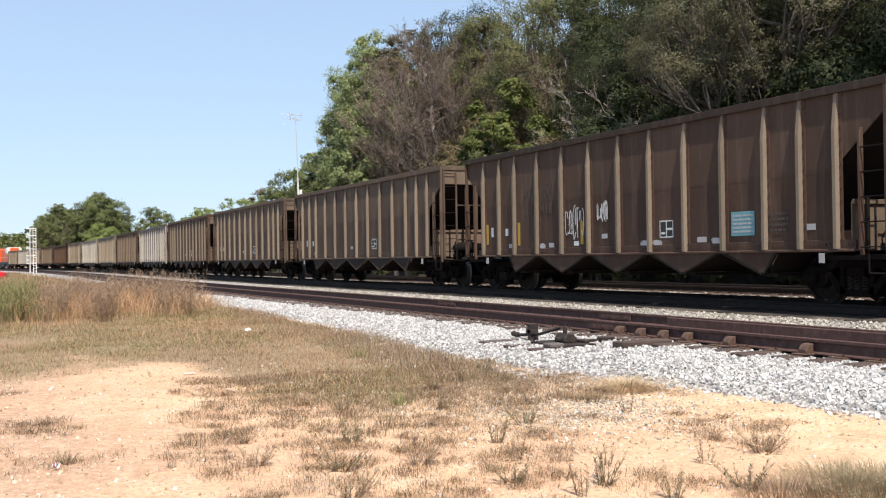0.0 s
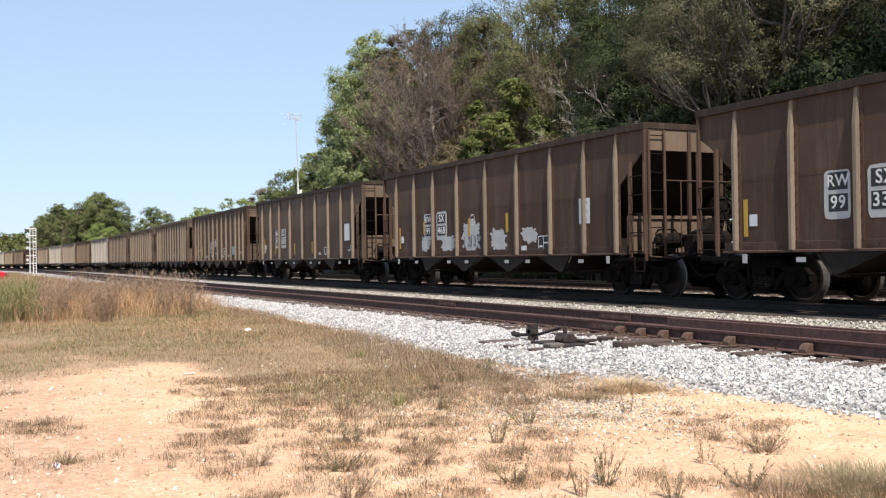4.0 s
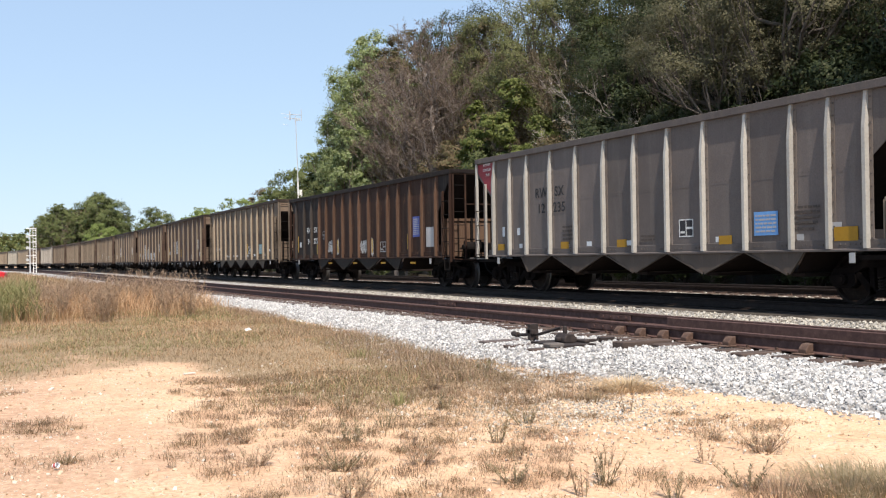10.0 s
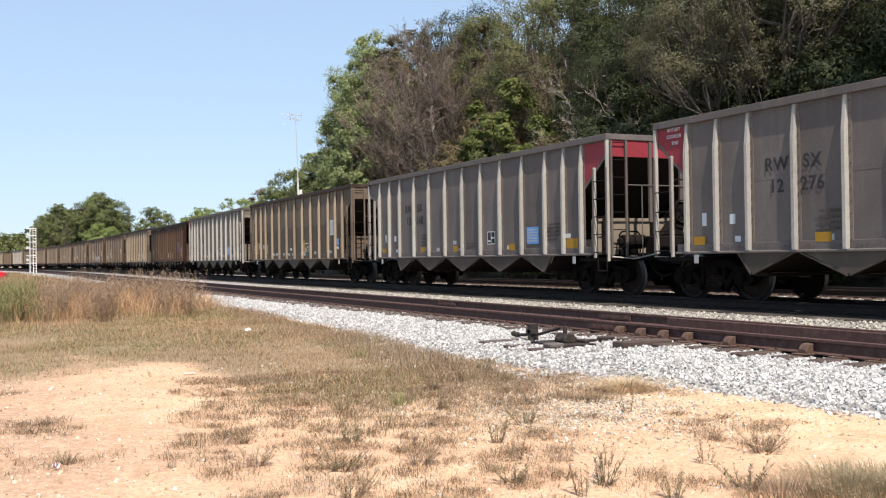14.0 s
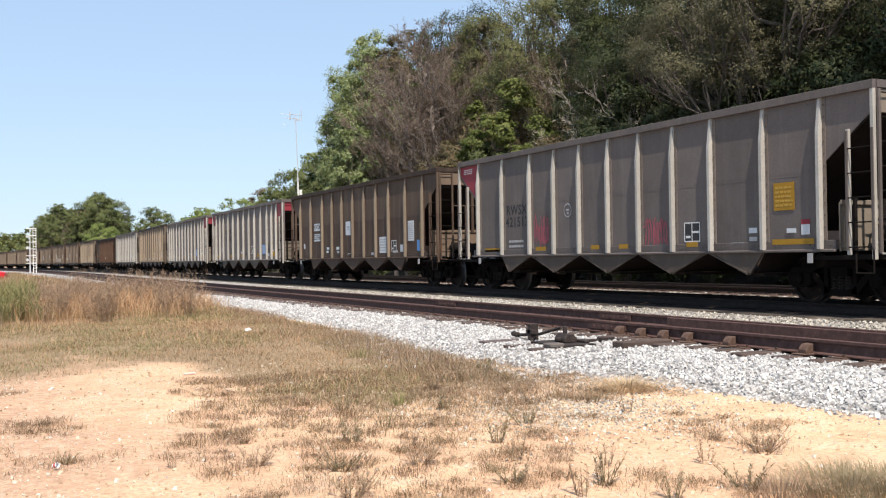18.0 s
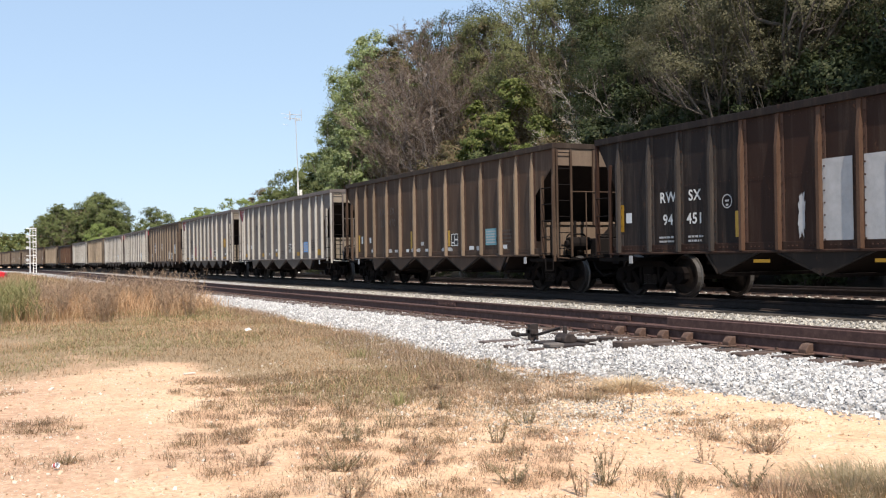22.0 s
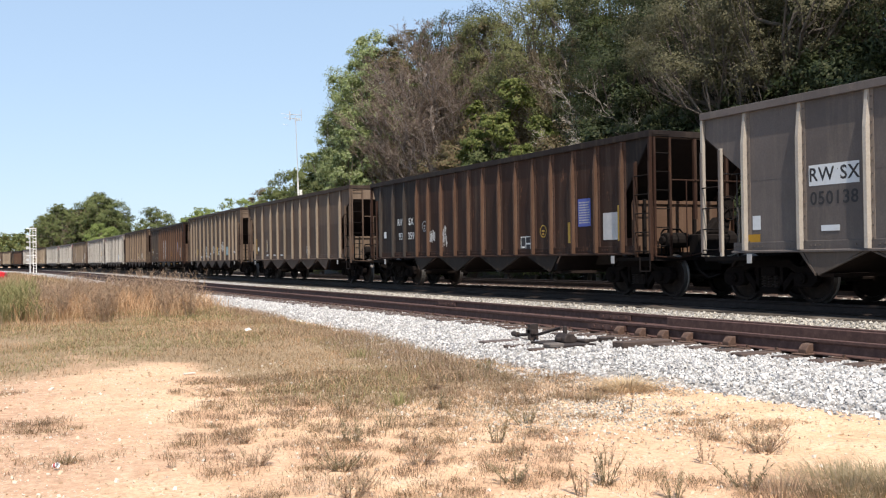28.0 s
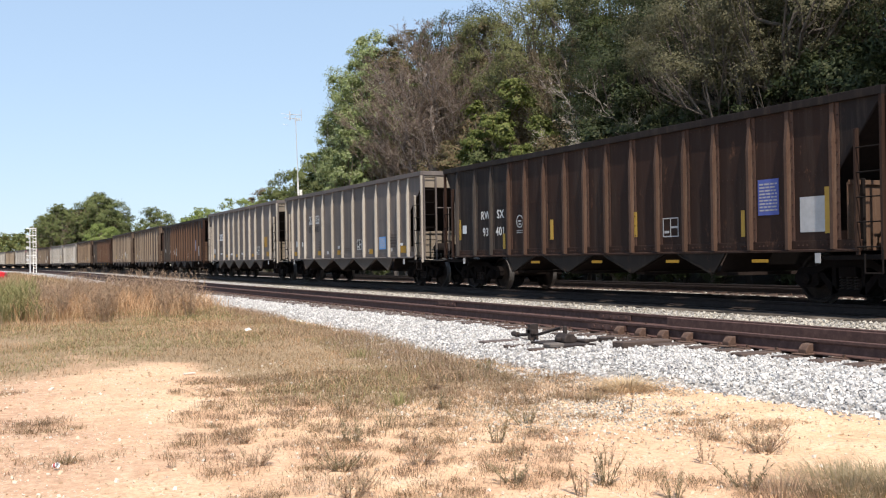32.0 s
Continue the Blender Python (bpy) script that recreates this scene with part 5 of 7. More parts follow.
def island_material(name, tones, rough=0.9, translucent=0.0, grain=0.0):
    """Colour that varies from piece to piece of one mesh."""
    k = Mat(name)
    r = k.node("ShaderNodeNewGeometry").outputs["Random Per Island"]
    step = 1.0 / (len(tones) - 1)
    col = k.ramp(r, [(i * step, c) for i, c in enumerate(tones)])
    if grain:
        col = k.mix(k.ramp(k.noise(grain, 4, 0.6), [(0.35, (0, 0, 0)), (0.7, (0.45,) * 3)]), col, tones[0])
    k.done(col, rough, 0, None, spec=0.2)
    if translucent:
        tr = k.node("ShaderNodeBsdfTranslucent")
        k.link(col, tr.inputs["Color"])
        mx = k.node("ShaderNodeMixShader", Fac=translucent)
        k.link(k.p.outputs[0], mx.inputs[1])
        k.link(tr.outputs[0], mx.inputs[2])
        k.link(mx.outputs[0], k.t.nodes["Material Output"].inputs["Surface"])
    return k.m


rng = np.random.default_rng(5)
bx, bz = np.array([p[0] for p in bed]), np.array([p[1] for p in bed])


def bed_points(count, x0, x1, y0, y1, power=1.6):
    y = y0 + (y1 - y0) * rng.uniform(0, 1, count) ** power
    x = rng.uniform(x0, x1, count)
    z = np.interp(x, bx, bz)
    return np.stack([x, y, z + rng.uniform(-0.012, 0.018, count)], -1)


def shoulder_points(count, y0, y1):
    """Stones on the near shoulder, out to the spilled edge."""
    y = y0 + (y1 - y0) * rng.uniform(0, 1, count) ** 1.6
    sp = spill(y)
    lo = 6.78 + sp
    x = lo + (8.68 - lo) * rng.uniform(0, 1, count)
    u = x - sp
    z = np.where(u < 6.95, np.interp(u, bx[:3], bz[:3]), np.where(u < 7.5, np.interp(u, bx[:3], bz[:3]), -0.30 + 0.03 * np.clip((x - 7.5 - sp) / (0.8 - sp), 0, 1)))
    return np.stack([x, y, z + rng.uniform(-0.01, 0.02, count)], -1)


stone_m = island_material("stone", [(0.19, 0.19, 0.195), (0.44, 0.44, 0.435), (0.32, 0.305, 0.285), (0.55, 0.54, 0.52), (0.66, 0.645, 0.615)], 0.85)
dusty_stone_m = island_material("dusty_stone", [(0.14, 0.13, 0.115), (0.34, 0.32, 0.28), (0.24, 0.215, 0.18), (0.42, 0.395, 0.345), (0.52, 0.485, 0.42)], 0.9)
p = shoulder_points(62000, 4.5, 36)
edge = 6.9 + spill(p[:, 1]) + 0.15 * np.sin(p[:, 1] * 0.9) + rng.normal(0, 0.12, len(p))
near_ties = np.array(TIE_ROWS)
off_tie = np.abs(p[:, 1][:, None] - near_ties[None]).min(1) > 0.12
p = p[(p[:, 0] > np.minimum(edge, 7.6)) & (off_tie | (p[:, 0] < 8.3) | (rng.uniform(0, 1, len(p)) < 0.12))]
stones("ballast_shoulder", "crushed grey-white ballast stones of the shoulder", p, rng.uniform(0.02, 0.047, len(p)), stone_m, 1)
p = np.concatenate([bed_points(9000, 8.9, 10.2, 6, 70), bed_points(15000, 10.4, DARK_X + 0.05, 8, 45), bed_points(3500, 16.4, 19.3, 14, 40)])
stones("ballast_between", "crushed grey-white ballast stones between the tracks", p, rng.uniform(0.03, 0.06, len(p)), dusty_stone_m, 2)
# stones strewn past the edge of the ballast
ye = 4.5 + 20 * rng.uniform(0, 1, 2200) ** 1.1
xe = 7.05 + spill(ye) - np.abs(rng.normal(0, 0.16, len(ye))) * (1 + 2.2 * np.exp(-((ye - 12.5) / 4.0) ** 2))
p = np.array([(x, y, ground_z(x, y) + 0.006) for x, y in zip(xe, ye)])
stones("strewn_ballast", "ballast stones strewn over the sand", p, rng.uniform(0.018, 0.05, len(p)), stone_m, 4)
# a fan of pale gravel spilled on the pad
gx, gy = np.concatenate([rng.normal(4.9, 0.5, 1500), rng.normal(6.0, 0.4, 1400)]), np.concatenate([rng.normal(7.3, 0.6, 1500), rng.normal(9.6, 0.9, 1400)])
p = np.array([(x, y, ground_z(x, y) + 0.004) for x, y in zip(gx, gy) if x < 6.9])
stones("gravel_fan", "pale gravel spilled over the sand", p, rng.uniform(0.008, 0.028, len(p)), dusty_stone_m, 6)
# gravel washed out over the pad
q = np.concatenate([np.stack([rng.normal(6.1, 0.5, 6000), rng.uniform(7.5, 16, 6000)], -1), np.stack([rng.normal(4.7, 0.7, 6500), rng.normal(7.2, 0.9, 6500)], -1), np.stack([rng.uniform(-0.5, 7.2, 9000), rng.uniform(3.6, 13, 9000)], -1)])
q = q[q[:, 0] < 7.2]
p = np.array([(x, y, ground_z(x, y) + 0.004) for x, y in q])
stones("pad_gravel", "scattered pebbles on the sandy pad", p, 0.007 + 0.026 * rng.uniform(0, 1, len(p)) ** 4, island_material("pebble", [(0.40, 0.29, 0.19), (0.50, 0.38, 0.26), (0.56, 0.46, 0.34), (0.60, 0.56, 0.50)]), 3)


# ---------- grass and weeds ----------
def blades(name, label, base, height, width, lean, mat, seed, thingly=False):
    """Grass blades in one mesh: each a bent strip that narrows to a point."""
    r = np.random.default_rng(seed)
    k = len(base)
    az = r.uniform(0, 2 * np.pi, k)
    side = np.stack([np.cos(az + 1.57), np.sin(az + 1.57), 0 * az], -1)
    out = np.stack([np.cos(az), np.sin(az), 0 * az], -1)
    up = np.array((0, 0, 1.0))
    ln = (lean * r.uniform(0.2, 1.0, k))[:, None]
    h = height[:, None]
    w = width[:, None] if np.ndim(width) else width
    mid = base + up * h * 0.55 + out * h * ln * 0.35
    tip = base + up * h * (1 - 0.25 * ln) + out * h * ln
    v = np.stack([base - side * w, base + side * w, mid - side * w * 0.75, mid + side * w * 0.75, tip], 1)
    i = 5 * np.arange(k)[:, None]
    quads = (i + np.array((0, 1, 3, 2))).tolist()
    tris = (i + np.array((2, 3, 4))).tolist()
    me = bpy.data.meshes.new(name)
    me.from_pydata(v.reshape(-1, 3).tolist(), [], quads + tris)
    me.materials.append(mat)
    return me if thingly else thing(name, label, "grass", data=me, kind="stuff")


def scatter(count, x0, x1, y0, y1, keep, seed, power=1.0):
    r = np.random.default_rng(seed)
    x = r.uniform(x0, x1, count)
    y = y0 + (y1 - y0) * r.uniform(0, 1, count) ** power
    ok = [i for i in range(count) if keep(x[i], y[i])]
    return np.array([(x[i], y[i], ground_z(x[i], y[i]) - 0.01) for i in ok])


def patchy(x, y, s, lo):
    return noise.noise((x * s, y * s, 7.3)) * 0.7 + noise.noise((x * s * 2.7, y * s * 2.7, 2.1)) * 0.4 > lo


STRAW = [(0.20, 0.13, 0.075), (0.36, 0.25, 0.15), (0.46, 0.335, 0.21), (0.28, 0.22, 0.12), (0.54, 0.43, 0.29)]
RUSSET = [(0.26, 0.155, 0.085), (0.52, 0.31, 0.17), (0.42, 0.26, 0.145), (0.64, 0.41, 0.24), (0.66, 0.49, 0.32)]
OLIVE = [(0.18, 0.12, 0.075), (0.27, 0.185, 0.115), (0.36, 0.255, 0.165), (0.20, 0.17, 0.09), (0.46, 0.34, 0.235)]
GREEN = [(0.16, 0.165, 0.065), (0.23, 0.235, 0.10), (0.28, 0.265, 0.12), (0.38, 0.32, 0.18)]
bleached_m = island_material("bleached_straw", [(0.40, 0.29, 0.17), (0.54, 0.41, 0.26), (0.62, 0.49, 0.33), (0.48, 0.36, 0.21)], 0.9, 0.35)
straw_m = island_material("straw", STRAW, 0.9, 0.25, 0.8)
russet_m = island_material("russet_grass", RUSSET, 0.9, 0.25, 0.9)
olive_m = island_material("olive_grass", OLIVE, 0.9, 0.25, 1.1)
green_m = island_material("green_grass", GREEN, 0.9, 0.25, 0.7)
weed_m = island_material("dry_weed", [(0.30, 0.21, 0.145), (0.42, 0.30, 0.21), (0.52, 0.39, 0.275), (0.33, 0.29, 0.18)], 0.95, 0.45)
weed_olive_m = island_material("olive_weed", [(0.24, 0.20, 0.12), (0.32, 0.27, 0.165), (0.40, 0.33, 0.22), (0.46, 0.37, 0.26)], 0.95, 0.45)
dead_m = island_material("dead_weed", [(0.24, 0.165, 0.115), (0.36, 0.25, 0.175), (0.46, 0.335, 0.235), (0.29, 0.235, 0.15)], 0.95, 0.4)


fade = random.Random(55)


def field(name, label, count, x0, x1, y0, y1, keep, hlo, hhi, wd, lean, mat, seed, power=1.0):
    b = scatter(count, x0, x1, y0, y1, keep, seed, power)
    r = np.random.default_rng(seed + 100)
    h = r.uniform(hlo, hhi, len(b)) * (0.75 + 0.5 * np.array([noise.noise((p[0] * 0.6, p[1] * 0.6, 1.0)) for p in b]))
    blades(name, label, b, h, wd, lean, mat, seed)


def bank(x, y):
    return x < edge_x(y) + 0.1 - 0.2 * math.sin(y * 0.7) - 0.4 * max(0.0, noise.noise((x, y * 0.5, 9)))


def meadow(x, y):
    return fade.random() < cover(x, y) ** 1.3


def fringe(x, y):
    """A taller brown strip of grass along the ballast."""
    return bank(x, y) and fade.random() < smooth(1.5, 0.1, edge_x(y) - x + 0.8 * noise.noise((x * 0.8, y * 0.8, 4))) * (0.25 + cover(x, y))


def mound(x, y):
    return noise.noise((y * 0.3, x * 0.3, 3)) * 1.2


field("tall_grass", "tall dry russet grass beside the tracks", 34000, 1.0, 7.3, 24, 46, lambda x, y: bank(x, y) and x > 0.04 * y + mound(x, y) and fade.random() < smooth(0.265, 0.17, x / y + 0.02 * mound(y, x)) * smooth(23.5, 30, y + 2 * mound(y, x)), 0.2, 0.8, 0.006, 1.1, russet_m, 11)
field("tall_green_grass", "tall green and straw weeds", 26000, -3, 3.2, 25, 46, lambda x, y: x < 0.06 * y + 0.8 * mound(y, x) and fade.random() < smooth(23, 31, y + 2 * mound(y, x)), 0.2, 0.85, 0.007, 1.1, green_m, 12)
field("tall_straw", "tall bleached straw among the weeds", 18000, -2, 7.2, 23, 46, lambda x, y: bank(x, y) and patchy(x, y, 0.5, -0.1) and fade.random() < smooth(0.265, 0.17, x / y) * smooth(22.5, 30, y), 0.15, 0.7, 0.005, 1.2, straw_m, 17)
field("far_grass", "dry grass strip along the tracks", 20000, -8, 7.2, 46, 150, bank, 0.3, 0.6, 0.03, 0.5, straw_m, 13, 1.5)
field("knee_grass", "knee-high russet grass before the tall stand", 20000, -2, 7.1, 15.5, 28, lambda x, y: bank(x, y) and fade.random() < 0.85 * smooth(16, 27, y + 3 * mound(x, y) + 0.7 * x) and patchy(x, y + 4, 0.5, -0.2), 0.05, 0.28, 0.0036, 1.9, russet_m, 27)
field("knee_green", "knee-high olive grass before the tall stand", 32000, -3, 6.6, 15.5, 28, lambda x, y: fade.random() < 0.8 * smooth(16, 27, y + 3 * mound(y, x)) and patchy(x + 5, y, 0.4, 0.0), 0.05, 0.28, 0.0036, 1.8, green_m, 28)
field("mid_thatch", "short brown-olive dry grass", 130000, -3, 7.1, 7.2, 28, lambda x, y: meadow(x, y) and patchy(x, y, 0.6, -0.45), 0.02, 0.10, 0.0026, 1.7, olive_m, 14, 1.2)
field("mid_straw", "dry straw among the grass", 80000, -3, 7.1, 7.2, 28, lambda x, y: meadow(x, y) and patchy(x + 9, y, 0.5, -0.25), 0.03, 0.15, 0.0024, 1.6, straw_m, 15, 1.2)
field("mid_green", "low green grass among the straw", 95000, -3, 7.1, 7.6, 28, lambda x, y: meadow(x, y) and patchy(x + 3, y + 5, 0.3, -0.12), 0.03, 0.13, 0.0026, 1.4, green_m, 18, 1.2)
field("mid_russet", "reddish dry grass in the meadow", 34000, -3, 7.1, 8, 28, lambda x, y: meadow(x, y) and patchy(x + 1, y + 9, 0.35, 0.0), 0.04, 0.2, 0.0024, 1.3, russet_m, 26, 1.2)
field("mid_brown", "brown seed stalks along the ballast edge", 60000, 2.5, 7.15, 7.8, 30, fringe, 0.06, 0.26, 0.0026, 1.0, dead_m, 19, 1.2)
field("edge_olive", "olive grass along the ballast edge", 46000, 2.5, 7.15, 7.8, 30, fringe, 0.04, 0.2, 0.0028, 1.2, olive_m, 16, 1.2)


def clump_points(count, x0, x1, y0, y1, seed, spread, per, keep):
    r = random.Random(seed)
    out = []
    while count > 0:
        x, y = r.uniform(x0, x1), r.uniform(y0, y1)
        count -= 1
        if not keep(x, y):
            continue
        s = spread * r.uniform(0.5, 1.5)
        for _ in range(int(per * r.uniform(0.4, 1.6))):
            a, d = r.uniform(0, 6.283), s * r.random() ** 0.7
            px, py = x + d * math.cos(a), y + d * math.sin(a)
            out.append((px, py, ground_z(px, py) - 0.005))
    return np.array(out)


def pad_keep(x, y):
    """Tufts thin out from the meadow's rim across the pad."""
    a = math.degrees(math.atan2(x, y))
    away = float(np.interp(a, RIM_AT, RIM)) - math.hypot(x, y)
    here = smooth(9, 16, a) * (1 - 0.75 * smooth(29, 35, a)) * (1 - 0.35 * smooth(0.5, 4.0, away)) + 0.1
    return noise.noise((x * 0.9, y * 0.9, 3)) * 0.75 + noise.noise((x * 2.3, y * 2.3, 8)) * 0.35 + here - 0.37 > 0


for nm, cnt, seed, mat, hh in (("pad_tufts", 1000, 21, dead_m, 0.055), ("pad_straw", 600, 22, straw_m, 0.065), ("pad_green", 520, 23, olive_m, 0.07)):
    b = clump_points(cnt, -0.5, 6.3, 4.0, 11.5, seed, 0.15, 60, pad_keep)
    r = np.random.default_rng(seed)
    blades(nm, "low dry tufts scattered over the sand", b, r.uniform(0.3, 1.3, len(b)) * hh, 0.0017, 1.8, mat, seed)


def weed_mesh(seed, stems, height, spread, leafy, mat):
    """A dry weed: forking stems with narrow leaves."""
    r = random.Random(seed)
    m = Mesh()
    for _ in range(stems):
        a, ln = r.uniform(0, 6.283), r.uniform(0.1, 1.0) * spread
        h = height * r.uniform(0.6, 1.0)
        p0 = Vector((0.03 * math.cos(a), 0.03 * math.sin(a), -0.02))
        p1 = p0 + Vector((ln * 0.45 * math.cos(a), ln * 0.45 * math.sin(a), h * 0.5))
        p2 = p1 + Vector((ln * 0.5 * math.cos(a + r.uniform(-0.5, 0.5)), ln * 0.5 * math.sin(a + r.uniform(-0.5, 0.5)), h * 0.5))
        m.tube(p0, p1, 0.0028, 0.002, 4, False).tube(p1, p2, 0.002, 0.001, 4, False)
        for _ in range(leafy):
            q = p0.lerp(p1, r.uniform(0.3, 1)) if r.random() < 0.35 else p1.lerp(p2, r.random())
            b = r.uniform(0, 6.283)
            d = Vector((math.cos(b), math.sin(b), r.uniform(0.1, 1.2))).normalized() * r.uniform(0.03, 0.075) * (height / 0.3)
            s = d.cross(Vector((0, 0, 1))).normalized() * 0.005
            m.add([q - s, q + s, q + d * 0.6 + s * 0.8, q + d], [(0, 1, 2), (0, 2, 3)])
    me = bpy.data.meshes.new("weed")
    me.from_pydata(m.v, [], m.f)
    me.materials.append(mat)
    return me


weeds = [weed_mesh(1, 20, 0.2, 0.2, 16, weed_m), weed_mesh(2, 11, 0.24, 0.13, 14, weed_olive_m), weed_mesh(3, 6, 0.18, 0.08, 11, weed_m), weed_mesh(4, 14, 0.15, 0.18, 14, weed_olive_m)]
wr = random.Random(8)
for x, y, i, s in ((4.88, 5.09, 0, 1.0), (4.94, 5.61, 2, 0.7), (5.14, 6.95, 2, 1.1), (4.07, 6.85, 3, 1.1), (3.52, 6.33, 1, 0.9), (3.44, 4.89, 1, 1.0), (3.2, 4.75, 2, 1.2), (3.75, 5.3, 2, 0.9), (2.95, 6.6, 2, 1.0), (3.05, 7.3, 1, 0.9), (2.6, 6.9, 3, 1.2), (3.3, 5.7, 2, 1.1), (2.7, 5.9, 0, 0.8), (4.35, 5.05, 2, 0.9), (2.2, 6.0, 3, 1.1), (1.75, 6.4, 0, 0.7), (1.25, 6.6, 2, 0.6), (3.9, 8.0, 1, 0.9), (3.1, 8.4, 1, 1.0), (4.5, 9.4, 0, 1.0), (5.0, 9.8, 0, 1.1), (5.5, 10.2, 1, 1.0), (2.0, 5.3, 0, 0.8), (1.9, 7.3, 0, 0.6), (0.66, 7.2, 3, 0.7), (4.1, 4.4, 3, 1.2), (3.6, 4.45, 1, 0.8), (3.0, 5.2, 3, 1.0)):
    thing("weed", ("bushy dry brown weed rooted in the sand", "thin olive weed with narrow leaves", "dead brown weed stalks in sand", "low spreading olive weed on sand")[i], "weed", "weeds on the pad", pose(x, y, ground_z(x, y), 0, 0, wr.uniform(0, 360)) @ Matrix.Scale(s, 4), weeds[i])


def tuft(x, y, count, rad, h, mat, label, lean, seed):
    r = np.random.default_rng(seed)
    a, d = r.uniform(0, 6.283, count), rad * r.uniform(0, 1, count) ** 0.6
    b = np.stack([d * np.cos(a), d * np.sin(a), np.full(count, -0.01)], -1)
    thing("grass_tuft", label, "grass tuft", "grass tufts", pose(x, y, ground_z(x, y)), blades("grass_tuft", "", b, r.uniform(0.4, 1, count) * h, 0.0026, lean, mat, seed, True))


tuft(6.0, 8.1, 700, 0.24, 0.24, bleached_m, "straw-yellow dead grass tuft on the gravel", 2.6, 1)
tuft(5.3, 7.7, 260, 0.2, 0.13, olive_m, "low dry tuft of grass on sand", 1.2, 2)
tuft(7.1, 8.3, 160, 0.16, 0.16, russet_m, "russet dead grass tuft at the ballast edge", 1.5, 3)
tuft(4.6, 4.12, 1000, 0.42, 0.16, weed_olive_m, "dense grey-green grass clump on sand", 1.2, 4)
tuft(4.75, 3.95, 1000, 0.42, 0.19, weed_olive_m, "dense straw grass clump on sand", 1.6, 5)
tuft(4.15, 4.2, 250, 0.22, 0.18, dead_m, "brown dead grass clump on sand", 1.2, 6)
tuft(5.0, 12.8, 120, 0.2, 0.2, green_m, "green grass tuft in the dry meadow", 1.0, 7)
tuft(3.7, 8.5, 90, 0.1, 0.17, green_m, "small green tuft on dry ground", 0.9, 8)

tall_weeds = [weed_mesh(31, 14, 0.95, 0.5, 26, dead_m), weed_mesh(32, 10, 1.05, 0.35, 22, dead_m), weed_mesh(33, 12, 0.9, 0.45, 26, green_m)]
for i in range(120):
    x, y = wr.uniform(0.2, 6.9), wr.uniform(23.5, 40)
    if not bank(x, y) or x > 0.215 * y:
        continue
    k = 2 if x < 0.07 * y else wr.choice((0, 1))
    thing("tall_weed", ("tall bushy brown weed in the dry grass", "tall thin brown weed in the dry grass", "tall green weed in the dry grass")[k], "weed", "tall weeds in the meadow", pose(x, y, ground_z(x, y), 0, 0, wr.uniform(0, 360)) @ Matrix.Scale(wr.uniform(0.7, 1.15), 4), tall_weeds[k])

# litter
paper = thing("litter", "crumpled white paper litter on dry grass", "litter", at=pose(4.6, 17.2, -0.3, 8, 6, 30) @ Matrix.Scale(0.52, 4))
part("sheet", Mesh().add([(-0.16, -0.06, 0.0), (0.02, -0.1, 0.07), (0.06, 0.06, 0.1), (-0.12, 0.08, 0.04), (0.2, -0.04, 0.02), (0.24, 0.06, 0.03)], [(0, 1, 2, 3), (1, 4, 5, 2)]).data("sheet", plain((0.8, 0.8, 0.78), 0.7)), paper)
cup = thing("paper_cup", "crushed red and white paper cup", "litter", at=pose(0.56, 7.01, -0.395, 80, 0, 40) @ Matrix.Scale(0.45, 4))
part("cup", Mesh().lathe([(0.0, 0.0), (0.028, 0.0), (0.04, 0.09), (0.037, 0.09), (0.026, 0.005)], 14, "z").data("cup", plain((0.75, 0.74, 0.74), 0.6)), cup)
part("band", Mesh().lathe([(0.0325, 0.025), (0.0395, 0.065)], 14, "z").data("band", plain((0.5, 0.06, 0.07), 0.6)), cup)
for x, y, a in ((2.5, 12.06, 20), (0.9, 11.4, 75)):
    slat = thing("wood_scrap", "bleached scrap of wood lying on sand", "wood scrap", at=pose(x, y, -0.41, 0, 0, a) @ Matrix.Scale(0.6, 4))
    part("board", Mesh().box(-0.13, 0.13, -0.03, 0.03, -0.01, 0.02).data("board", plain((0.6, 0.56, 0.5), 0.8), 0.006), slat)


# ---------- trees ----------
def bark_material():
    k = Mat("bark")
    n1 = k.noise(5, 6, 0.7, (1, 1, 0.25))
    return k.done(k.ramp(n1, [(0.3, (0.07, 0.055, 0.045)), (0.5, (0.155, 0.125, 0.10)), (0.75, (0.36, 0.32, 0.275))]), 0.95, 0, n1, 0.6, 0.05)


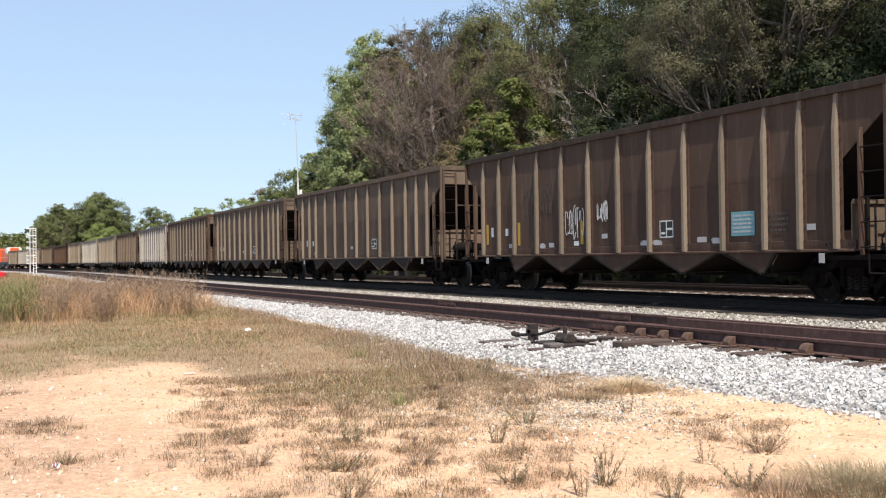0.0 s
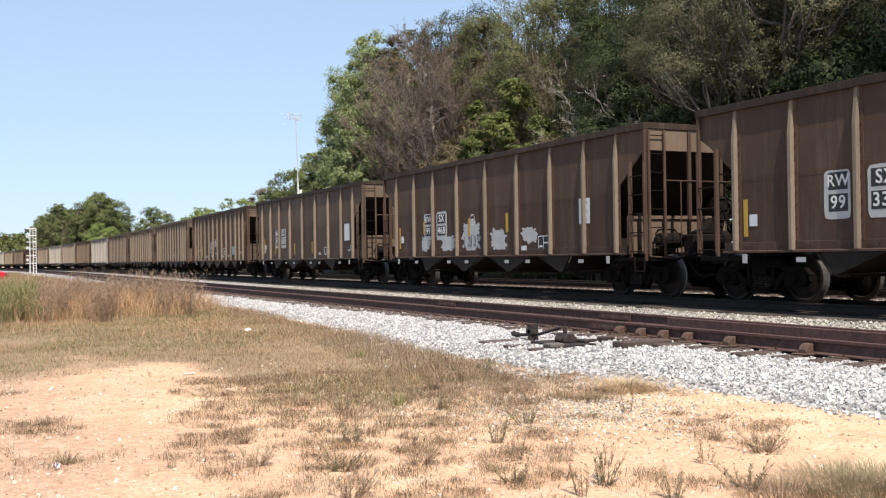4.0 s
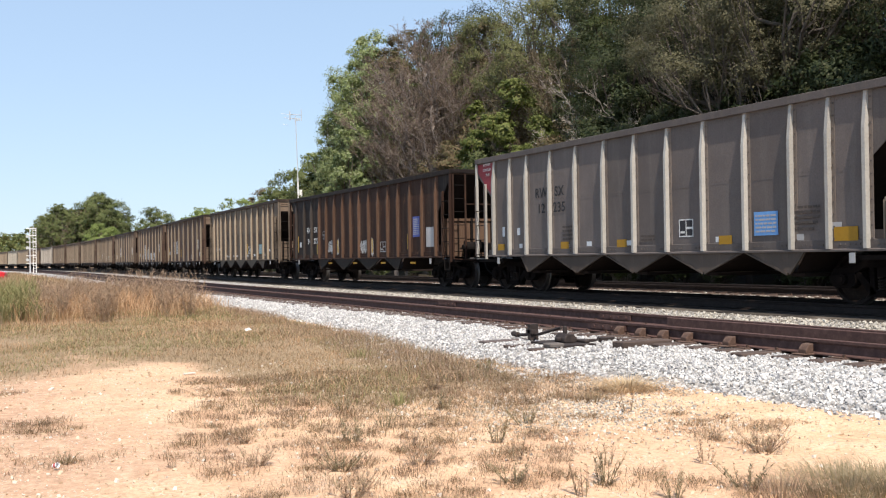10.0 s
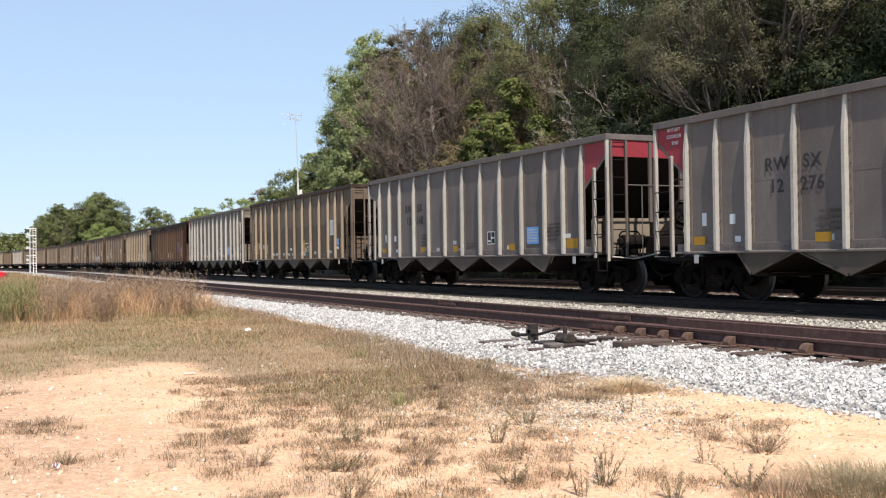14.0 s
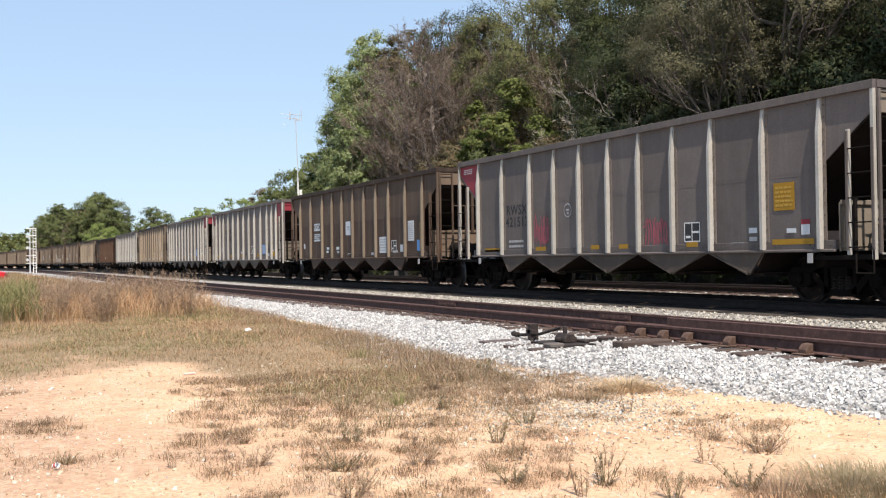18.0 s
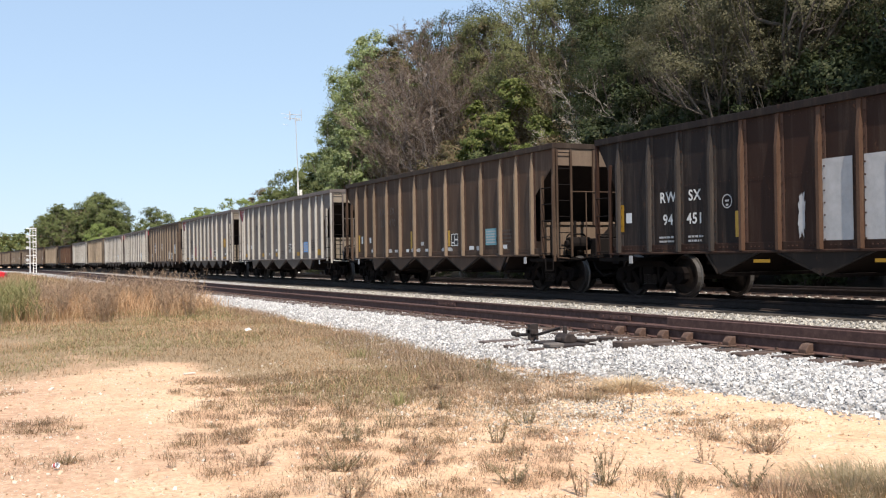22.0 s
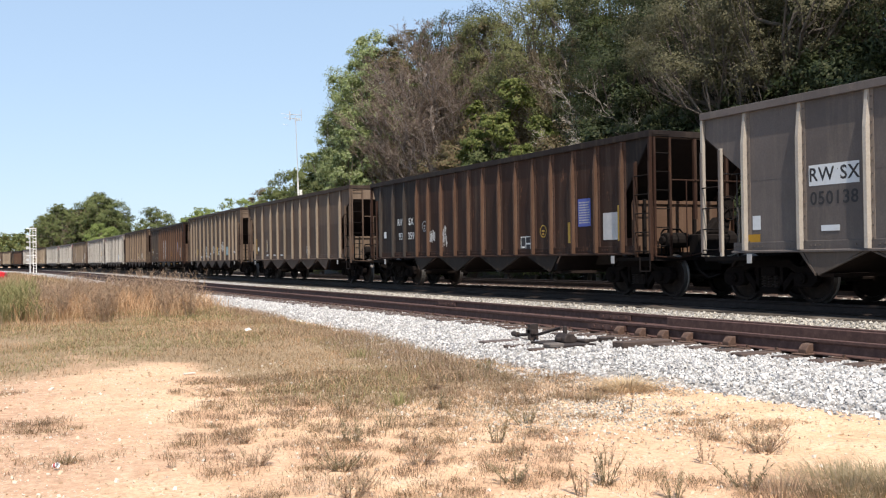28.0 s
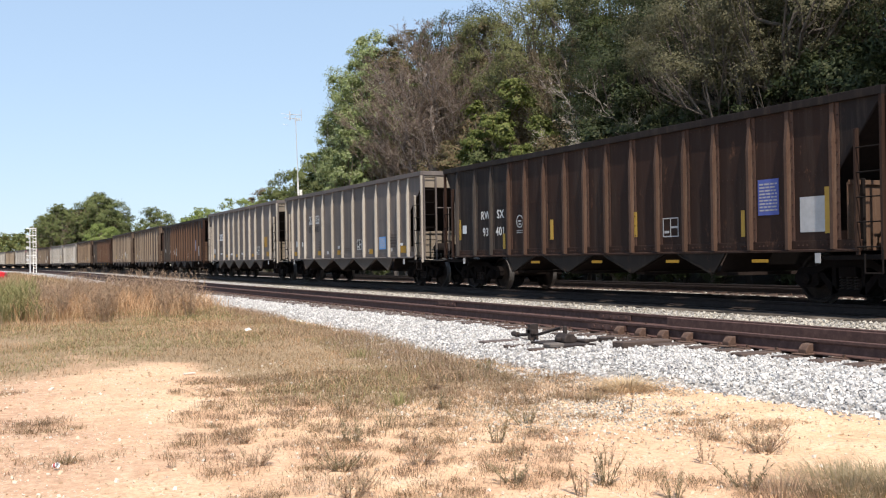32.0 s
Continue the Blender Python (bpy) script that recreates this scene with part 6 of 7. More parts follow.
bark = bark_material()
dark_bark = plain((0.055, 0.045, 0.038), 0.95, 0, 6, 0.4)
grey_bark = plain((0.12, 0.104, 0.09), 0.95, 0, 6, 0.4)
ash_bark = plain((0.24, 0.205, 0.18), 0.95, 0, 6, 0.4)
pale_bark = plain((0.28, 0.25, 0.22), 0.95, 0, 6, 0.3)
LEAVES = {
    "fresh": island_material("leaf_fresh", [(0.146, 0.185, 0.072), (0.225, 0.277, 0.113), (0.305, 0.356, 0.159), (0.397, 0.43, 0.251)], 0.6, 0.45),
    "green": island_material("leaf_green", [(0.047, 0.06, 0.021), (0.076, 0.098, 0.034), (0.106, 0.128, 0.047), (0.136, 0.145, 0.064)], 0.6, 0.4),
    "cedar": island_material("leaf_cedar", [(0.035, 0.052, 0.018), (0.06, 0.082, 0.026), (0.09, 0.11, 0.035), (0.11, 0.115, 0.045)], 0.6, 0.4),
    # dark oak and bramble leaves, the wood's inner shade put into their colour
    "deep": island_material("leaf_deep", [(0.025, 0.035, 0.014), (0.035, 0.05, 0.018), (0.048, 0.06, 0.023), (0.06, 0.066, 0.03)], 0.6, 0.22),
    "olive": island_material("leaf_olive", [(0.08, 0.08, 0.042), (0.112, 0.109, 0.058), (0.144, 0.136, 0.078), (0.176, 0.164, 0.104)], 0.65, 0.3),
    # far trees' leaves: the haze of distance is put into their colour
    "hazy": island_material("leaf_hazy", [(0.091, 0.116, 0.043), (0.128, 0.157, 0.057), (0.164, 0.188, 0.073), (0.194, 0.2, 0.091)], 0.7, 0.35),
    "hazy_light": island_material("leaf_hazy_light", [(0.15, 0.20, 0.055), (0.19, 0.25, 0.07), (0.24, 0.295, 0.095), (0.28, 0.31, 0.13)], 0.7, 0.35),
    "willow": island_material("leaf_willow", [(0.091, 0.101, 0.042), (0.143, 0.156, 0.065), (0.189, 0.195, 0.085), (0.234, 0.227, 0.117)], 0.65, 0.45),
    "bush": island_material("leaf_bush", [(0.065, 0.088, 0.023), (0.117, 0.15, 0.039), (0.169, 0.195, 0.055), (0.221, 0.234, 0.085)], 0.6, 0.45),
    "twig": island_material("twig_haze", [(0.134, 0.096, 0.076), (0.185, 0.134, 0.11), (0.235, 0.179, 0.148), (0.146, 0.123, 0.076)], 0.9, 0.2),
    "pale_twig": island_material("pale_twig", [(0.30, 0.26, 0.225), (0.40, 0.36, 0.32), (0.36, 0.30, 0.25), (0.46, 0.42, 0.38)], 0.9, 0.1),
    "rust": island_material("leaf_rust", [(0.085, 0.09, 0.04), (0.14, 0.10, 0.058), (0.16, 0.118, 0.072), (0.115, 0.12, 0.05)], 0.8, 0.3),
    "brown": island_material("leaf_brown", [(0.10, 0.08, 0.05), (0.15, 0.115, 0.075), (0.19, 0.14, 0.095), (0.13, 0.125, 0.06)], 0.8, 0.2),
}


def unit(v):
    return v / (np.linalg.norm(v, axis=-1, keepdims=True) + 1e-9)


def leaf_mesh(name, rng, p, n, size, wide, mat):
    """Leaves as small diamonds about the points p that face along n."""
    k = len(p)
    n = unit(n)
    a = unit(np.cross(n + rng.normal(0, 0.35, (k, 3)), rng.normal(size=(k, 3))))
    b = unit(np.cross(a, n))
    s = (size * rng.uniform(0.6, 1.35, k))[:, None]
    v = np.stack([p - a * s, p + b * s * wide, p + a * s, p - b * s * wide], 1).reshape(-1, 3)
    me = bpy.data.meshes.new(name)
    me.from_pydata(v.tolist(), [], np.arange(4 * k).reshape(-1, 4).tolist())
    me.materials.append(mat)
    me.normals_split_custom_set(np.repeat(n, 4, 0).tolist())
    return me


def spray_leaves(rng, c, r, heart, sprays, leaves, droop=0.0):
    """Leaf points of one bough: sprays on its outer side, each a flat puff of leaves."""
    o = unit(c - heart)
    d = unit(rng.normal(size=(sprays, 3)) + 0.75 * o + np.array((0, 0, 0.3)))
    at = c + d * r * rng.uniform(0.4, 1.0, (sprays, 1)) - np.array((0, 0, droop * r))
    rs = r * rng.uniform(0.26, 0.5, sprays)
    k = sprays * leaves
    at, rs = np.repeat(at, leaves, 0), np.repeat(rs, leaves)[:, None]
    q = np.clip(rng.normal(0, 0.52, (k, 3)), -1.25, 1.25) * np.array((1, 1, 0.62))
    p = at + q * rs
    n = 0.9 * (p - c) / r + 0.55 * q + 0.4 * o + np.array((0, 0, 0.25)) + rng.normal(0, 0.28, (k, 3))
    return p, n, at[::leaves]


def limb(m, r, a, b, r0, r1, n=4, sag=0.16):
    """A limb that leaves sideways, bends upwards and wavers; returns its points."""
    d = b - a
    hang = Vector((r.uniform(-1, 1), r.uniform(-1, 1), -1.1)) * d.length * sag
    p = [a.lerp(b, i / n) + hang * math.sin(math.pi * i / n) + (Vector((r.uniform(-1, 1), r.uniform(-1, 1), r.uniform(-1, 1))) * d.length * 0.045 if 0 < i < n else Vector()) for i in range(n + 1)]
    for i in range(n):
        m.tube(p[i], p[i + 1], r0 + (r1 - r0) * i / n, r0 + (r1 - r0) * (i + 1) / n, 5, False)
    return p


def stem(m, r, height, lean, share=0.16):
    pts = [Vector((0, 0, -0.6))]
    for i in range(1, 6):
        pts.append(Vector((r.uniform(-0.5, 0.5) + lean * i * 0.2, r.uniform(-0.5, 0.5), height * share * i)))
    rad = height * 0.016
    for i in range(5):
        m.tube(pts[i], pts[i + 1], rad * (1 - i * 0.17), rad * (1 - (i + 1) * 0.17), 8, False)
    return pts, rad


def bark_mesh(m, skin):
    me = bpy.data.meshes.new("trunk")
    me.from_pydata(m.v, [], m.f)
    me.materials.append(skin)
    return me


def broadleaf(seed, height, radius, low, boughs, sprays, leaves, size, leaf, shape=1.0, wide=0.55, skin=None, lean=0.0, apart=0.5, droop=0.0, open_limbs=1, big=1.0):
    """Trunk with limbs, and a crown of boughs with gaps between them."""
    r = random.Random(seed)
    rng = np.random.default_rng(seed)
    mid, half = (height + low) / 2, (height - low) / 2
    cs, rs, tries = [], [], 0
    while len(cs) < boughs and tries < 6000:
        tries += 1
        u = rng.uniform(-1, 1, 3)
        q = np.linalg.norm(u)
        if q > 1 or q < 0.45 and r.random() < 0.75:
            continue
        grow = 1 - 0.4 * shape * max(0.0, u[2]) ** 2
        c = np.array((u[0] * radius * grow * 0.85 + lean * (u[2] + 1), u[1] * radius * grow * 0.85, mid + u[2] * half * 0.86))
        rr = radius * r.uniform(0.2, 0.36) * big
        if any(np.linalg.norm((c - e) / np.array((1, 1, 1.15))) < apart * (rr + f) for e, f in zip(cs, rs)):
            continue
        cs.append(c)
        rs.append(rr)
    m = Mesh()
    pts, rad = stem(m, r, height, lean)
    P, N = [], []
    for i, (c, rr) in enumerate(zip(cs, rs)):
        heart = np.array((lean, 0, min(c[2], mid + 0.3 * half) - 0.2 * half))
        p, n, at = spray_leaves(rng, c, rr, heart, sprays, leaves, droop)
        P.append(p)
        N.append(n)
        z = max(height * 0.12, c[2] - r.uniform(0.15, 0.35) * height)
        k = min(4.9, z / (height * 0.16))
        path = limb(m, r, pts[int(k)].lerp(pts[int(k) + 1], k - int(k)), Vector(c), rad * 0.42, rad * 0.1)
        for q in at[: 3 * open_limbs]:
            limb(m, r, path[r.choice((2, 3, 4))], Vector(q), rad * 0.1, rad * 0.03, 3)
    return bark_mesh(m, skin or bark), leaf_mesh("crown", rng, np.concatenate(P), np.concatenate(N), size, wide, LEAVES[leaf])


def withered(seed, height, radius, low, limbs, forks, twigs, strands, leaf, size=0.2, leafy=0.25, spread=1.0):
    """A tree of bare limbs that fork three times; fine twigs make its brown haze."""
    r = random.Random(seed)
    rng = np.random.default_rng(seed)
    m = Mesh()
    pts, rad = stem(m, r, height, 0.0, 0.17)
    ends, ways = [], []
    for i in range(limbs):
        z = low + (height * 0.8 - low) * (i + r.random()) / limbs
        k = min(4.9, z / (height * 0.17))
        a0 = pts[int(k)].lerp(pts[int(k) + 1], k - int(k))
        az = i * 2.4 + r.uniform(-0.4, 0.4)
        reach = radius * (0.65 + 0.35 * math.sin(math.pi * min(1, (z - low) / (height - low) + 0.25))) * r.uniform(0.7, 1.05)
        rise = min(height - z, reach * r.uniform(0.35, 1.1) * spread)
        b0 = a0 + Vector((math.cos(az) * reach, math.sin(az) * reach, rise))
        path = limb(m, r, a0, b0, rad * 0.18, rad * 0.05, 6, 0.1)
        for _ in range(forks):
            s = path[r.choice((2, 3, 4, 5, 6))]
            way = ((b0 - a0).normalized() + Vector((r.uniform(-1, 1), r.uniform(-1, 1), r.uniform(-0.3, 0.9))) * 0.75).normalized()
            e = s + way * radius * r.uniform(0.2, 0.42)
            sub = limb(m, r, s, e, rad * 0.11, rad * 0.035, 3, 0.08)
            for _ in range(twigs):
                s2 = sub[r.choice((1, 2, 3))]
                w2 = (way + Vector((r.uniform(-1, 1), r.uniform(-1, 1), r.uniform(-0.6, 0.8))) * 0.8).normalized()
                e2 = s2 + w2 * radius * r.uniform(0.1, 0.24)
                m.tube(s2, e2, rad * 0.032, rad * 0.012, 3, False)
                ends.append((np.array(s2), np.array(e2)))
                ways.append(np.array(w2))
    k = len(ends)
    a, b = np.array([e[0] for e in ends]), np.array([e[1] for e in ends])
    at = np.repeat(a, strands, 0) + np.repeat(b - a, strands, 0) * rng.uniform(0.2, 1.05, (k * strands, 1))
    way = unit(np.repeat(np.array(ways), strands, 0) + rng.normal(0, 0.55, (k * strands, 3)))
    side = unit(np.cross(way, rng.normal(size=way.shape)))
    ln = (size * rng.uniform(0.5, 1.5, k * strands))[:, None]
    wd = np.where(rng.uniform(0, 1, k * strands) < leafy, 0.045, 0.011)[:, None]
    ln = np.where(wd > 0.02, ln * 0.4, ln)
    v = np.stack([at, at + way * ln * 0.5 + side * wd, at + way * ln, at + way * ln * 0.5 - side * wd], 1).reshape(-1, 3)
    me = bpy.data.meshes.new("crown")
    me.from_pydata(v.tolist(), [], np.arange(4 * k * strands).reshape(-1, 4).tolist())
    me.materials.append(LEAVES[leaf])
    return bark_mesh(m, pale_bark if leafy < 0.02 else ash_bark), me


KIND_OF_TREE = {
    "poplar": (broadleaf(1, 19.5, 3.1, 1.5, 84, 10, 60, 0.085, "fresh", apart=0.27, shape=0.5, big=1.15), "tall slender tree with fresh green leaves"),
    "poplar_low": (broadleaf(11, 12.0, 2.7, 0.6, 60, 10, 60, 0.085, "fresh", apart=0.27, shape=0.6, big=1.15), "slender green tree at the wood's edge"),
    "withered": (withered(2, 17.5, 4.4, 2.0, 30, 9, 8, 15, "twig", 0.3, 0.1, 1.7), "half-withered tree with a haze of brown twigs"),
    "withered_b": (withered(12, 15.0, 3.4, 2.0, 24, 8, 7, 17, "brown", 0.26, 0.3, 1.5), "withered tree with brown leaves and twigs"),
    "snag": (withered(22, 11.0, 3.0, 2.5, 13, 6, 5, 3, "pale_twig", 0.3, 0.0), "bare pale dead tree before the wood"),
    "russet": (broadleaf(16, 17.0, 3.4, 3.0, 62, 10, 64, 0.08, "rust", shape=0.6, wide=0.4, apart=0.32), "tree with thin russet and olive leaves"),
    "cedar": (broadleaf(3, 18.0, 3.0, 3.0, 70, 9, 62, 0.08, "cedar", shape=0.9, wide=0.3, skin=dark_bark, apart=0.27, big=1.15), "dense evergreen with a dark green top"),
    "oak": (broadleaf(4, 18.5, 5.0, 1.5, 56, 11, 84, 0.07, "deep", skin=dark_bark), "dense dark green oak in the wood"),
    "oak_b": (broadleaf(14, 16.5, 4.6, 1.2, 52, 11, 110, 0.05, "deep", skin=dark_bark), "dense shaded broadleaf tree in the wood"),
    "hickory": (broadleaf(5, 14.5, 3.7, 7.0, 38, 14, 100, 0.044, "olive", skin=grey_bark, apart=0.5, droop=0.1, open_limbs=2), "broad tree with dusty olive leaves"),
    "willow": (broadleaf(6, 17.5, 4.4, 4.0, 60, 11, 60, 0.075, "willow", shape=0.6, wide=0.38, skin=grey_bark, apart=0.36, open_limbs=2), "airy tree with thin olive foliage"),
    "shrub": (broadleaf(7, 10.5, 2.4, 0.5, 40, 9, 66, 0.08, "bush", apart=0.4), "bright green young tree before the wood"),
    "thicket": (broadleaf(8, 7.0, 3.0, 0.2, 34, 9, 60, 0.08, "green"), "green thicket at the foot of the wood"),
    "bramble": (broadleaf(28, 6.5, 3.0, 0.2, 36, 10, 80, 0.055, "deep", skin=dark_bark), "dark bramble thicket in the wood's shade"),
    "brush": (broadleaf(18, 7.5, 2.6, 0.2, 34, 9, 58, 0.085, "rust", wide=0.35), "brown and green brush at the wood's foot"),
    "far_round": (broadleaf(9, 16.0, 6.0, 1.0, 54, 9, 46, 0.17, "hazy", apart=0.42), "distant round green tree by the tracks"),
    "far_light": (broadleaf(10, 13.0, 4.6, 1.0, 46, 9, 46, 0.14, "hazy_light", apart=0.42), "distant light green tree by the tracks"),
    "far_brown": (broadleaf(15, 14.0, 4.2, 1.0, 40, 9, 40, 0.13, "brown", apart=0.42), "distant brownish tree by the tracks"),
}
tr_rng = random.Random(77)


def tree(kind, x, y, scale=1.0, turn=None):
    """Plants a tree; the first of a kind is built, the others are copies."""
    at = pose(x, y, ground_z(x, y), 0, 0, tr_rng.uniform(0, 360) if turn is None else turn)
    (tm, cm), label = KIND_OF_TREE[kind]
    t = thing("tree", label, "tree", "trees along the tracks", at @ Matrix.Scale(scale, 4))
    part("trunk", tm, t)
    part("crown", cm, t)


# the wood's edge, from the far end towards the near one
for kind, x, y, s in (
        ("poplar", 29.0, 70.6, 1.0), ("poplar", 28.5, 72.6, 0.97), ("poplar", 27.6, 68.5, 0.92), ("poplar", 28.5, 75.7, 0.80), ("poplar_low", 28.0, 76.9, 1.07),
        ("poplar_low", 26.8, 67.7, 1.12), ("poplar_low", 27.2, 71.9, 0.99), ("poplar_low", 28.2, 66.2, 1.24), ("thicket", 27.0, 77.6, 1.30), ("withered", 27.6, 57.3, 0.88),
        ("withered", 27.6, 61.7, 0.81), ("withered_b", 26.6, 61.5, 0.70), ("russet", 30.5, 66.9, 1.09), ("cedar", 31.5, 72.0, 1.01), ("oak_b", 33.5, 78.7, 1.10),
        ("oak_b", 35.0, 65.1, 1.19), ("russet", 31.5, 57.2, 1.00), ("cedar", 32.0, 65.2, 1.07), ("cedar", 33.0, 63.1, 0.97), ("russet", 32.0, 62.0, 0.96),
        ("cedar", 31.0, 65.5, 0.74), ("withered", 29.5, 56.0, 0.76), ("brush", 25.4, 48.9, 1.23), ("shrub", 26.4, 45.8, 1.14), ("shrub", 26.0, 42.4, 0.89),
        ("thicket", 25.4, 45.1, 1.16), ("willow", 31.5, 55.9, 1.01), ("willow", 30.5, 48.8, 0.97), ("withered_b", 28.0, 42.4, 0.87), ("withered_b", 28.6, 46.1, 0.80),
        ("willow", 30.5, 44.3, 0.94), ("cedar", 29.5, 40.8, 0.80), ("brush", 29.0, 50.1, 1.46), ("thicket", 25.4, 39.6, 1.06), ("snag", 25.6, 36.5, 0.84),
        ("snag", 25.0, 33.7, 0.77), ("brush", 25.5, 37.5, 1.08)):
    tree(kind, x, y, s)
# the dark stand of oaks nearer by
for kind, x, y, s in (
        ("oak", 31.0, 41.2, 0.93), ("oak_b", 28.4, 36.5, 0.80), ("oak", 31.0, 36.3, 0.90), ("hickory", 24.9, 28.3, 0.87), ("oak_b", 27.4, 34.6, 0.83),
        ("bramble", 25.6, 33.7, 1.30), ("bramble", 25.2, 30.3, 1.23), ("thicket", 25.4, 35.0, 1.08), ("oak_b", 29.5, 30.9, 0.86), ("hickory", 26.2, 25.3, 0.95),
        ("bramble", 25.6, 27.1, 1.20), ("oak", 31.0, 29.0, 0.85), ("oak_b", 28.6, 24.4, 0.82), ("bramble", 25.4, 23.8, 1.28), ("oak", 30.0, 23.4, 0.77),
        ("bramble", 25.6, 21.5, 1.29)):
    tree(kind, x, y, s)
# low brush added along the wood's foot to darken the view under the cars
brush_rng = random.Random(12)
for i in range(26):
    y = 14 + 4.6 * i
    tree(brush_rng.choice(("bramble", "bramble", "thicket")), 24.3 + bend(y)[0] + brush_rng.uniform(-0.4, 0.8), y, brush_rng.uniform(0.3, 0.45))
# trees deeper in the wood; unseen ones (y <= 16) added for shade
for kind, x, y, s in (
        ("oak", 34.5, 44.0, 0.95), ("oak", 34.0, 36.0, 1.1), ("oak", 34.5, 28.0, 1.15), ("oak", 34.5, 20.0, 1.1), ("oak", 37.0, 50.0, 0.85),
        ("oak", 39.0, 31.0, 1.15), ("oak", 39.0, 40.0, 1.1), ("oak", 39.5, 23.0, 1.15), ("oak_b", 26.0, 16.0, 1.15), ("oak", 29.5, 16.0, 1.0), ("oak_b", 25.6, 13.0, 1.0), ("oak", 27.5, 10.0, 1.0), ("oak", 32.0, 12.0, 1.0), ("oak", 31.0, 4.0, 1.0), ("willow", 36.0, 60.0, 0.85)):
    tree(kind, x, y, s)
# further off along the line
for kind, x, y, s in (
        ("far_round", 49.0, 150, 1.05), ("far_light", 45.5, 152, 1.05), ("far_light", 52.0, 148, 1.15), ("far_round", 53.0, 142, 1.1), ("far_round", 56.0, 150, 1.05), ("far_light", 42.0, 160, 1.0), ("far_brown", 47.0, 165, 1.0), ("far_round", 58.0, 135, 0.95),
        ("far_light", 41.5, 190, 0.95), ("far_light", 45.0, 200, 1.05), ("far_round", 38.0, 215, 0.85), ("far_light", 48.5, 195, 0.9), ("far_light", 51.0, 180, 0.85),
        ("far_round", 27.8, 232, 1.09), ("far_round", 30.5, 238, 1.14), ("far_brown", 25.5, 236, 1.0), ("far_light", 26.6, 212, 0.82), ("far_light", 28.7, 214, 0.76), ("far_round", 33.5, 246, 0.9), ("far_round", 24.0, 262, 1.05), ("far_brown", 24.0, 285, 1.05), ("far_round", 25.8, 312, 1.1), ("far_round", 25.0, 300, 1.1), ("far_round", 31.0, 330, 1.15), ("far_brown", 27.0, 320, 1.1), ("far_round", 30.0, 270, 1.0), ("far_round", 36.0, 262, 0.85)):
    tree(kind, x, y, s)
far_rng = np.random.default_rng(31)
cs = np.array([(far_rng.uniform(-40, 140), far_rng.uniform(560, 720), far_rng.uniform(1, 15)) for _ in range(380)])
boughs = [spray_leaves(far_rng, c, 5.5, c - np.array((0, 0, 4.0)), 6, 24) for c in cs]
fm = leaf_mesh("far_woods", far_rng, np.concatenate([b[0] for b in boughs]), np.concatenate([b[1] for b in boughs]), 0.9, 0.55, LEAVES["hazy"])
thing("far_woods", "distant wooded rise beyond the line", "woods", data=fm, kind="stuff")

# ---------- trackside things ----------
galv = plain((0.55, 0.56, 0.57), 0.45, 0.3)
white_p = plain((0.72, 0.72, 0.7), 0.5)
sig = thing("signal_mast", "pale galvanised railway signal mast with ladder", "signal mast", at=pose(8.15, 132.0, -0.42, 0, 0, -4) @ Matrix.Scale(0.93, 4))
part("mast", Mesh().tube((0, 0, 0), (0, 0, 6.2), 0.09, 0.07, 10).data("mast", galv), sig)
part("ladder", Mesh().box(0.35, 0.42, -0.03, 0.03, 0.2, 6.3).box(0.72, 0.79, -0.03, 0.03, 0.2, 6.3).data("ladder", white_p), sig)
for i in range(16):
    part("rung", Mesh().tube((0.38, 0, 0.5 + i * 0.36), (0.76, 0, 0.5 + i * 0.36), 0.03, n=6).data("rung", white_p), sig)
for z in (1.5, 2.5, 3.4, 4.3, 5.2, 6.1):
    part("bracket", Mesh().box(-0.45, 0.77, -0.05, 0.05, z, z + 0.09).data("bracket", white_p, 0.01), sig)
for z in (2.0, 3.6, 5.1):
    hd = part("signal_head", Mesh().tube((-0.3, -0.12, z), (-0.3, -0.04, z), 0.2, n=16).tube((-0.3, -0.04, z), (-0.3, 0.25, z), 0.13, n=12).data("signal_head", plain((0.45, 0.46, 0.46), 0.5)), sig)
    part("hood", Mesh().tube((-0.3, 0.25, z), (-0.3, 0.55, z + 0.02), 0.15, 0.17, 12, False).data("hood", plain((0.02, 0.02, 0.02), 0.6)), hd)
part("base", Mesh().box(-0.25, 0.25, -0.25, 0.25, -0.1, 0.3).data("base", plain((0.35, 0.34, 0.32), 0.9), 0.03), sig)
mast = thing("radio_mast", "slim white radio mast with small aerials", "radio mast", at=pose(24.65, 76.5, -0.4))
part("lower_tube", Mesh().tube((0, 0, 0), (0, 0, 7.8), 0.075, 0.06, 10).data("lower_tube", white_p), mast)
part("upper_tube", Mesh().tube((0, 0, 7.8), (-0.13, 0, 12.85), 0.036, 0.026, 8).data("upper_tube", galv), mast)
part("collar", Mesh().tube((0, 0, 7.7), (0, 0, 7.9), 0.1, n=10).data("collar", galv), mast)
part("junction_box", Mesh().box(0.1, 0.32, -0.1, 0.1, 6.4, 6.95).data("junction_box", white_p, 0.02), mast)
part("cross_arm", Mesh().tube((-0.6, 0, 12.98), (0.37, 0.06, 12.98), 0.03, n=6).tube((-0.6, 0, 12.66), (0.2, 0.06, 12.66), 0.03, n=6).data("cross_arm", galv), mast)
for q, z0, z1, r in ((-0.58, 12.5, 13.25, 0.045), (0.37, 12.5, 13.5, 0.024), (0.02, 12.5, 12.7, 0.06), (0.2, 12.52, 12.7, 0.05), (-0.13, 12.3, 12.68, 0.03)):
    part("aerial", Mesh().tube((q, 0.05, z0), (q, 0.05, z1), r, n=6).data("aerial", galv), mast)
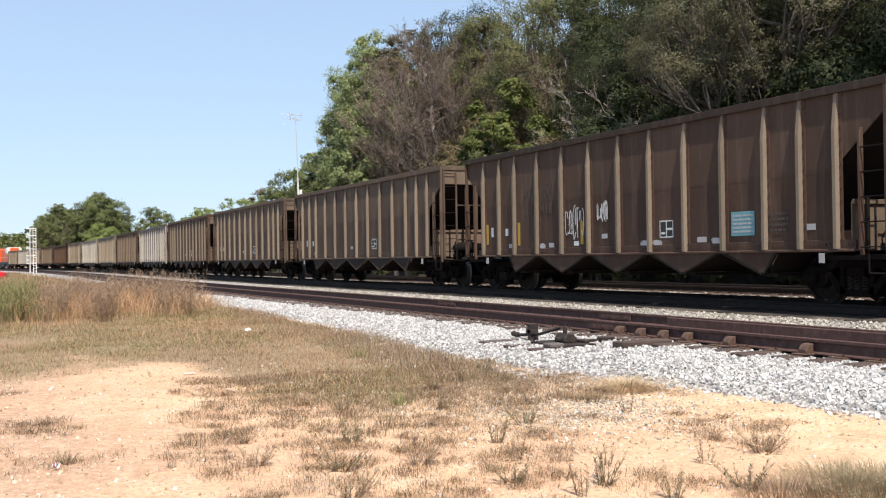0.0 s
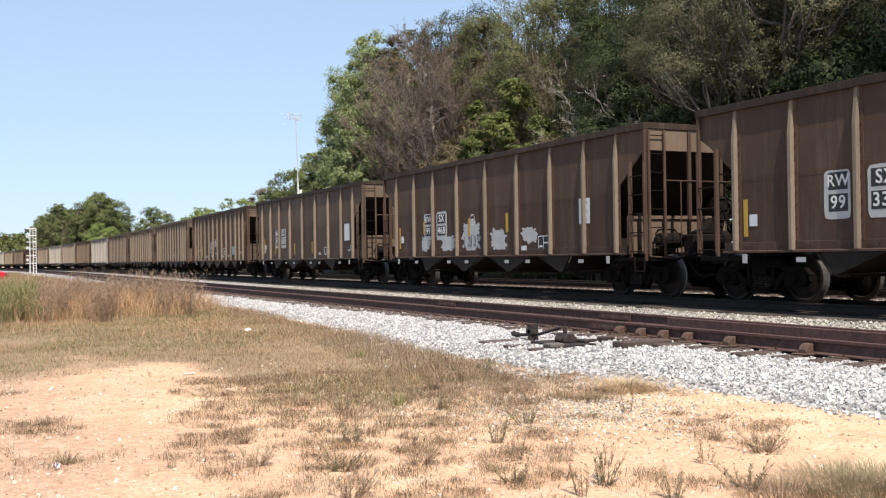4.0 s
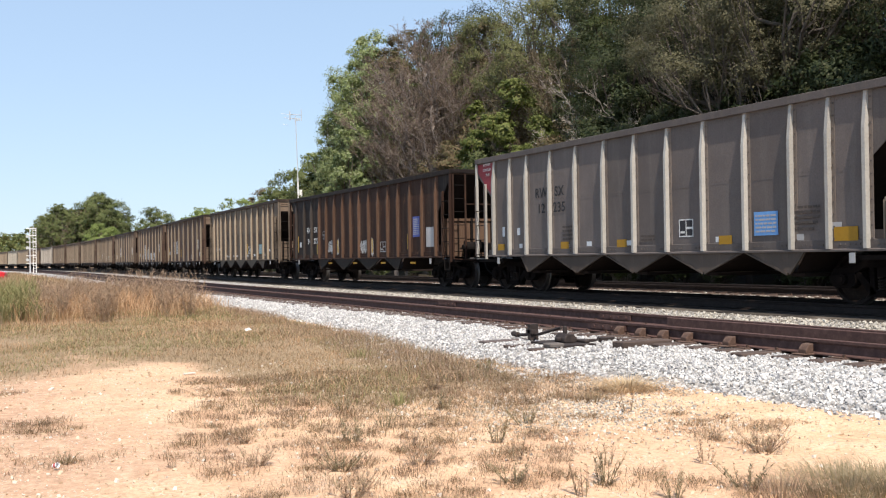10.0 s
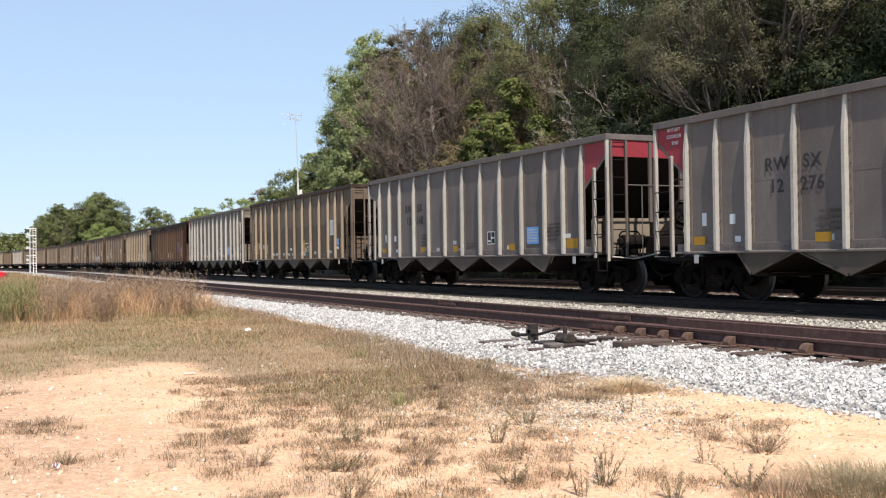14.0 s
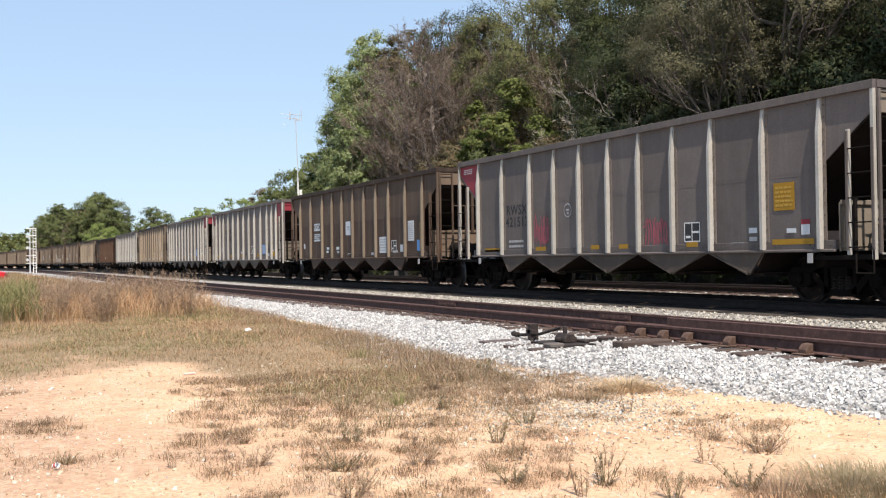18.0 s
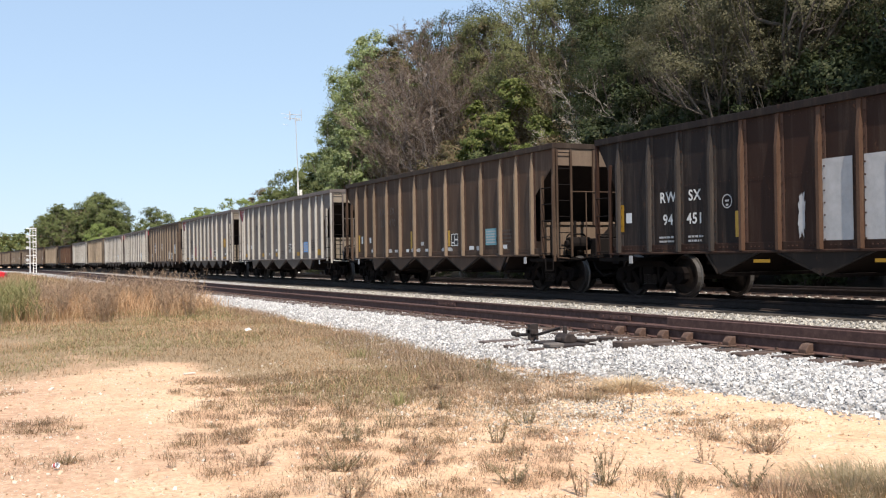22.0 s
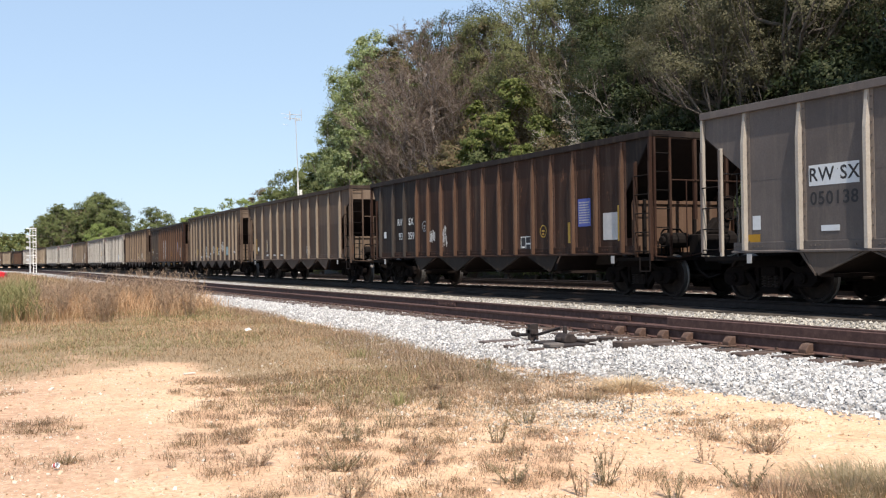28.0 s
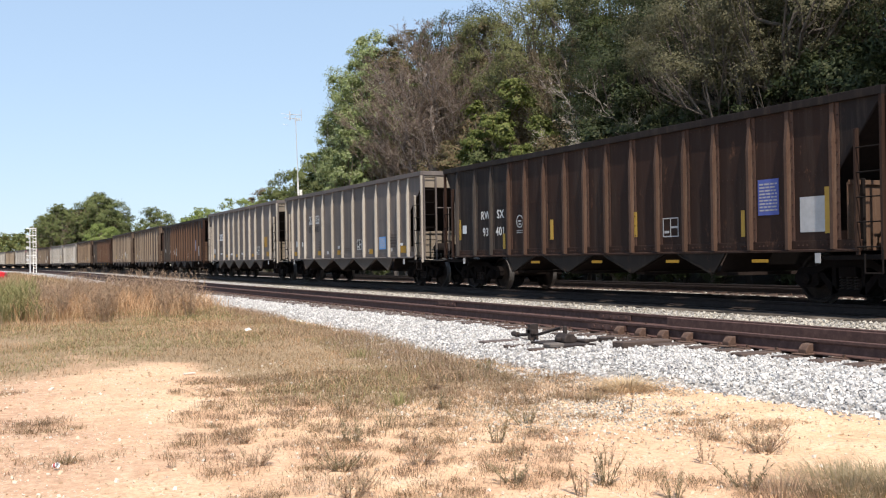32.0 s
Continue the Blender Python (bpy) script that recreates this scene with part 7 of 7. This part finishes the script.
for q0, q1, z in ((-1.3, -0.6, 12.98), (-1.15, -0.75, 12.12), (-1.05, -0.6, 12.68)):
    part("aerial_rod", Mesh().tube((q0, 0.05, z + 0.04), (q1, 0.05, z), 0.014, n=6).data("aerial_rod", white_p), mast)

# red car parked beyond the grass
car_red = plain((0.50, 0.025, 0.03), 0.3, 0, 2, 0.1)
rc = thing("parked_car", "bright red car parked beyond the grass", "car", at=pose(1.9, 100.0, -0.72, 0, 0, 80))
part("body", Mesh().prism([(-2.2, 0.3), (2.2, 0.3), (2.25, 0.75), (1.2, 0.95), (0.6, 1.42), (-1.1, 1.45), (-1.7, 1.0), (-2.25, 0.9)], -0.85, 0.85).data("body", car_red, 0.06), rc)
for s in (-1, 1):
    part("side_window", Mesh().prism([(1.0, 0.97), (0.55, 1.36), (-1.0, 1.38), (-1.5, 1.0)], s * 0.853, s * 0.862).data("side_window", plain((0.02, 0.022, 0.025), 0.1)), rc)
    for q in (-1.35, 1.4):
        w = part("wheel", Mesh().tube((s * 0.68, q, 0.32), (s * 0.88, q, 0.32), 0.32, n=20).data("wheel", plain((0.02, 0.02, 0.02), 0.8), 0.03), rc)
        part("rim", Mesh().tube((s * 0.875, q, 0.32), (s * 0.89, q, 0.32), 0.19, n=14).data("rim", galv), w)
    part("headlight", Mesh().box(s * 0.75 - 0.12, s * 0.75 + 0.12, 2.2, 2.27, 0.6, 0.75).data("headlight", plain((0.7, 0.7, 0.68), 0.15), 0.02), rc)


def motions():
    """The train rolls away along the line; its wheels turn with it."""
    for car, mid in CARS:
        walk(car, [(t, on_line(mid + run(t))) for t in range(33)])
    made = {}
    for w, q in WHEELSETS:
        if q not in made:
            walk(w, [(i / 15, pose(0, q, 0.457) @ Matrix.Rotation(-(run(i / 15) - run(0)) / 0.457, 4, "X")) for i in range(481)])
            made[q] = w.animation_data
        else:
            ad = w.animation_data_create()
            w.rotation_mode = "QUATERNION"
            ad.action = made[q].action
            ad.action_slot = made[q].action_slot


motions()
